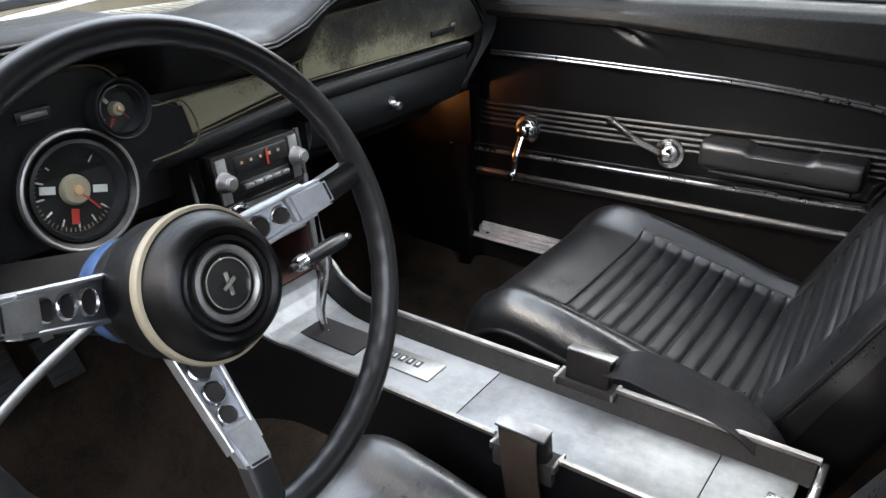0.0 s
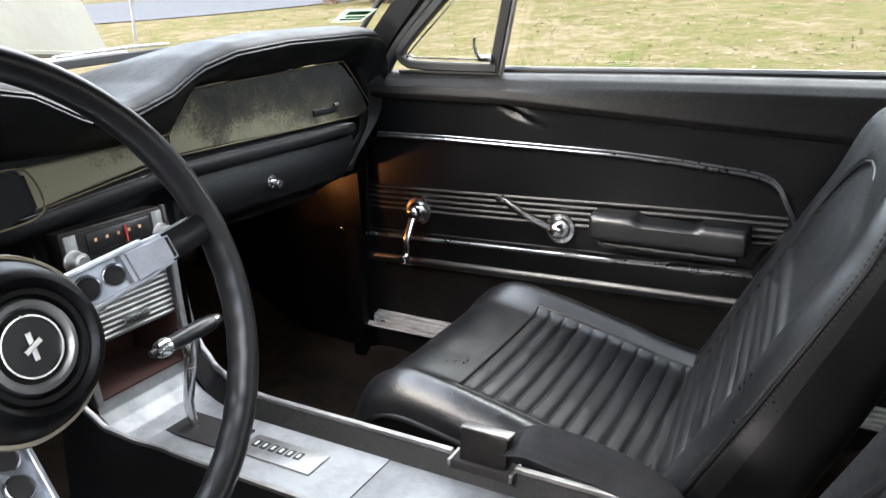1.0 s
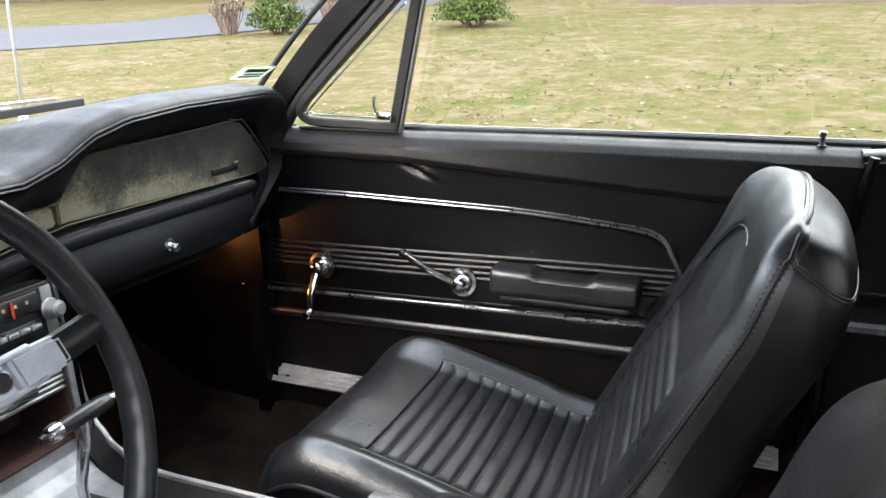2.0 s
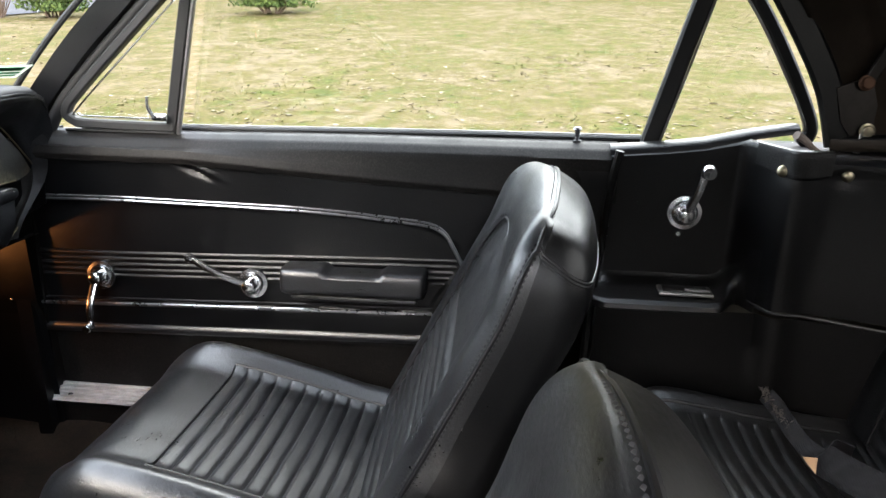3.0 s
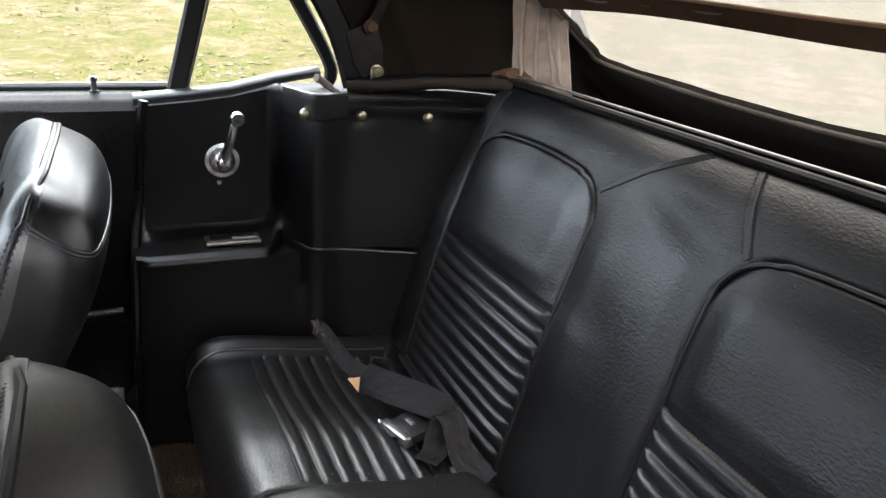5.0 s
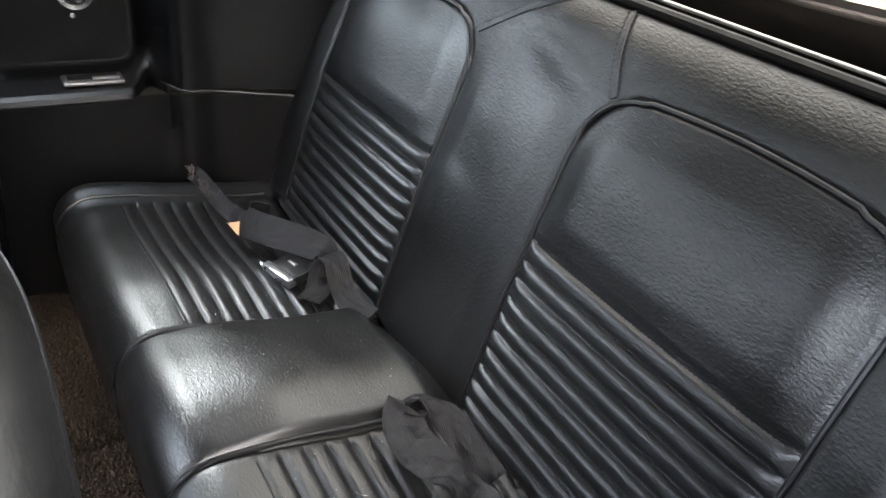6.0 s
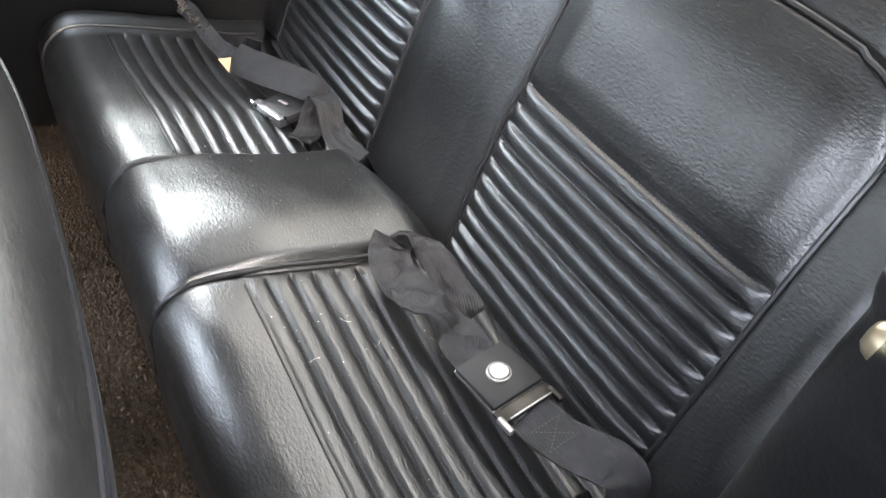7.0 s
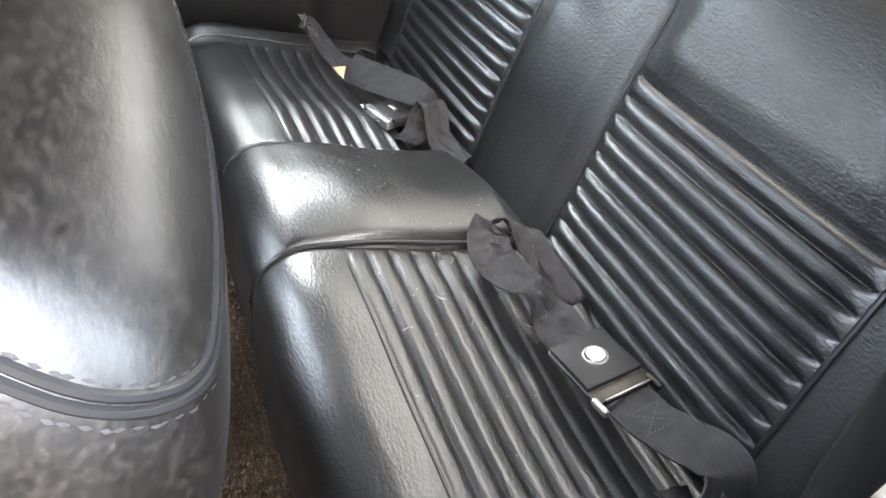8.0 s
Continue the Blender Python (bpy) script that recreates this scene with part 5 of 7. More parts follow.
            girdle.append(place(w, s, -bulge(w, s, d)))
        else:
            w, d = around(-q if q < 0 else 2 - q, s)
            girdle.append(place(w, s, d + front(w, s) * min(1.0, 2 * d / thick(s))))
    for o in (-0.0023, 0.0023):
        mpart("cross_welt", tube([on_skin(p + upv * o, -0.0006) for p in girdle], 0.0018, 7), PIPING, root)
    bm = bmesh.new()
    for o in (-0.0062, 0.0062):
        row = [on_skin(p + upv * o, 0.0004) for p in girdle]
        for a, b in zip(row[::3], row[3::3]):
            stitches([a, b], 0.0046, 0.0034, ((a - foot - upv * ((a - foot).dot(upv))).normalized()), bm)
    mthreads("cross_stitching", bm, root)
    over = [edge_at(0.10, s, 0.0008) for s in np.linspace(0.02, 0.955, 46)]
    over += [place(w, 1.0, 0.002) for w in np.linspace(-0.86, 0.86, 24)]
    over += [edge_at(0.90, s, 0.0008) for s in np.linspace(0.955, 0.02, 46)]
    mpart("edge_welt", tube([on_skin(p, 0.0) for p in curve_pts(over, 160)], 0.0030, 8), PIPING, root)
    ridge = [place(w, 1.0, 0.009) + Vector((0, 0, 0.0004)) for w in np.linspace(-0.86, 0.86, 40)]
    mthreads("stitching", stitches(ridge, 0.0068, 0.0058, (-0.3, 0, 1)), root)
    arc = [(sg_w * arch(s), s) for sg_w, ss in ((-1, np.linspace(0.03, 0.828, 50)), (1, np.linspace(0.828, 0.03, 50))) for s in ss]
    mpart("insert_piping", tube([place(w, s, thick(s) / 2 + front(w, s) + 0.0015) for w, s in arc], 0.0028, 7), PIPING, root)

    # base
    moves.append(place_at((cushion_shift[0], cushion_shift[1], 0.0)))
    mpart("base_frame", box((0.10, SEAT_Y, 0.372), (0.36, 0.36, 0.05), 0.012), DARK, root)
    for sg in (-1, 1):
        mpart("slide_rail", box((0.10, SEAT_Y + sg * 0.15, 0.305), (0.42, 0.03, 0.094), 0.006), STEEL, root, "steel seat slide")
        mpart("hinge", box((0.325, SEAT_Y + sg * 0.236, 0.455), (0.06, 0.012, 0.05), 0.005), ALU, root, "bare metal backrest hinge")
    settle(root)
    return root


build_bucket_seat(1, (0, 0, 0), (0, 0, 0), 24.5, 0.945, VINYL_SEAT, "black vinyl bucket seat with stitched crosswise pleats")
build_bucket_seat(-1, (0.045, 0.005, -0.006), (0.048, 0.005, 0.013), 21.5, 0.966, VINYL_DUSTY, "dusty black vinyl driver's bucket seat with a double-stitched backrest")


# ---- rear bench ----
def build_rear_seat():
    root = thing("rear_bench_seat", (0.9, 0, 0.34), "black vinyl rear bench seat with pleated places and a raised middle", "bench seat")
    W = 0.585
    xf, xb = 0.702, 1.06

    def top(x, y):
        a = abs(y)
        s = (x - xf) / (xb - xf)
        hump = smooth01(0.116, 0.106, a)
        z_side = 0.582 - 0.032 * smooth01(0.12, 0.46, a) - 0.036 * smooth01(0.20, 0.95, s) - 0.008 * math.sin(math.pi * min(1, max(0, (a - 0.12) / 0.42))) * smooth01(0.2, 0.6, s)
        z_side -= 0.004 * smooth01(0.755, 0.835, x) * smooth01(0.95, 0.86, x)
        z_side += 0.014 * smooth01(0.49, 0.55, a)
        z_hump = 0.581 + 0.013 * (1 - (y / 0.112) ** 2) + 0.008 * math.sin(math.pi * min(1.0, s * 0.95)) - 0.014 * smooth01(0.30, 0.75, s) - 0.051 * smooth01(0.80, 1.0, s)
        z = z_side + (z_hump - z_side) * hump
        z -= (0.006 + 0.014 * smooth01(0.10, 0.60, s)) * smooth01(-0.10, 0.11, y) * smooth01(0.26, 0.115, y)
        f = (x - xf) / 0.055
        if f < 1:
            z -= 0.060 * (1 - math.sqrt(max(0.0, 1 - (1 - f) ** 2)))
        e = (W - a) / 0.05
        if e < 1:
            z -= 0.05 * (1 - math.sqrt(max(0.0, 1 - (1 - e) ** 2)))
        if 0.122 < a < 0.50 and x > 0.79:
            k = smooth01(0.116, 0.138, a) * smooth01(0.505, 0.485, a) * smooth01(0.79, 0.797, x)
            z += k * (-0.0045 + 0.0056 * pleat(x - 0.79, 0.0250, 3.2))
        z -= 0.004 * math.exp(-(((a - 0.112) / 0.005) ** 2))
        return z

    def curved(x, y):
        """The front edge bows forward a little over each place."""
        ahead = 1 - (x - xf) / (xb - xf)
        x -= 0.004 * math.sin(math.pi * min(1.0, abs(y) / W)) * ahead + 0.013 * smooth01(0.10, 0.55, y) * ahead
        return x + 0.015 * smooth01(0.0, -0.5, y) * (0.35 + 0.65 * ahead)

    def skin(x, y):
        """The stuffed top with its slack and dents."""
        return top(x, y) + 0.0013 * noise.noise((x * 15, y * 15, 5)) + 0.003 * noise.noise((x * 6, y * 6, 9)) * smooth01(0.80, 0.76, x) + 0.0014 * smooth01(0.12, 0.09, abs(y)) * noise.noise((x * 11, y * 11, 5))

    def cush(u, v):
        x = xf + (xb - xf) * (0.4 * u * u + 0.6 * u)
        y = W * (2 * v - 1)
        return (curved(x, y), y, skin(x, y))
    # Lighter vinyl than the backrest, standing in for sheen on the upward face.
    part("cushion", surf(cush, 300, 320), VINYL_BENCH, root, "pleated bench cushion with a smooth raised middle")

    def apron(u, v):
        y = W * (2 * u - 1)
        z0 = top(xf, y)
        z = z0 + (0.325 - z0) * v
        return (curved(xf, y) + 0.022 * v - 0.008 * math.sin(math.pi * v), y, z)
    part("front_apron", surf(apron, 160, 10), VINYL_BENCH, root)
    for sg in (-1, 1):
        def flank(u, v):
            x = xf + (xb - xf) * u
            z0 = top(x, W)
            return (curved(x, sg * W), sg * (W + 0.001), z0 + (0.325 - z0) * v)
        part("side_boxing", surf(flank, 30, 6), VINYL_SOFT, root)
        path = [(curved(xf, sg * 0.112) + 0.012, sg * 0.112, 0.40), (curved(xf, sg * 0.112) + 0.001, sg * 0.112, 0.47)] + [(curved(x, sg * 0.112), sg * 0.112, skin(x, sg * 0.112) + 0.0022) for x in np.linspace(xf, 1.04, 40)]
        part("hump_piping", tube(path, 0.0030, 8), PIPING, root)
        part("outer_piping", tube([(curved(x, sg * 0.515), sg * 0.515, skin(x, sg * 0.515) + 0.001) for x in np.linspace(0.70, 1.02, 30)], 0.003, 7), PIPING, root)
        part("pleat_seam", tube([(curved(0.79, sg * y), sg * y, skin(0.79, sg * y) + 0.0003) for y in np.linspace(0.13, 0.49, 40)], 0.0012, 6), PIPING, root)
        st = bmesh.new()
        for k in range(10):
            x = 0.79 + 0.025 * k
            stitches([(curved(x, sg * y), sg * y, skin(x, sg * y) + 0.0008) for y in np.linspace(0.130, 0.490, 90)], 0.0050, 0.0040, (0, 0, 1), st)
        threads("stitching", st, root, "rows of stitching between the pleats", PLEAT_THREAD)

    # backrest
    lean = radians(18.5)
    foot = Vector((1.018, 0, 0.535))
    upv, outv = Vector((math.sin(lean), 0, math.cos(lean))), Vector((-math.cos(lean), 0, math.sin(lean)))
    H = 0.495
    s_pleat, s_top = 0.232 / H, 0.412 / H

    def framed(a, h):
        """Signed distance inside one framed place, in metres."""
        cx, hx = 0.2835, 0.1745
        lowest, r = -0.02, 0.065
        dx = abs(a - cx) - (hx - r)
        top_h = 0.405 + 0.012 * math.sin(math.pi * min(1.0, max(0.0, (a - 0.11) / 0.35)))
        dz = h - (top_h - r)
        if dz < 0:
            return hx - abs(a - cx)
        dx = max(dx, 0.0)
        return r - math.hypot(dx, dz)

    MID = 0.009

    def depth(y, h):
        a = abs(y - MID)
        d = -0.022 + 0.010 * math.sin(math.pi * min(1, h / H))
        f = framed(a, h)
        ins = smooth01(0.0, 0.05, f)
        d += ins * 0.004 + 0.004 * math.sin(math.pi * min(1.0, max(0.0, (a - 0.109) / 0.349))) * math.sin(math.pi * min(1.0, max(0.0, h / 0.41)))
        if h < 0.232 and f > 0:
            d += smooth01(0.0, 0.020, f) * (-0.003 + 0.0066 * pleat(h - 0.232, 0.0225, 3.0))
        elif f > 0:
            d += 0.005 * smooth01(0.0, 0.06, f) * smooth01(0.232, 0.275, h) * smooth01(0.42, 0.31, h) - 0.002 * smooth01(0.245, 0.232, h)
        d -= 0.003 * math.exp(-((f / 0.004) ** 2))
        d += 0.006 * smooth01(0.0, -0.05, f) * smooth01(0.43, 0.30, h)
        if h > 0.43:
            d -= 0.020 * ((h - 0.43) / (H - 0.43)) ** 2
        d -= 0.05 * smooth01(0.50, 0.60, a) * 0.5
        d -= 0.0035 * math.exp(-(((y + 0.02) / 0.065) ** 2) - ((h - 0.42 - 0.25 * (y - 0.02)) / 0.020) ** 2)
        loose = 0.35 + 0.65 * smooth01(0.225, 0.26, h)
        return d + loose * (0.0026 * noise.noise((y * 9, h * 9, 8)) + 0.005 * noise.noise((y * 4.2, h * 4.2, 2)))

    def wide(h):
        return lerp(h, (0.0, 0.2, 0.40, H), (0.600, 0.575, 0.50, 0.47))

    def back(u, v):
        h, y = H * u, wide(H * u) * (2 * v - 1) + MID
        p = foot + upv * h + outv * depth(y, h)
        return (p.x, y, p.z)
    part("backrest", surf(back, 360, 300), VINYL, root, "pleated backrest with piped places")

    def onback(y, h, lift=0.002):
        y = y + MID
        p = foot + upv * h + outv * (depth(y, h) + lift)
        return Vector((p.x, y, p.z))
    for sg in (-1, 1):
        out = [(0.109, h) for h in np.linspace(0.0, 0.35, 20)]
        for k in range(1, 12):
            q = math.pi / 2 * k / 12
            out.append((0.109 + 0.065 * (1 - math.cos(q)), 0.352 + 0.056 * math.sin(q)))
        out += [(a, 0.405 + 0.012 * math.sin(math.pi * (a - 0.11) / 0.35)) for a in np.linspace(0.176, 0.392, 14)]
        for k in range(1, 12):
            q = math.pi / 2 * k / 12
            out.append((0.393 + 0.065 * math.sin(q), 0.350 + 0.058 * math.cos(q)))
        out += [(0.458, h) for h in np.linspace(0.345, 0.0, 20)]
        part("place_piping", tube([onback(sg * a, h, 0.0012) for a, h in out], 0.0030, 8), PIPING, root)
        bm = bmesh.new()
        for k in range(11):
            h = 0.232 - 0.0225 * k
            if h > 0.005:
                stitches([onback(sg * a, h, 0.0010) for a in np.linspace(0.118, 0.45, 40)], 0.0050, 0.0040, (-1, 0, 0.3), bm)
        threads("stitching", bm, root, "rows of stitching between the pleats", PLEAT_THREAD)
    for pts in ([(0.118, 0.40), (0.05, 0.445), (-0.015, 0.482)], [(-0.128, 0.40), (-0.105, 0.44), (-0.085, 0.482)], [(0.455, 0.365), (0.452, 0.42), (0.445, 0.475)], [(-0.455, 0.365), (-0.452, 0.42), (-0.445, 0.475)]):
        dense = [(np.interp(q, (0, 0.5, 1), [p[0] for p in pts]), np.interp(q, (0, 0.5, 1), [p[1] for p in pts])) for q in np.linspace(0, 1, 40)]
        bm = bmesh.new()
        for o in (-0.006, 0.006):
            stitches([onback(y + o, h, 0.001) for y, h in dense], 0.0062, 0.0055, (-1, 0, 0.3), bm)
        threads("seam_stitching", bm, root, "double row of heavy stitching", THREAD_GREY)
        part("seam_welt", sweep([onback(y, h, 0.0006) for y, h in dense], bar(0.0085, 0.0022, 0.0009), up=(-1, 0, 0.3)), VINYL, root)
    part("top_trim", sweep([onback(y, H - 0.004, 0.004) for y in np.linspace(-0.47, 0.47, 40)], bar(0.012, 0.010, 0.003)), VINYL_RAIL, root, "plastic trim strip along the top")
    part("top_bead", sweep([onback(y, H - 0.001, 0.0) + Vector((0.004, 0, 0.007)) for y in np.linspace(-0.47, 0.47, 40)], bar(0.004, 0.004, 0.001)), STEEL, root)
    settle(root)
    return top


seat_top = build_rear_seat()


# ---- dashboard ----
RIDGE_Y = (-0.70, -0.62, -0.45, -0.20, -0.10, -0.03, 0.05, 0.11, 0.17, 0.23, 0.35, 0.57, 0.62, 0.645, 0.660, 0.668)
RIDGE_Z = (0.955, 0.985, 1.012, 1.010, 0.988, 0.952, 0.951, 0.968, 0.998, 1.014, 1.023, 1.025, 1.020, 1.008, 0.985, 0.955)
BROW_Y = (-0.70, -0.16, -0.12, 0.12, 0.142, 0.188, 0.38, 0.56, 0.60, 0.640, 0.668)
BROW_Z = (0.950, 0.952, 0.896, 0.887, 0.892, 0.951, 0.958, 0.966, 0.950, 0.895, 0.85)


def build_dash():
    root = thing("dashboard", (-0.6, 0.0, 0.75), "black padded dashboard with a worn gilt trim panel", "dashboard")

    def edge_x(y):
        return lerp(y, (-0.70, -0.35, -0.10, 0.03, 0.15, 0.25, 0.60, 0.72), (-0.335, -0.318, -0.335, -0.350, -0.350, -0.340, -0.345, -0.372))

    def pad(u, v):
        y = -0.71 + 1.378 * u
        zr, zb, xe = lerp(y, RIDGE_Y, RIDGE_Z), lerp(y, BROW_Y, BROW_Z), edge_x(y)
        low = min(zb, zr - 0.03)
        pr = [(-0.79, 0.922), (-0.66, 0.5 * (0.93 + zr) - 0.005), (xe - 0.11, zr - 0.002), (xe - 0.03, zr + 0.002), (xe - 0.008, zr - 0.003), (xe, zr - 0.014), (xe - 0.004, zr - 0.026), (xe - 0.035, low + 0.4 * (zr - low) - 0.01), (-0.396, low + 0.006), (-0.410, low)]
        s = v * (len(pr) - 1)
        i = min(int(s), len(pr) - 2)
        t = s - i
        g = lambda k: pr[max(0, min(len(pr) - 1, k))]
        a, b, c, d = g(i - 1), g(i), g(i + 1), g(i + 2)
        q = [0.5 * (2 * b[k] + (c[k] - a[k]) * t + (2 * a[k] - 5 * b[k] + 4 * c[k] - d[k]) * t * t + (3 * b[k] - a[k] - 3 * c[k] + d[k]) * t ** 3) for k in (0, 1)]
        return (q[0], y, q[1])
    part("crash_pad", surf(pad, 190, 60), PAD_VINYL, root, "moulded black crash pad with twin brows")
    for k, o in ((0.545, 0.0015), (0.60, 0.0012)):
        part("pad_seam", tube([Vector(pad(u, k)) + Vector((o, 0, o)) for u in np.linspace(0.01, 0.99, 110)], 0.0018, 6), VINYL, root)
    part("pad_end", prism([(-0.79, 0.6685, 0.92), (-0.45, 0.6685, 0.955), (-0.380, 0.6685, 0.945), (-0.395, 0.6685, 0.80), (-0.50, 0.6685, 0.74), (-0.79, 0.6685, 0.75)], (0, 0.004, 0)), PAD_VINYL, root, "", False)
    part("face_board", prism([(-0.418, -0.70, 0.79), (-0.418, 0.66, 0.79), (-0.418, 0.66, 0.925), (-0.418, -0.70, 0.925)], (-0.02, 0, 0)), BLACK, root, "", False)

    # right end cheek that wraps down beside the door
    def cheek(u, v):
        z = 0.955 - 0.20 * v
        y = 0.648 + 0.019 * u - 0.085 * smooth01(0.42, 1.0, v)
        return (-0.366 - 0.030 * v - 0.022 * (1 - u) * (1 - 0.3 * v), y, z)
    part("end_cheek", surf(cheek, 12, 20), PAD_VINYL, root)

    # worn panel on the passenger's side
    def plate(outline, x, mat, name, label="", lift=0.012, bev=0.003):
        return part(name, prism([(x, y, z) for y, z in outline], (lift, 0, 0), bev), mat, root, label, False)
    main = [(0.138, 0.862), (0.138, 0.892), (0.154, 0.902), (0.188, 0.948), (0.210, 0.951), (0.40, 0.957), (0.548, 0.963), (0.575, 0.956), (0.625, 0.905), (0.652, 0.868), (0.648, 0.852), (0.60, 0.857)]
    plate(main, -0.412, WORN, "trim_panel", "gilt trim panel worn through to black")
    plate([(-0.085, 0.832), (-0.095, 0.884), (0.130, 0.890), (0.134, 0.862)], -0.412, WORN, "centre_trim", "worn gilt trim strip")
    edge = curve_pts([(-0.3975, y, z) for y, z in [(0.188, 0.949), (0.40, 0.958), (0.550, 0.964), (0.578, 0.956), (0.628, 0.904), (0.654, 0.866), (0.636, 0.82), (0.60, 0.785), (0.55, 0.755)]], 50)
    part("gilt_edge", tube(edge, 0.0015, 6), GOLD, root, "tarnished gilt edge")
    part("gilt_edge", tube([(-0.3975, y, z) for y, z in ((-0.15, 0.888), (-0.09, 0.8865), (0.03, 0.889), (0.14, 0.893))], 0.0012, 6), GOLD, root, "tarnished gilt edge")
    part("gilt_edge", tube([(-0.397, y, z) for y, z in ((-0.20, 0.822), (-0.08, 0.832), (0.15, 0.860), (0.60, 0.858))], 0.0012, 6), GOLD, root, "tarnished gilt edge")
    part("badge_plate", box((-0.3985, 0.510, 0.879), (0.003, 0.075, 0.012), 0.001), BLACK, root, "small dark badge plate")
    part("badge_mark", box((-0.396, 0.540, 0.888), (0.003, 0.014, 0.006), 0.001), STEEL, root)

    # frame cheek right of the glovebox
    def frame_side(u, v):
        p = edge[int(30 + u * 20)]
        q = Vector((-0.395, 0.612 - 0.12 * smooth01(0.2, 1.0, u), 0.858 - 0.110 * u))
        r = p.lerp(q, v)
        return (r.x - 0.002 + 0.004 * math.sin(math.pi * v), r.y, r.z)
    part("glovebox_surround", surf(frame_side, 30, 8), VINYL_RAIL, root)

    # padded bar
    def barf(u, v):
        y = -0.185 + 0.785 * u
        a = 2 * math.pi * v
        z = 0.818 + 0.024 * smooth01(-0.2, 0.2, y)
        e = math.sqrt(max(0.0, 1 - abs(2 * u - 1) ** 16)) * 0.95 + 0.05
        ca, sa = math.cos(a), math.sin(a)
        return (-0.400 + 0.019 * e * math.copysign(abs(ca) ** 0.75, ca), y, z - 0.004 + 0.014 * e * math.copysign(abs(sa) ** 0.7, sa))
    part("padded_bar", surf(barf, 90, 28, wrap_v=True), PAD_VINYL, root, "padded knee bar")
    for o in (0.013, 0.007):
        part("bar_bead", tube([(-0.3835 - 0.4 * o, y, 0.812 + 0.024 * smooth01(-0.2, 0.2, y) + o) for y in np.linspace(-0.16, 0.575, 50)], 0.0016, 6), STEEL, root)

    def glove(u, v):
        y = 0.13 + 0.45 * u - 0.05 * smooth01(0.7, 1.0, u) * v
        pr_x, pr_z = -0.392 - 0.012 * v - 0.05 * smooth01(0.6, 1.0, v), 0.826 - 0.116 * v
        return (pr_x + 0.012 * math.sin(math.pi * min(1, v * 1.3)), y, pr_z)
    gd = part("glovebox_door", surf(glove, 30, 24), PAD_VINYL, root, "black glovebox door")
    kn = part("knob", lathe([(0, 0.024), (0.0065, 0.023), (0.008, 0.019), (0.0055, 0.014), (0.005, 0.004), (0.011, 0.002), (0.012, 0.0)], frame_to((0.9, -0.1, -0.1), (-0.386, 0.331, 0.785)), 20), CHROME, gd, "chrome turn knob")

    def under(u, v):
        y = -0.69 + 1.385 * u
        return (-0.43 - 0.45 * v, y, 0.735 - 0.02 * math.sin(math.pi * v) + 0.03 * smooth01(-0.1, -0.3, y))
    part("underside", surf(under, 30, 10), BLACK, root)
    part("lower_left", prism([(-0.425, -0.70, 0.75), (-0.425, -0.085, 0.75), (-0.425, -0.085, 0.83), (-0.425, -0.70, 0.83)], (-0.01, 0, 0)), BLACK, root, "", False)

    # instrument cluster
    pod = [(-0.62, 0.77), (-0.62, 0.93), (-0.58, 0.962), (-0.32, 0.962), (-0.225, 0.958), (-0.19, 0.943), (-0.165, 0.905), (-0.145, 0.893), (-0.10, 0.888), (-0.088, 0.836), (-0.16, 0.826), (-0.20, 0.79), (-0.24, 0.76)]
    plate(pod, -0.400, VINYL_TRIM, "cluster_panel", "black instrument panel", 0.028, 0.006)
    part("cluster_edge", tube(curve_pts([(-0.3715, y, z) for y, z in pod[2:11]], 60), 0.0013, 6), GOLD, root)

    def gauge(y, z, r, big):
        m = frame_to((1, 0, 0.12), (-0.372, y, z))
        g = part("gauge", lathe([(r * 1.16, 0.0), (r * 1.16, 0.012), (r * 1.12, 0.020), (r * 1.04, 0.021), (r * 1.0, 0.012), (r * 0.98, 0.002), (0, 0.002)], m, 48), BLACK, root, "round black gauge in a bezel")
        part("bezel", lathe([(r * 1.36, 0.0), (r * 1.36, 0.016), (r * 1.33, 0.023), (r * 1.28, 0.024), (r * 1.10, 0.014), (r * 1.04, 0.010)], m, 48), DARK_STEEL if big else BLACK, g)
        part("bezel_rim", lathe([(r * 1.37, 0.018), (r * 1.35, 0.0245), (r * 1.31, 0.0255), (r * 1.27, 0.0245)], m, 48), STEEL if big else VINYL_RAIL, g)
        part("dial_centre", lathe([(0, 0.012), (r * 0.28, 0.012), (r * 0.335, 0.008), (r * 0.345, 0.003)], m, 32), CREAM_RING, g)
        part("dial_cap", lathe([(0, 0.016), (r * 0.10, 0.015), (r * 0.12, 0.011)], m, 20), TAN, g)
        for k in range(11 if big else 5):
            a = radians(-135 + 27 * k) if big else radians(-60 + 30 * k)
            part("tick", box((0, 0, 0), (r * 0.16, r * 0.035, 0.001), 0.0, m @ Matrix.Rotation(a + math.pi / 2, 4, "Z") @ Matrix.Translation((r * 0.78, 0, 0.0035))), WHITE, g, "", False)
        if big:
            for k in range(41):
                part("fine_mark", box((0, 0, 0), (r * 0.09, r * 0.018, 0.001), 0.0, m @ Matrix.Rotation(radians(-45 + 6.75 * k), 4, "Z") @ Matrix.Translation((r * 0.90, 0, 0.0035))), CREAM_RING, g, "", False)
        for k, a in enumerate((75, 165, 255) if big else (40, 150)):
            w = m @ Matrix.Rotation(radians(a), 4, "Z") @ Matrix.Translation((r * 0.60, 0, 0.004))
            part("dial_window", box((0, 0, 0), (r * 0.34, r * 0.17, 0.0012), 0.0, w), WHITE if k != 1 else RED, g, "", False)
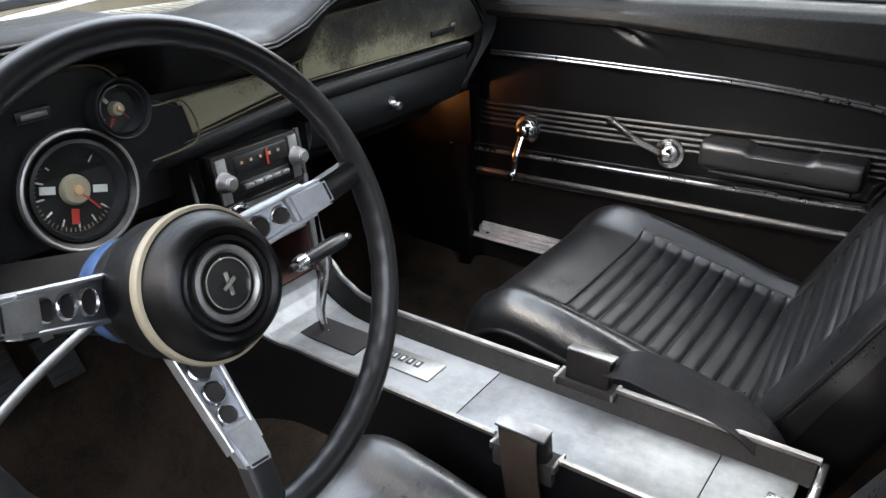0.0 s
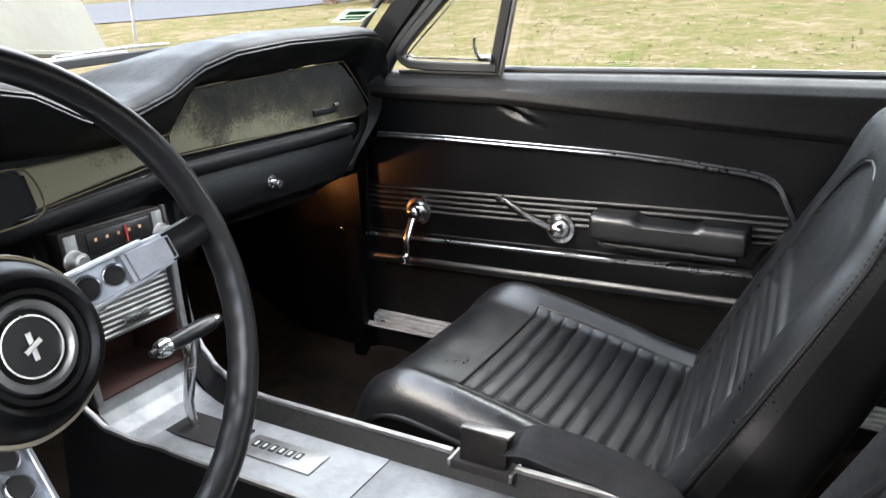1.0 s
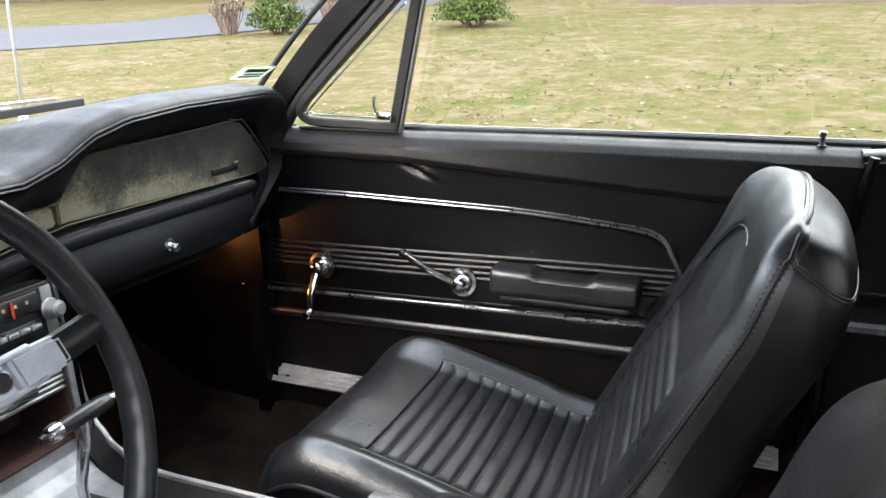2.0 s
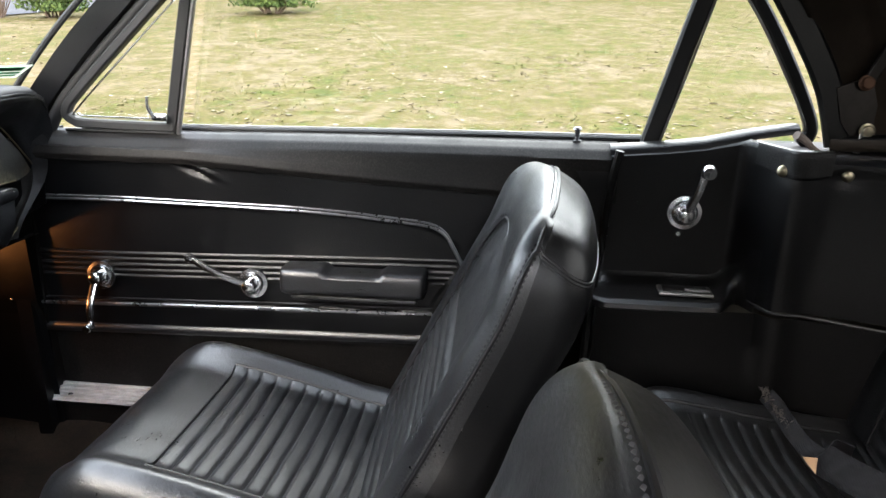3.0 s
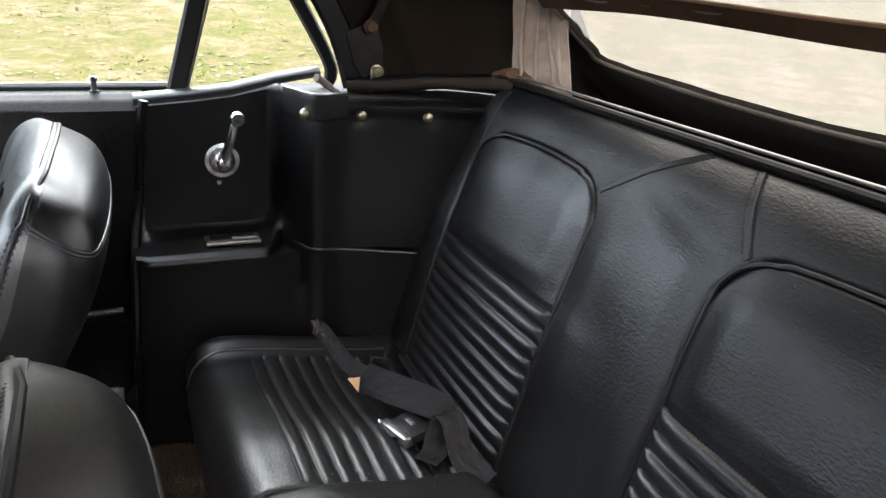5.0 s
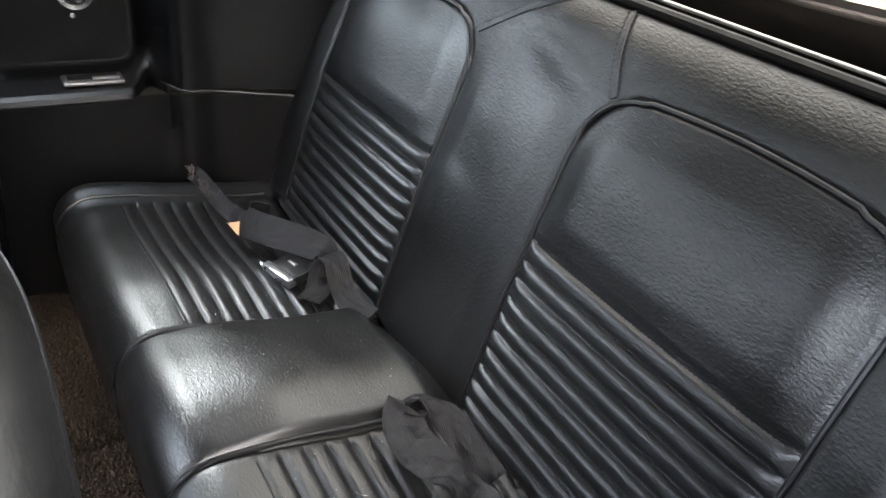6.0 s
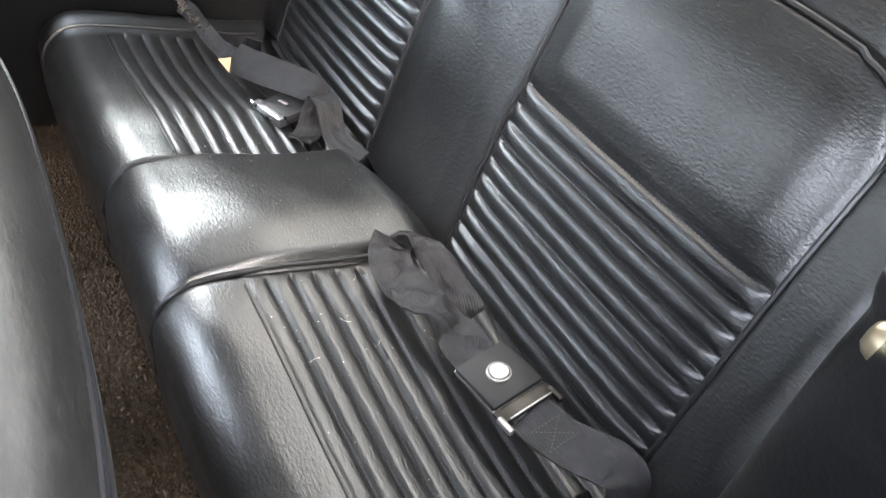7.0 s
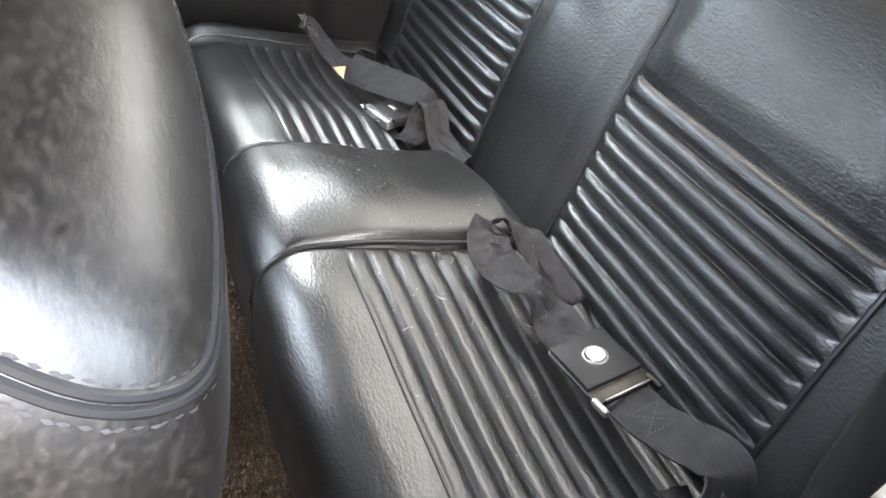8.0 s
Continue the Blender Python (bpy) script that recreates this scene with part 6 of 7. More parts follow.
        part("needle", box((0, 0, 0), (r * 0.62, r * 0.035, 0.0015), 0.0005, m @ Matrix.Rotation(radians(215), 4, "Z") @ Matrix.Translation((r * 0.36, 0, 0.012))), RED, g, "", False)
        cv = part("cover_glass", lathe([(0, 0.019), (r * 1.03, 0.019)], m, 32), GLASS, g)
        cv.visible_shadow = False
    gauge(-0.268, 0.824, 0.052, True)
    gauge(-0.485, 0.824, 0.052, True)
    gauge(-0.197, 0.902, 0.026, False)
    gauge(-0.376, 0.910, 0.026, False)
    sl = part("warning_lens", box((-0.370, -0.292, 0.918), (0.006, 0.040, 0.014), 0.002), BLACK, root)
    part("lens_bar", box((-0.3665, -0.292, 0.918), (0.002, 0.030, 0.006), 0.0005), STEEL, sl)
    settle(root)


build_dash()


def build_courtesy_lamp():
    root = thing("courtesy_lamp", (-0.60, 0.50, 0.712), "small amber courtesy lamp under the dashboard", "lamp")
    glow = material("amber_bulb", (1.0, 0.4, 0.12), 0.4)[0]
    b = glow.node_tree.nodes["Principled BSDF"]
    b.inputs["Emission Color"].default_value = (1.0, 0.36, 0.08, 1)
    b.inputs["Emission Strength"].default_value = 2.0
    part("bulb", lathe([(0, -0.016), (0.006, -0.012), (0.007, -0.006), (0.005, 0.0)], Matrix.Translation((-0.60, 0.50, 0.700)), 14), glow, root)
    part("holder", lathe([(0.005, 0.0), (0.009, 0.002), (0.009, 0.016), (0, 0.018)], Matrix.Translation((-0.60, 0.50, 0.700)), 14), STEEL, root)
    settle(root)
    lamp = new("courtesy_bulb", bulb_data)
    lamp.matrix_world = look((-0.60, 0.485, 0.665), (-0.40, 0.72, 0.60))


build_courtesy_lamp()


# ---- radio and centre stack ----
def stack_x(z):
    return -0.372 + (0.80 - z) * 0.10


def build_radio():
    root = thing("car_radio", (stack_x(0.76), 0.0, 0.735), "chrome-faced car radio with two knobs and push buttons", "car radio")
    lean = Matrix.Translation((stack_x(0.77), -0.004, 0.770)) @ Matrix.Rotation(radians(-5.7), 4, "Y")
    part("face", box((0, 0, 0), (0.03, 0.150, 0.068), 0.004, lean), VINYL_RAIL, root, "dark radio face")
    part("face_rim", box((-0.004, 0, 0), (0.03, 0.156, 0.074), 0.004, lean), DARK_STEEL, root, "dull metal rim")
    part("dial", box((0.014, 0.004, 0.016), (0.006, 0.098, 0.026), 0.002, lean), BLACK, root, "black tuning dial")
    part("dial_pointer", box((0.0185, 0.012, 0.016), (0.0015, 0.003, 0.022), 0.0, lean), RED, root, "", False)
    for k in range(5):
        part("dial_mark", box((0.0182, -0.034 + 0.017 * k, 0.019), (0.001, 0.004, 0.004), 0.0, lean), TAN, root, "", False)
    for y in (-0.0665, 0.0665):
        part("side_plate", box((0.0125, y, 0.0), (0.006, 0.017, 0.064), 0.0012, lean), ALU, root, "satin metal side plate")
    part("button_slot", box((0.014, 0.004, -0.016), (0.006, 0.094, 0.018), 0.002, lean), BLACK, root)
    for k in range(5):
        part("push_button", box((0.018, -0.030 + 0.017 * k, -0.015), (0.010, 0.0158, 0.0075), 0.002, lean), STEEL, root)
    for y in (-0.0675, 0.0675):
        m = lean @ Matrix.Translation((0.014, y, 0.0)) @ Matrix.Rotation(radians(90), 4, "Y")
        kn = part("knob", lathe([(0, 0.019), (0.0095, 0.019), (0.0115, 0.0165), (0.0125, 0.005), (0.0145, 0.003), (0.0145, 0)], m, 32), STEEL, root, "dull grey knob")
        part("knob_cap", lathe([(0, 0.0212), (0.007, 0.0208), (0.0085, 0.0188)], m, 24), STEEL, kn)
    settle(root)


build_radio()


def build_console():
    root = thing("centre_console", (0.0, 0.0, 0.40), "brushed aluminium centre console with chrome edges", "console")
    ztop = 0.526

    # plates on top
    def run(u, v):
        """The shift plate sweeps up into the stack at its front end."""
        pts_x, pts_z = (-0.352, -0.349, -0.340, -0.322, -0.295, -0.26, 0.008), (0.580, 0.562, 0.548, 0.536, 0.529, 0.526, 0.526)
        s = u * 6
        i = min(int(s), 5)
        x = pts_x[i] + (pts_x[i + 1] - pts_x[i]) * (s - i)
        z = pts_z[i] + (pts_z[i + 1] - pts_z[i]) * (s - i)
        w = 0.056 + 0.020 * smooth01(-0.22, -0.35, x)
        return (x, w * (2 * v - 1), z)
    part("shift_plate", surf(run, 61, 8), PLATE, root, "brushed aluminium shift plate")
    part("slot", box((-0.252, 0.004, ztop + 0.0015), (0.130, 0.056, 0.003), 0.001), DARK, root, "dark shifter slot")
    part("slot_rim", box((-0.305, 0.004, ztop + 0.0025), (0.012, 0.058, 0.003), 0.0012), ALU, root)
    ip = part("indicator_plate", box((-0.118, 0.004, ztop + 0.001), (0.115, 0.044, 0.004), 0.001), ALU, root, "gear indicator plate")
    for k in range(6):
        part("letter_tile", box((-0.162 + 0.0135 * k, 0.007, ztop + 0.0033), (0.0095, 0.015, 0.001), 0.0003), BLACK, ip)
        part("letter_bar", box((-0.162 + 0.0135 * k, 0.007, ztop + 0.0040), (0.0032, 0.008, 0.0008), 0.0), WHITE, ip, "", False)
    part("middle_plate", box((0.1587, 0, ztop - 0.002), (0.2986, 0.112, 0.004), 0.001), PLATE, root, "worn aluminium plate")
    part("rear_lid", box((0.3512, 0, ztop - 0.002), (0.0838, 0.112, 0.005), 0.001), PLATE, root, "aluminium bin lid")
    part("lid_catch", box((0.378, 0.0, ztop + 0.004), (0.018, 0.034, 0.008), 0.002), CHROME, root)

    # trims and walls, one per side
    for sg in (-1, 1):
        def zt(x):
            return lerp(x, (-0.37, -0.36, -0.345, -0.315, -0.27, -0.20, 0.42), (0.70, 0.63, 0.592, 0.566, 0.553, 0.548, 0.546))

        def yt(x):
            return sg * (0.079 + 0.022 * smooth01(-0.22, -0.36, x))
        front = [(-0.386, sg * 0.098, 0.80), (-0.378, sg * 0.100, 0.74)]
        line = front + [(x, yt(x), zt(x)) for x in (-0.37, -0.36, -0.345, -0.33, -0.315, -0.295, -0.27, -0.24, -0.20, -0.1, 0.0, 0.085)]
        part("edge_trim", sweep(curve_pts(line, 60), bar(0.007, 0.009, 0.002)), ALU, root, "dull chrome edge moulding")
        part("edge_trim", sweep([(x, yt(x), zt(x)) for x in (0.168, 0.3, 0.408)], bar(0.007, 0.009, 0.002)), ALU, root, "dull chrome edge moulding")

        def inner(u, v):
            x = -0.345 + 0.75 * u
            a, b = Vector((x, yt(x) - sg * 0.003, zt(x) - 0.004)), Vector((x, sg * (0.056 + 0.020 * smooth01(-0.22, -0.35, x)), max(ztop - 0.002, zt(x) - 0.03)))
            return a.lerp(b, v)
        part("inner_wall", surf(inner, 60, 4), VINYL_RAIL, root)

        def outer(u, v):
            x = -0.372 + 0.782 * u
            z0 = zt(x) - 0.003
            return (x - 0.02 * v * (1 - u), yt(x) + sg * (0.003 + 0.010 * math.sin(math.pi * v * 0.6)), z0 + (0.335 - z0) * v)
        part("side_panel", surf(outer, 50, 12), VINYL_TRIM, root, "black grained side panel")

        def stack_side(u, v):
            z = 0.56 + 0.25 * u
            return (stack_x(z) + 0.006 - 0.10 * v, sg * (0.090 + 0.012 * u + 0.008 * v), z)
        part("stack_cheek", surf(stack_side, 12, 4), VINYL_TRIM, root)
        # pocket for a belt buckle
        part("buckle_pocket", box((0.127, sg * 0.079, 0.530), (0.078, 0.026, 0.030), 0.002), DARK, root)
        for x in (0.087, 0.167):
            part("pocket_lip", box((x, sg * 0.078, 0.541), (0.005, 0.030, 0.010), 0.0015), STEEL, root)
    part("end_trim", box((0.412, 0, 0.535), (0.010, 0.166, 0.020), 0.003), CHROME, root, "chrome end moulding")
    part("end_panel", box((0.408, 0, 0.435), (0.008, 0.16, 0.19), 0.003), VINYL_TRIM, root)

    # stack: tambour door above an open bin
    fr = lambda y, z, o=0.0: (stack_x(z) + o, y, z)
    bin_ = part("bin", prism([fr(-0.068, 0.582, -0.10), fr(0.068, 0.582, -0.10), fr(0.070, 0.66, -0.10), fr(-0.070, 0.66, -0.10)], (-0.004, 0, 0)), SHADOW_RED, root, "open red-brown storage bin", False)
    part("bin_floor", prism([fr(-0.070, 0.582, -0.10), fr(0.070, 0.582, -0.10), fr(0.070, 0.582, 0.0), fr(-0.070, 0.582, 0.0)], (0, 0, -0.003)), SHADOW_RED, bin_, "", False)
    for sg in (-1, 1):
        part("bin_side", prism([fr(sg * 0.070, 0.582, -0.10), fr(sg * 0.070, 0.582, 0.0), fr(sg * 0.072, 0.665, 0.0), fr(sg * 0.072, 0.665, -0.10)], (0, sg * 0.003, 0)), SHADOW_RED, bin_, "", False)
        part("stack_frame", sweep([fr(sg * 0.077, 0.578, 0.002), fr(sg * 0.079, 0.66, 0.002), fr(sg * 0.082, 0.735, 0.002)], bar(0.010, 0.016, 0.002), up=(1, 0, 0)), ALU, root, "aluminium stack frame")
    tam = part("tambour_door", prism([fr(-0.072, 0.652, -0.006), fr(0.072, 0.652, -0.006), fr(0.075, 0.730, -0.006), fr(-0.075, 0.730, -0.006)], (0.004, 0, 0)), ALU, root, "ribbed aluminium tambour door", False)
    for k in range(10):
        z = 0.657 + 0.0074 * k
        part("slat", sweep([fr(-0.071, z, 0.0), fr(0.071, z, 0.0)], bar(0.005, 0.0052, 0.0015), up=(1, 0, 0)), ALU, tam)
    part("door_pull", box((stack_x(0.672) + 0.006, 0.004, 0.672), (0.010, 0.040, 0.011), 0.002), CHROME, tam, "chrome finger pull")
    part("pull_slot", box((stack_x(0.672) + 0.0115, 0.010, 0.672), (0.002, 0.022, 0.005), 0.0005), DARK, tam)
    # lighter row
    part("lighter_plate", box((stack_x(0.738) + 0.004, 0, 0.738), (0.012, 0.160, 0.018), 0.003), CHROME, root, "chrome strip with a lighter socket")
    m = frame_to((1, 0, 0.1), (stack_x(0.715) + 0.004, -0.052, 0.714))
    lt = part("lighter", lathe([(0.020, 0.0), (0.020, 0.006), (0.017, 0.009), (0.014, 0.007), (0.013, 0.0), (0, 0.0)], m, 28), CHROME, root, "lighter socket ring")
    part("lighter_cap", lathe([(0, 0.003), (0.0125, 0.003)], m, 24), DARK, lt)
    settle(root)


build_console()


def build_shifter():
    root = thing("gear_shifter", (-0.27, 0.004, 0.527), "chrome gear shifter with a black T-handle", "gear shifter")
    part("stalk", sweep(curve_pts([(-0.268, 0.004, 0.525), (-0.272, 0.002, 0.56), (-0.262, 0.0, 0.60), (-0.252, -0.001, 0.640), (-0.249, -0.002, 0.668)], 20), ring(0.0075, 10, 0.0055), up=(0, 1, 0), scale=lambda s: 1.0 + 0.25 * s), CHROME, root)
    part("handle", lathe([(0, -0.048), (0.006, -0.047), (0.0085, -0.042), (0.0095, -0.03), (0.0115, 0.0), (0.0115, 0.025), (0.010, 0.04), (0.006, 0.047), (0, 0.048)], frame_to((0.03, 1, 0.05), (-0.2485, -0.003, 0.669)), 24), BLACK, root, "black T-handle")
    part("handle_cap", lathe([(0.0112, -0.0345), (0.0118, -0.040), (0.010, -0.050), (0.006, -0.053), (0, -0.053)], frame_to((0.03, 1, 0.05), (-0.2485, -0.003, 0.669)), 24), CHROME, root)
    part("release_button", lathe([(0, -0.062), (0.0045, -0.061), (0.0055, -0.056), (0.0055, -0.05)], frame_to((0.03, 1, 0.05), (-0.2485, -0.003, 0.669)), 16), BLACK, root)
    part("end_cap", lathe([(0.0095, 0.041), (0.0075, 0.050), (0.003, 0.056), (0, 0.057)], frame_to((0.03, 1, 0.05), (-0.2485, -0.003, 0.669)), 20), CHROME, root)
    part("collar", lathe([(0.0, 0.012), (0.012, 0.012), (0.013, 0.0), (0.011, -0.014), (0, -0.014)], Matrix.Translation((-0.2505, -0.002, 0.655)), 18), CHROME, root)
    settle(root)


build_shifter()


# ---- steering wheel ----
def build_wheel():
    c = Vector((0.003, -0.372, 0.855))
    tilt = radians(18.6)
    n = Vector((math.cos(tilt), 0, math.sin(tilt)))
    upw = Vector((-math.sin(tilt), 0, math.cos(tilt)))
    side = Vector((0, 1, 0))
    R = 0.196
    m = frame_to(n, c, upw)
    root = thing("steering_wheel", tuple(c - n * 0.03), "black-rimmed steering wheel with chrome drilled spokes", "steering wheel")
    at = lambda a, r, s=0.0: c + (side * math.cos(a) + upw * math.sin(a)) * r + n * s

    def rim(u, v):
        a, b = 2 * math.pi * u, 2 * math.pi * v
        lump = 0.00035 * math.sin(a * 46) * max(0.0, -math.cos(b)) * (1.0 if math.sin(a) < 0.75 else 0.3)
        rr = 0.0128 + lump
        return at(a, R + 0.92 * rr * math.cos(b), rr * 1.12 * math.sin(b))
    part("rim", surf(rim, 280, 16, True, True), BLACK, root, "thin black plastic rim with finger grips")

    # pad
    pad = part("horn_pad", lathe([(0.058, -0.052), (0.060, -0.02), (0.0605, 0.0), (0.058, 0.008), (0.052, 0.024), (0.048, 0.031), (0.043, 0.033), (0.040, 0.0315), (0.0385, 0.029), (0.0365, 0.0305), (0.033, 0.0300), (0.0310, 0.026), (0, 0.026)], m, 56), VINYL_SOFT, root, "padded black horn button")
    part("cream_ring", lathe([(0.0606, -0.004), (0.0625, -0.002), (0.0630, 0.003), (0.0618, 0.007), (0.059, 0.008)], m, 56), CREAM_RING, pad, "cream plastic ring")
    part("emblem_ring", lathe([(0.0300, 0.0262), (0.0294, 0.030), (0.0262, 0.0308), (0.0240, 0.029), (0.0235, 0.0262)], m, 44), ALU, pad, "tarnished grey ring")
    part("emblem_bezel", lathe([(0.0208, 0.0262), (0.0203, 0.0290), (0.0190, 0.0290), (0.0185, 0.0262)], m, 40), CHROME, pad)
    part("emblem_face", lathe([(0, 0.0275), (0.0185, 0.0270)], m, 32), BLACK, pad)
    part("emblem_bar", box((0, 0, 0), (0.019, 0.0040, 0.0015), 0.0005, m @ Matrix.Translation((0, 0, 0.0285))), CHROME, pad, "", False)
    part("emblem_bar", box((0, 0, 0), (0.0040, 0.014, 0.0015), 0.0005, m @ Matrix.Rotation(radians(25), 4, "Z") @ Matrix.Translation((0, 0, 0.029))), CHROME, pad, "", False)

    # spokes
    for deg in (11, 165, 264.5):
        a = radians(deg)
        d = (side * math.cos(a) + upw * math.sin(a)).normalized()
        w = n.cross(d).normalized()
        P = lambda r, x, s: c + d * r + w * x + n * s
        sp = part("spoke", prism([P(0.046, -0.017, -0.066), P(0.138, -0.013, -0.018), P(0.138, 0.013, -0.018), P(0.046, 0.017, -0.066)], n * 0.004, 0.0008), BRUSHED, root, "chrome spoke", False)
        for x in (-1, 1):
            part("flange", sweep([P(0.046, x * 0.0175, -0.062), P(0.138, x * 0.0135, -0.014)], bar(0.004, 0.014, 0.001), up=tuple(n)), BRUSHED, sp)
        for r, hr in ((0.072, 0.0105), (0.093, 0.0095), (0.112, 0.0085)):
            hm = frame_to(n - d * 0.52, P(r, 0, -0.0615 + (r - 0.046) * 0.5217), d)
            hole = part("drilled_hole", lathe([(0, 0.0008), (hr * 0.86, 0.0008), (hr * 0.9, 0.0012)], hm, 24), DARK, sp, "dark drilled hole")
            part("hole_rim", lathe([(hr * 0.88, 0.001), (hr * 0.95, 0.003), (hr * 1.1, 0.002), (hr * 1.15, 0.0)], hm, 24), CHROME, sp)
        part("spoke_block", prism([P(0.118, -0.015, -0.014), P(0.154, -0.0125, 0.004), P(0.154, 0.0125, 0.004), P(0.118, 0.015, -0.014)], -n * 0.018, 0.003), BRUSHED, root, "chrome block at the spoke's end")
        part("spoke_sleeve", sweep([P(0.150, 0, -0.007), P(0.176, 0, -0.002), P(0.194, 0, 0.0)], [(-0.012, -0.008), (0.012, -0.008), (0.012, 0.006), (0.008, 0.009), (-0.008, 0.009), (-0.012, 0.006)], up=tuple(n)), BLACK, root, "black sleeve over the spoke")
    settle(root)

    col = thing("steering_column", tuple(c - n * 0.3), "black steering column with a blue painted collar", "steering column")
    part("tube", lathe([(0.044, -0.05), (0.043, -0.10), (0.040, -0.14), (0.038, -0.42), (0.036, -0.60)], m, 40), VINYL_RAIL, col)
    part("collar", lathe([(0.0455, -0.098), (0.0465, -0.104), (0.0465, -0.118), (0.0445, -0.124)], m, 40), BLUE, col, "blue painted collar")
    part("shroud", lathe([(0.050, -0.052), (0.053, -0.060), (0.050, -0.085), (0.045, -0.098)], m, 40), BLACK, col)
    t0 = c - n * 0.085
    part("signal_lever", tube(curve_pts([t0 + Vector((0.0, -0.04, 0.0)), t0 + Vector((0.015, -0.12, -0.02)), t0 + Vector((0.04, -0.20, -0.045))], 12), 0.0042, 10), ALU, col, "slim metal turn-signal lever")
    part("key_ring", tube([Vector((-0.06, -0.345, 0.765)) + 0.008 * Vector((0.3 * math.cos(a), 0.8 * math.cos(a), math.sin(a))) for a in np.linspace(0, 2 * math.pi, 16, endpoint=False)], 0.0018, 6, True), BRASS, col)
    settle(col)


build_wheel()


def build_pedals():
    for y, w, x, z, lab in ((-0.335, 0.085, -0.62, 0.50, "worn black rubber brake pedal"), (-0.19, 0.060, -0.72, 0.42, "narrow black rubber accelerator pedal")):
        p = thing("pedal", (x, y, z - 0.06), lab, "pedal", "pedals")
        mm = Matrix.Translation((x, y, z)) @ Matrix.Rotation(radians(-35), 4, "Y")
        part("pad", box((0, 0, 0), (0.014, w, 0.085), 0.005, mm), RUBBER, p)
        for k in range(5):
            part("pad_rib", box((0.009, 0, -0.03 + 0.015 * k), (0.005, w * 0.86, 0.006), 0.001, mm), RUBBER, p)
        part("arm", sweep(curve_pts([(x - 0.01, y, z + 0.01), (x - 0.05, y, z + 0.14), (x - 0.12, y, z + 0.26)], 10), bar(0.02, 0.008, 0.002)), STEEL, p)
        settle(p)


build_pedals()


# ---- belts ----
def ribbon(path, ups, width=0.049, thick=0.0016, n=48, wave=0.0, crumple=0.0, seed=0.0):
    """A strap through the points; ups gives the way that its face looks at each. Woven bands run along it."""
    P = curve_pts(path, n)
    U = curve_pts(ups, n)
    bm = bmesh.new()
    rows = []
    run = 0.0
    for k, p in enumerate(P):
        t = (P[min(k + 1, n)] - P[max(k - 1, 0)]).normalized()
        s = t.cross(U[k]).normalized()
        u = s.cross(t).normalized()
        run += (p - P[max(k - 1, 0)]).length
        row = []
        for side in (1, -1):
            for j in range(19):
                q = (j / 9 - 1) * side
                bow = wave * (1 - q * q) * math.sin(k * 0.45)
                fold = 0.5 - abs(noise.noise((run * 34 + q * 0.9, q * 0.8 - run * 12, seed)))
                bow += crumple * (fold * 1.6 - 0.5)
                band = 0.0003 * (1 if abs(q) % 0.5 < 0.25 else 0)
                row.append(bm.verts.new(p + s * (q * width / 2) + u * (side * (thick / 2 + band) + bow)))
        rows.append(row)
    m = len(rows[0])
    for a, b in zip(rows, rows[1:]):
        for j in range(m):
            bm.faces.new((a[j], a[(j + 1) % m], b[(j + 1) % m], b[j]))
    bm.faces.new(rows[0][::-1])
    bm.faces.new(rows[-1])
    return bm


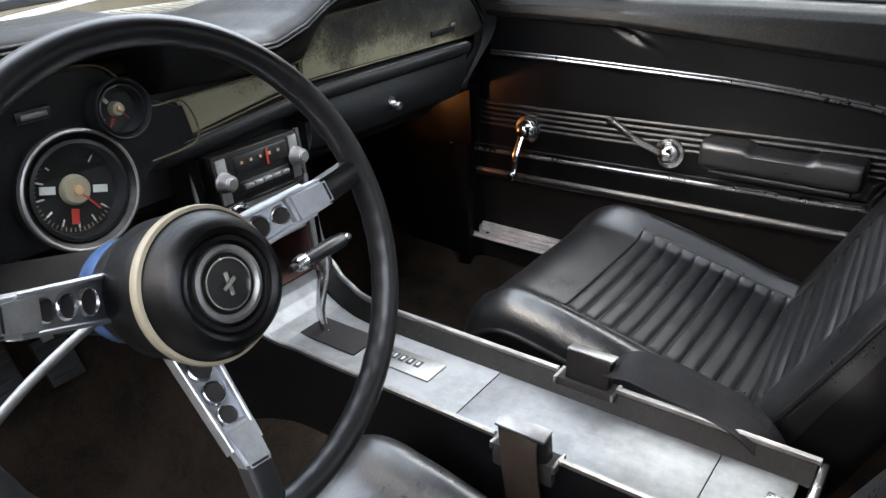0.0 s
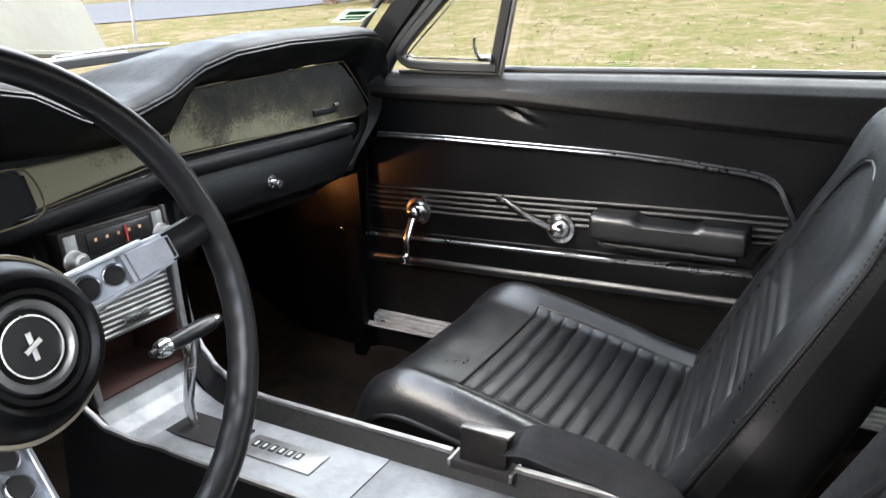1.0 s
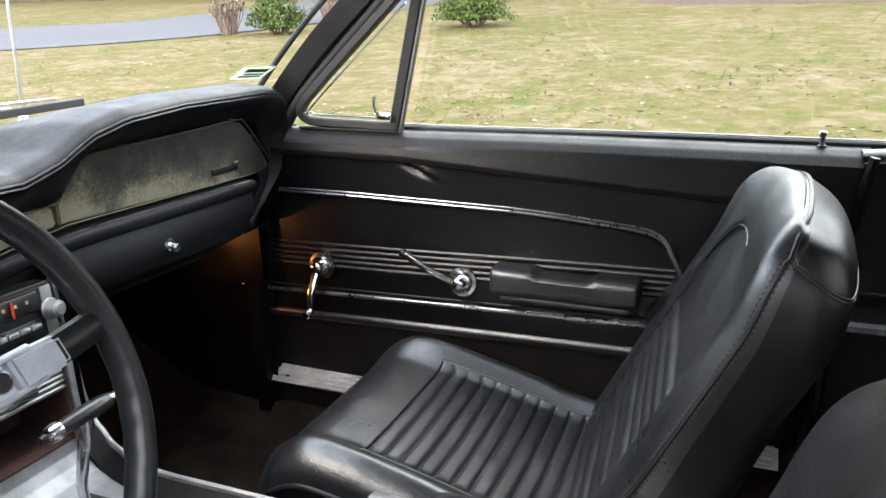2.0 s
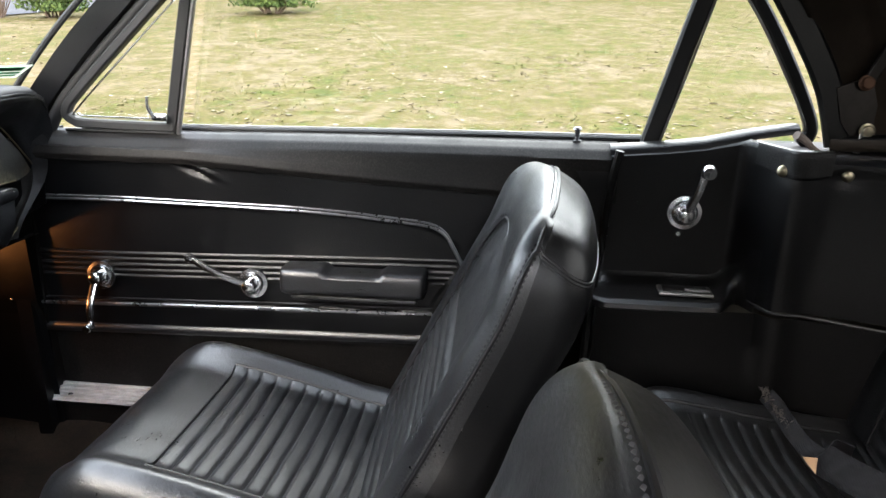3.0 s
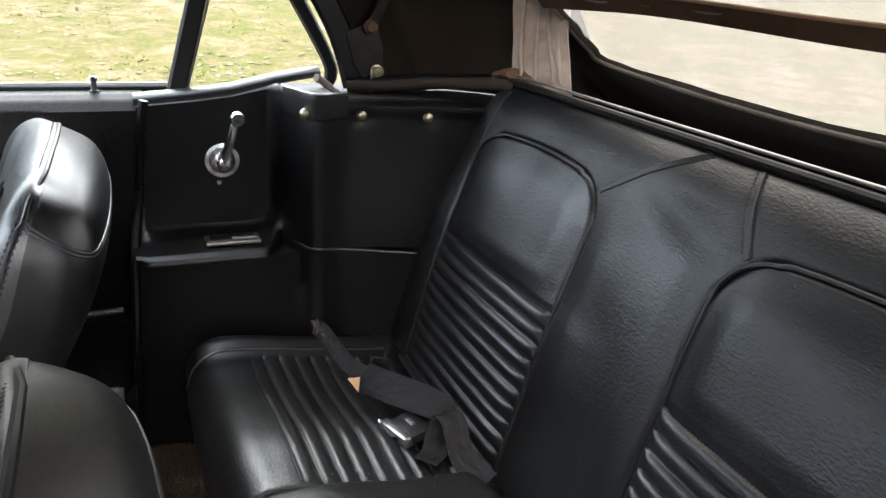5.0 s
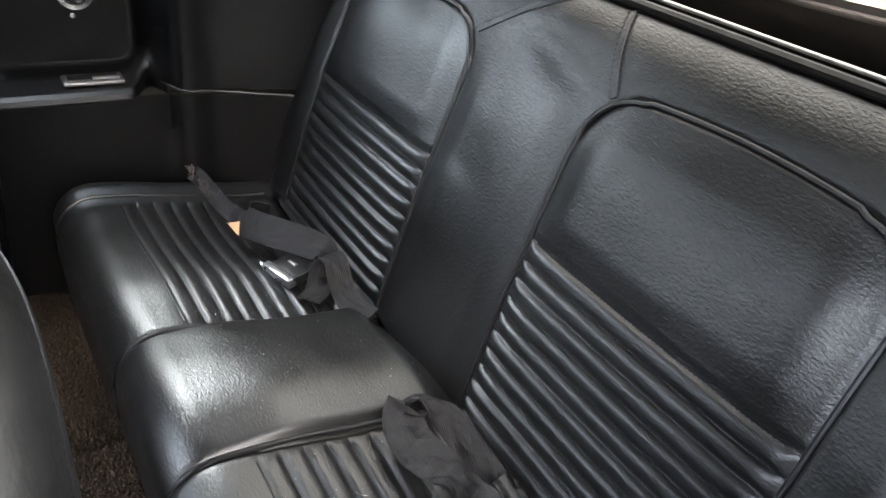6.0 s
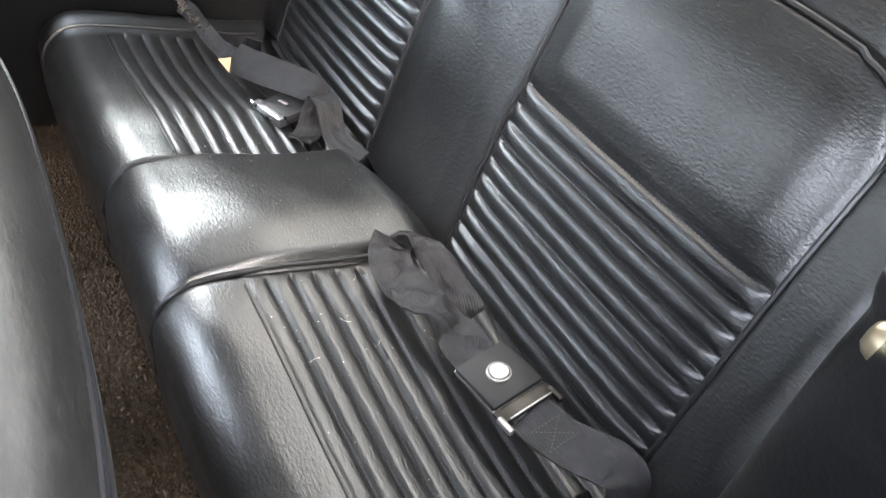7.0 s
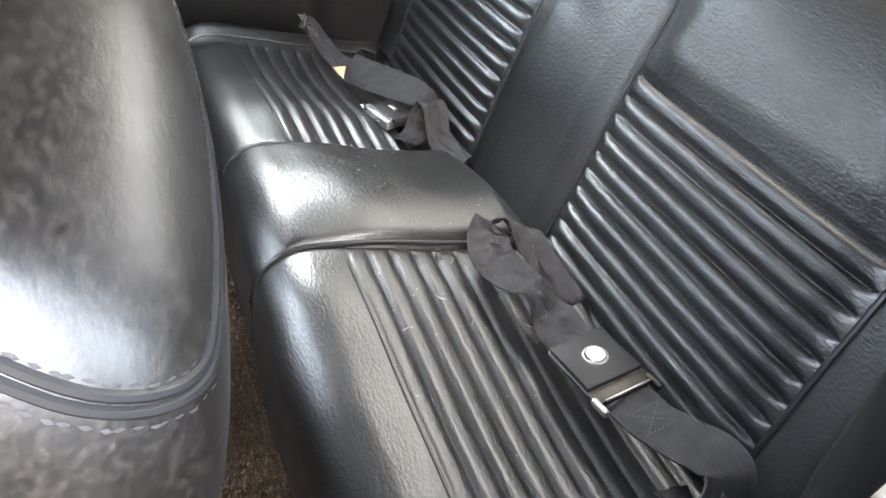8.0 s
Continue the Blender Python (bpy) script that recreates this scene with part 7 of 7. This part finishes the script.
def build_rear_belts():
    b = thing("rear_seat_belt", (0.97, -0.32, 0.56), "faded black lap belt with a square push-button buckle", "seat belt", "rear seat belts")
    part("webbing", ribbon([(0.966, -0.300, 0.571), (0.960, -0.270, 0.577), (0.955, -0.243, 0.588), (0.946, -0.218, 0.588), (0.938, -0.192, 0.586), (0.934, -0.168, 0.590), (0.938, -0.148, 0.598), (0.947, -0.140, 0.606)],
                           [(-0.2, 0, 1), (-0.5, 0.1, 0.9), (0.45, -0.3, 0.8), (0.1, -0.35, 0.9), (-0.3, -0.1, 1), (-0.35, 0, 1), (-0.35, -0.3, 0.9), (-0.3, -0.7, 0.5)], 0.044, 0.0016, 120, 0.002, 0.006, 1.3), WEB, b)
    part("folded_webbing", ribbon([(0.943, -0.142, 0.605), (0.956, -0.138, 0.608), (0.972, -0.150, 0.602), (0.983, -0.174, 0.592), (0.991, -0.202, 0.576), (1.002, -0.232, 0.558)], [(-0.3, 0.8, 0.5), (0.1, 0.6, 0.8), (-0.1, 0.3, 1), (-0.4, 0.1, 0.9), (-0.6, 0, 0.8), (-0.7, 0, 0.7)], 0.034, 0.0016, 80, 0.002, 0.005, 4.1), WEB, b)
    part("tongue_webbing", ribbon([(0.977, -0.366, 0.572), (0.985, -0.398, 0.573), (0.998, -0.424, 0.575), (1.012, -0.448, 0.578), (1.010, -0.468, 0.572), (0.996, -0.474, 0.556), (0.984, -0.464, 0.545), (0.980, -0.445, 0.545)],
                                  [(-0.2, 0, 1), (-0.2, 0, 1), (-0.2, 0, 1), (-0.2, -0.3, 1), (-0.2, -0.9, 0.5), (-0.3, -0.9, -0.2), (-0.5, -0.5, -0.8), (-0.4, 0, -1)], 0.048, 0.0018, 110, 0.0008, 0.0022, 7.7), WEB, b)
    part("loose_webbing", ribbon([(0.982, -0.470, 0.556), (0.990, -0.500, 0.556), (1.004, -0.535, 0.560), (1.02, -0.575, 0.565)], [(-0.5, -0.2, 0.8), (-0.4, -0.1, 0.9), (-0.2, 0, 1), (0, 0, 1)], 0.045, 0.0018, 60, 0.002, 0.003, 2.2), WEB, b)
    m = frame_to((-0.14, 0.02, 1), (0.972, -0.321, 0.573), (0.14, -0.99, 0))
    bk = part("buckle", box((0, 0, 0), (0.058, 0.060, 0.013), 0.002, m), CRACKLE, b, "square black buckle")
    part("buckle_edge", box((0, 0, 0.0), (0.0592, 0.0612, 0.0035), 0.0012, m), STEEL, bk)
    part("push_button", lathe([(0, 0.0100), (0.0085, 0.0098), (0.0095, 0.0085), (0.0095, 0.005)], m, 28), BRUSHED, bk, "round chrome push button")
    part("button_rim", lathe([(0.0098, 0.006), (0.0105, 0.0085), (0.012, 0.0080), (0.0125, 0.0060)], m, 28), STEEL, bk)
    for a in (0.3, 1.1, 1.9, 2.7):
        part("button_groove", box((0, 0, 0.0101), (0.011, 0.0008, 0.0006), 0.0, m @ Matrix.Rotation(a, 4, "Z")), STEEL, bk)
    tg = part("tongue", box((0.0375, 0, 0), (0.016, 0.064, 0.006), 0.002, m), DARK_STEEL, b, "chrome-edged dark steel tongue")
    part("tongue_slot", box((0.0445, 0.002, 0.003), (0.002, 0.050, 0.003), 0.0008, m), STEEL, tg)
    for y in (-0.030, 0.030):
        part("tongue_ear", box((0.046, y, 0), (0.020, 0.007, 0.008), 0.003, m), STEEL if y < 0 else DARK_STEEL, tg)
    st = bmesh.new()
    for a0, a1 in (((-0.016, 0.066), (0.016, 0.090)), ((0.016, 0.066), (-0.016, 0.090)), ((-0.016, 0.066), (0.016, 0.066)), ((-0.016, 0.090), (0.016, 0.090))):
        stitches([m @ Vector((lerp(q, (0, 1), (a0[1], a1[1])), lerp(q, (0, 1), (a0[0], a1[0])), 0.0026)) for q in np.linspace(0, 1, 8)], 0.004, 0.003, (-0.14, 0, 1), st)
    ob = part("box_stitching", st, BLACK, b)
    ob["kind"] = "stuff"
    settle(b)

    f = thing("rear_seat_belt", (0.96, 0.25, 0.54), "frayed black lap belt with a loose chrome buckle", "seat belt", "rear seat belts")
    part("webbing", ribbon([(0.975, 0.362, 0.572), (0.950, 0.368, 0.572), (0.932, 0.352, 0.568), (0.950, 0.312, 0.570), (0.976, 0.268, 0.574), (0.996, 0.236, 0.575), (1.008, 0.214, 0.570), (1.004, 0.206, 0.558)],
                           [(0.5, 0.6, 0.6), (-0.1, 0.9, 0.4), (-0.8, 0.1, 0.5), (-0.65, -0.35, 0.62), (-0.6, -0.3, 0.7), (-0.4, -0.3, 0.8), (0.3, -0.6, 0.6), (0.8, -0.8, -0.2)], 0.045, 0.0016, 110, 0.0008, 0.002, 5.0), WEB, f)
    part("loop_webbing", ribbon([(0.956, 0.152, 0.544), (0.976, 0.170, 0.542), (0.990, 0.194, 0.552), (0.999, 0.204, 0.568), (1.004, 0.196, 0.579), (1.006, 0.180, 0.579), (1.006, 0.168, 0.566), (1.006, 0.154, 0.549), (1.008, 0.124, 0.541), (1.018, 0.090, 0.540)],
                                [(0, 0, -1), (0, 0.2, -1), (-0.1, 0.9, -0.5), (-0.1, 0.9, 0.4), (-0.1, 0.3, 1), (-0.1, -0.4, 1), (-0.1, -1, 0.3), (-0.1, -0.9, 0.3), (-0.3, -0.3, 0.9), (-0.3, -0.2, 0.9)], 0.034, 0.002, 110, 0.0, 0.002, 3.0), WEB, f, "doubled loop of webbing")
    part("frayed_end", ribbon([(0.940, 0.372, 0.556), (0.926, 0.405, 0.556), (0.915, 0.445, 0.566), (0.905, 0.480, 0.578), (0.896, 0.502, 0.584)], [(-0.6, -0.2, 0.8), (-0.7, 0, 0.7), (-0.7, 0.2, 0.7), (-0.7, 0.2, 0.7), (-0.7, 0.2, 0.7)], 0.026, 0.002, 40, 0.004), WEB, f, "frayed end of the strap")
    fr = bmesh.new()
    rnd = random.Random(3)
    for k in range(120):
        q = rnd.random() ** 0.6
        p = Vector((lerp(q, (0, 1), (0.918, 0.892)), lerp(q, (0, 1), (0.430, 0.512)), lerp(q, (0, 1), (0.562, 0.588)))) + Vector([rnd.uniform(-0.005, 0.005) for _k in range(3)])
        tube([p, p + Vector([rnd.uniform(-0.005, 0.005) for _k in range(3)])], 0.0009, 4, bm=fr)
    part("loose_threads", fr, FRAY, f, "greyish frayed threads")
    part("tag", prism([(0.907, 0.352, 0.566), (0.923, 0.341, 0.572), (0.911, 0.309, 0.566)], (-0.001, -0.0005, 0.001)), TAN, f, "tan stitched tag", False)
    m = frame_to((-0.12, 0.02, 1), (0.957, 0.223, 0.549), (0.26, -0.965, 0))
    bk = part("buckle", box((0, 0.006, 0), (0.058, 0.044, 0.014), 0.003, m), BLACK, f, "black buckle lying loose")
    part("buckle_lip", box((0.0, -0.019, 0.002), (0.064, 0.014, 0.015), 0.003, m), MOULDING, bk, "chrome buckle edge")
    part("push_button", box((-0.002, 0.006, 0.008), (0.018, 0.007, 0.004), 0.0015, m), STEEL, bk)
    part("hook", tube([m @ Vector((-0.028, -0.020, 0.0)), m @ Vector((-0.036, -0.022, 0.005)), m @ Vector((-0.040, -0.016, 0.002))], 0.0045, 8), CHROME, bk)
    settle(f)


build_rear_belts()


def build_front_belt(sg):
    b = thing("front_seat_belt", (0.127, sg * 0.082, 0.53), "black lap belt with its buckle standing in the console pocket", "seat belt", "front seat belts")
    m = frame_to((0, -sg, 0.15), (0.127, sg * 0.083, 0.556), (0, 0, 1))
    bk = part("buckle", box((0, 0, 0), (0.056, 0.062, 0.020), 0.004, m), DARK_STEEL if sg > 0 else CRACKLE, b, "scuffed dark metal buckle casing")
    part("casing_lip", box((0.026, 0, -0.002), (0.005, 0.064, 0.021), 0.0018, m), STEEL, bk, "bare metal lip")
    part("buckle_edge", box((-0.024, 0, 0.0), (0.005, 0.065, 0.0215), 0.0015, m), STEEL, bk)
    if sg > 0:
        part("webbing", ribbon([(0.150, 0.092, 0.562), (0.176, 0.096, 0.576), (0.218, 0.100, 0.572), (0.27, 0.098, 0.566), (0.32, 0.092, 0.556), (0.355, 0.088, 0.530), (0.375, 0.088, 0.49)], [(0.2, 0.2, 1), (0.1, -0.3, 0.9), (0.0, -0.6, 0.8), (0.0, -0.5, 0.9), (0.3, -0.4, 0.8), (0.7, -0.3, 0.6), (0.9, -0.2, 0.2)], 0.049, 0.0018, 40, 0.003), WEB, b)
    else:
        part("webbing", ribbon([(0.125, -0.094, 0.578), (0.128, -0.101, 0.560), (0.135, -0.106, 0.52), (0.15, -0.110, 0.45), (0.17, -0.112, 0.38)], [(0, -0.4, 0.9), (0, -1, 0.3), (0, -1, 0.1), (0, -1, 0), (0, -1, 0)], 0.046, 0.0018, 30, 0.0), BROWN_WEB, b, "brown stained webbing")
    settle(b)


build_front_belt(1)
build_front_belt(-1)


# ---- odds and ends in the rear ----
def build_strap():
    s = thing("cloth_strap", (1.24, 0.45, 0.97), "crumpled grey cotton strap of the soft top", "strap")
    part("strap", ribbon([(1.254, 0.480, 1.140), (1.252, 0.478, 1.105), (1.250, 0.470, 1.06), (1.248, 0.456, 1.015), (1.246, 0.438, 0.975), (1.244, 0.428, 0.945)], [(-0.8, -0.6, 0.1), (-0.8, -0.6, 0.0), (-0.85, -0.5, 0.1), (-0.8, -0.6, 0.15), (-0.8, -0.5, 0.2), (-0.8, -0.5, 0.2)], 0.098, 0.003, 90, 0.002), STRAP_CLOTH, s)
    for k, (o, z0, z1) in enumerate(((-0.030, 0.97, 1.12), (-0.010, 0.96, 1.13), (0.016, 0.98, 1.13), (0.036, 0.96, 1.10))):
        def fold(z):
            c = Vector((1.244 + 0.05 * (z - 0.945), lerp(z, (0.945, 1.06, 1.14), (0.428, 0.470, 0.480)), z))
            return c + Vector((0.6, -0.8, 0)) * (o + 0.005 * math.sin(23 * z + 2 * k)) + Vector((-0.8, -0.6, 0.1)) * 0.002
        part("strap_fold", tube(curve_pts([fold(z) for z in np.linspace(z0, z1, 7)], 30), 0.0040, 7, scale=lambda q: 0.35 + 0.65 * math.sin(math.pi * min(1.0, max(0.0, q)))), STRAP_CLOTH, s)
    part("torn_tape", ribbon([(1.205, 0.545, 0.985), (1.212, 0.515, 0.998), (1.216, 0.485, 1.000), (1.220, 0.45, 0.990), (1.226, 0.405, 0.976)], [(-0.7, 0, 1), (-0.5, 0.3, 1), (-0.6, 0, 1), (-0.7, -0.2, 1), (-0.7, 0, 1)], 0.026, 0.003, 40, 0.004), BROWN_BAND, s, "torn brown tape end")
    settle(s)
    g = thing("rolled_top_edge", (1.10, 0.50, 0.955), "rolled dark cloth edge of the soft top", "cloth roll")
    part("roll", tube(curve_pts([(0.985, 0.645, 0.957), (1.05, 0.615, 0.962), (1.12, 0.57, 0.972), (1.18, 0.52, 0.978), (1.21, 0.46, 0.982)], 24), 0.010, 10), TOP_CLOTH, g)
    part("roll", tube(curve_pts([(1.0, 0.665, 0.955), (1.08, 0.63, 0.968), (1.16, 0.58, 0.975), (1.23, 0.50, 0.985)], 24), 0.012, 10), VINYL_TRIM, g)
    settle(g)
    c = thing("cord_end", (0.945, 0.655, 0.955), "frayed pale cord end in the quarter corner", "cord")
    part("cord", tube(curve_pts([(0.930, 0.640, 0.972), (0.945, 0.648, 0.964), (0.962, 0.652, 0.950), (0.972, 0.655, 0.944)], 10), 0.006, 8, scale=lambda q: 1.2 - 0.5 * q), STRAP_CLOTH, c)
    settle(c)


build_strap()


# ---- dust ----
def scatter_lint():
    rnd = random.Random(21)
    places = []
    for _ in range(230):
        x, y = rnd.uniform(0.80, 1.0), rnd.choice((-1, 1)) * rnd.uniform(0.13, 0.49)
        places.append((x, y, seat_top(x, y) + 0.0006))
    for _ in range(70):
        x, y = rnd.uniform(0.80, 1.02), rnd.uniform(-0.11, 0.11)
        places.append((x, y, seat_top(x, y) + 0.0006))
    blobs("lint", places, (0.0003, 0.0011), (1.0, 1.0, 0.5), LINT, "pale specks of lint on the rear seat", "dust", rnd)
    bm = bmesh.new()
    for _ in range(9):
        x, y = rnd.uniform(0.80, 0.99), rnd.choice((-1, -1, 1)) * rnd.uniform(0.14, 0.48)
        a = rnd.uniform(0, 6.28)
        tube([(x + 0.006 * k * math.cos(a + 0.3 * k), y + 0.006 * k * math.sin(a + 0.3 * k), seat_top(x, y) + 0.0015) for k in range(3)], 0.0003, 4, bm=bm)
    tagged(part("lint_fibre", bm, LINT), "pale fibres lying on the rear seat", "dust", kind="stuff")


scatter_lint()
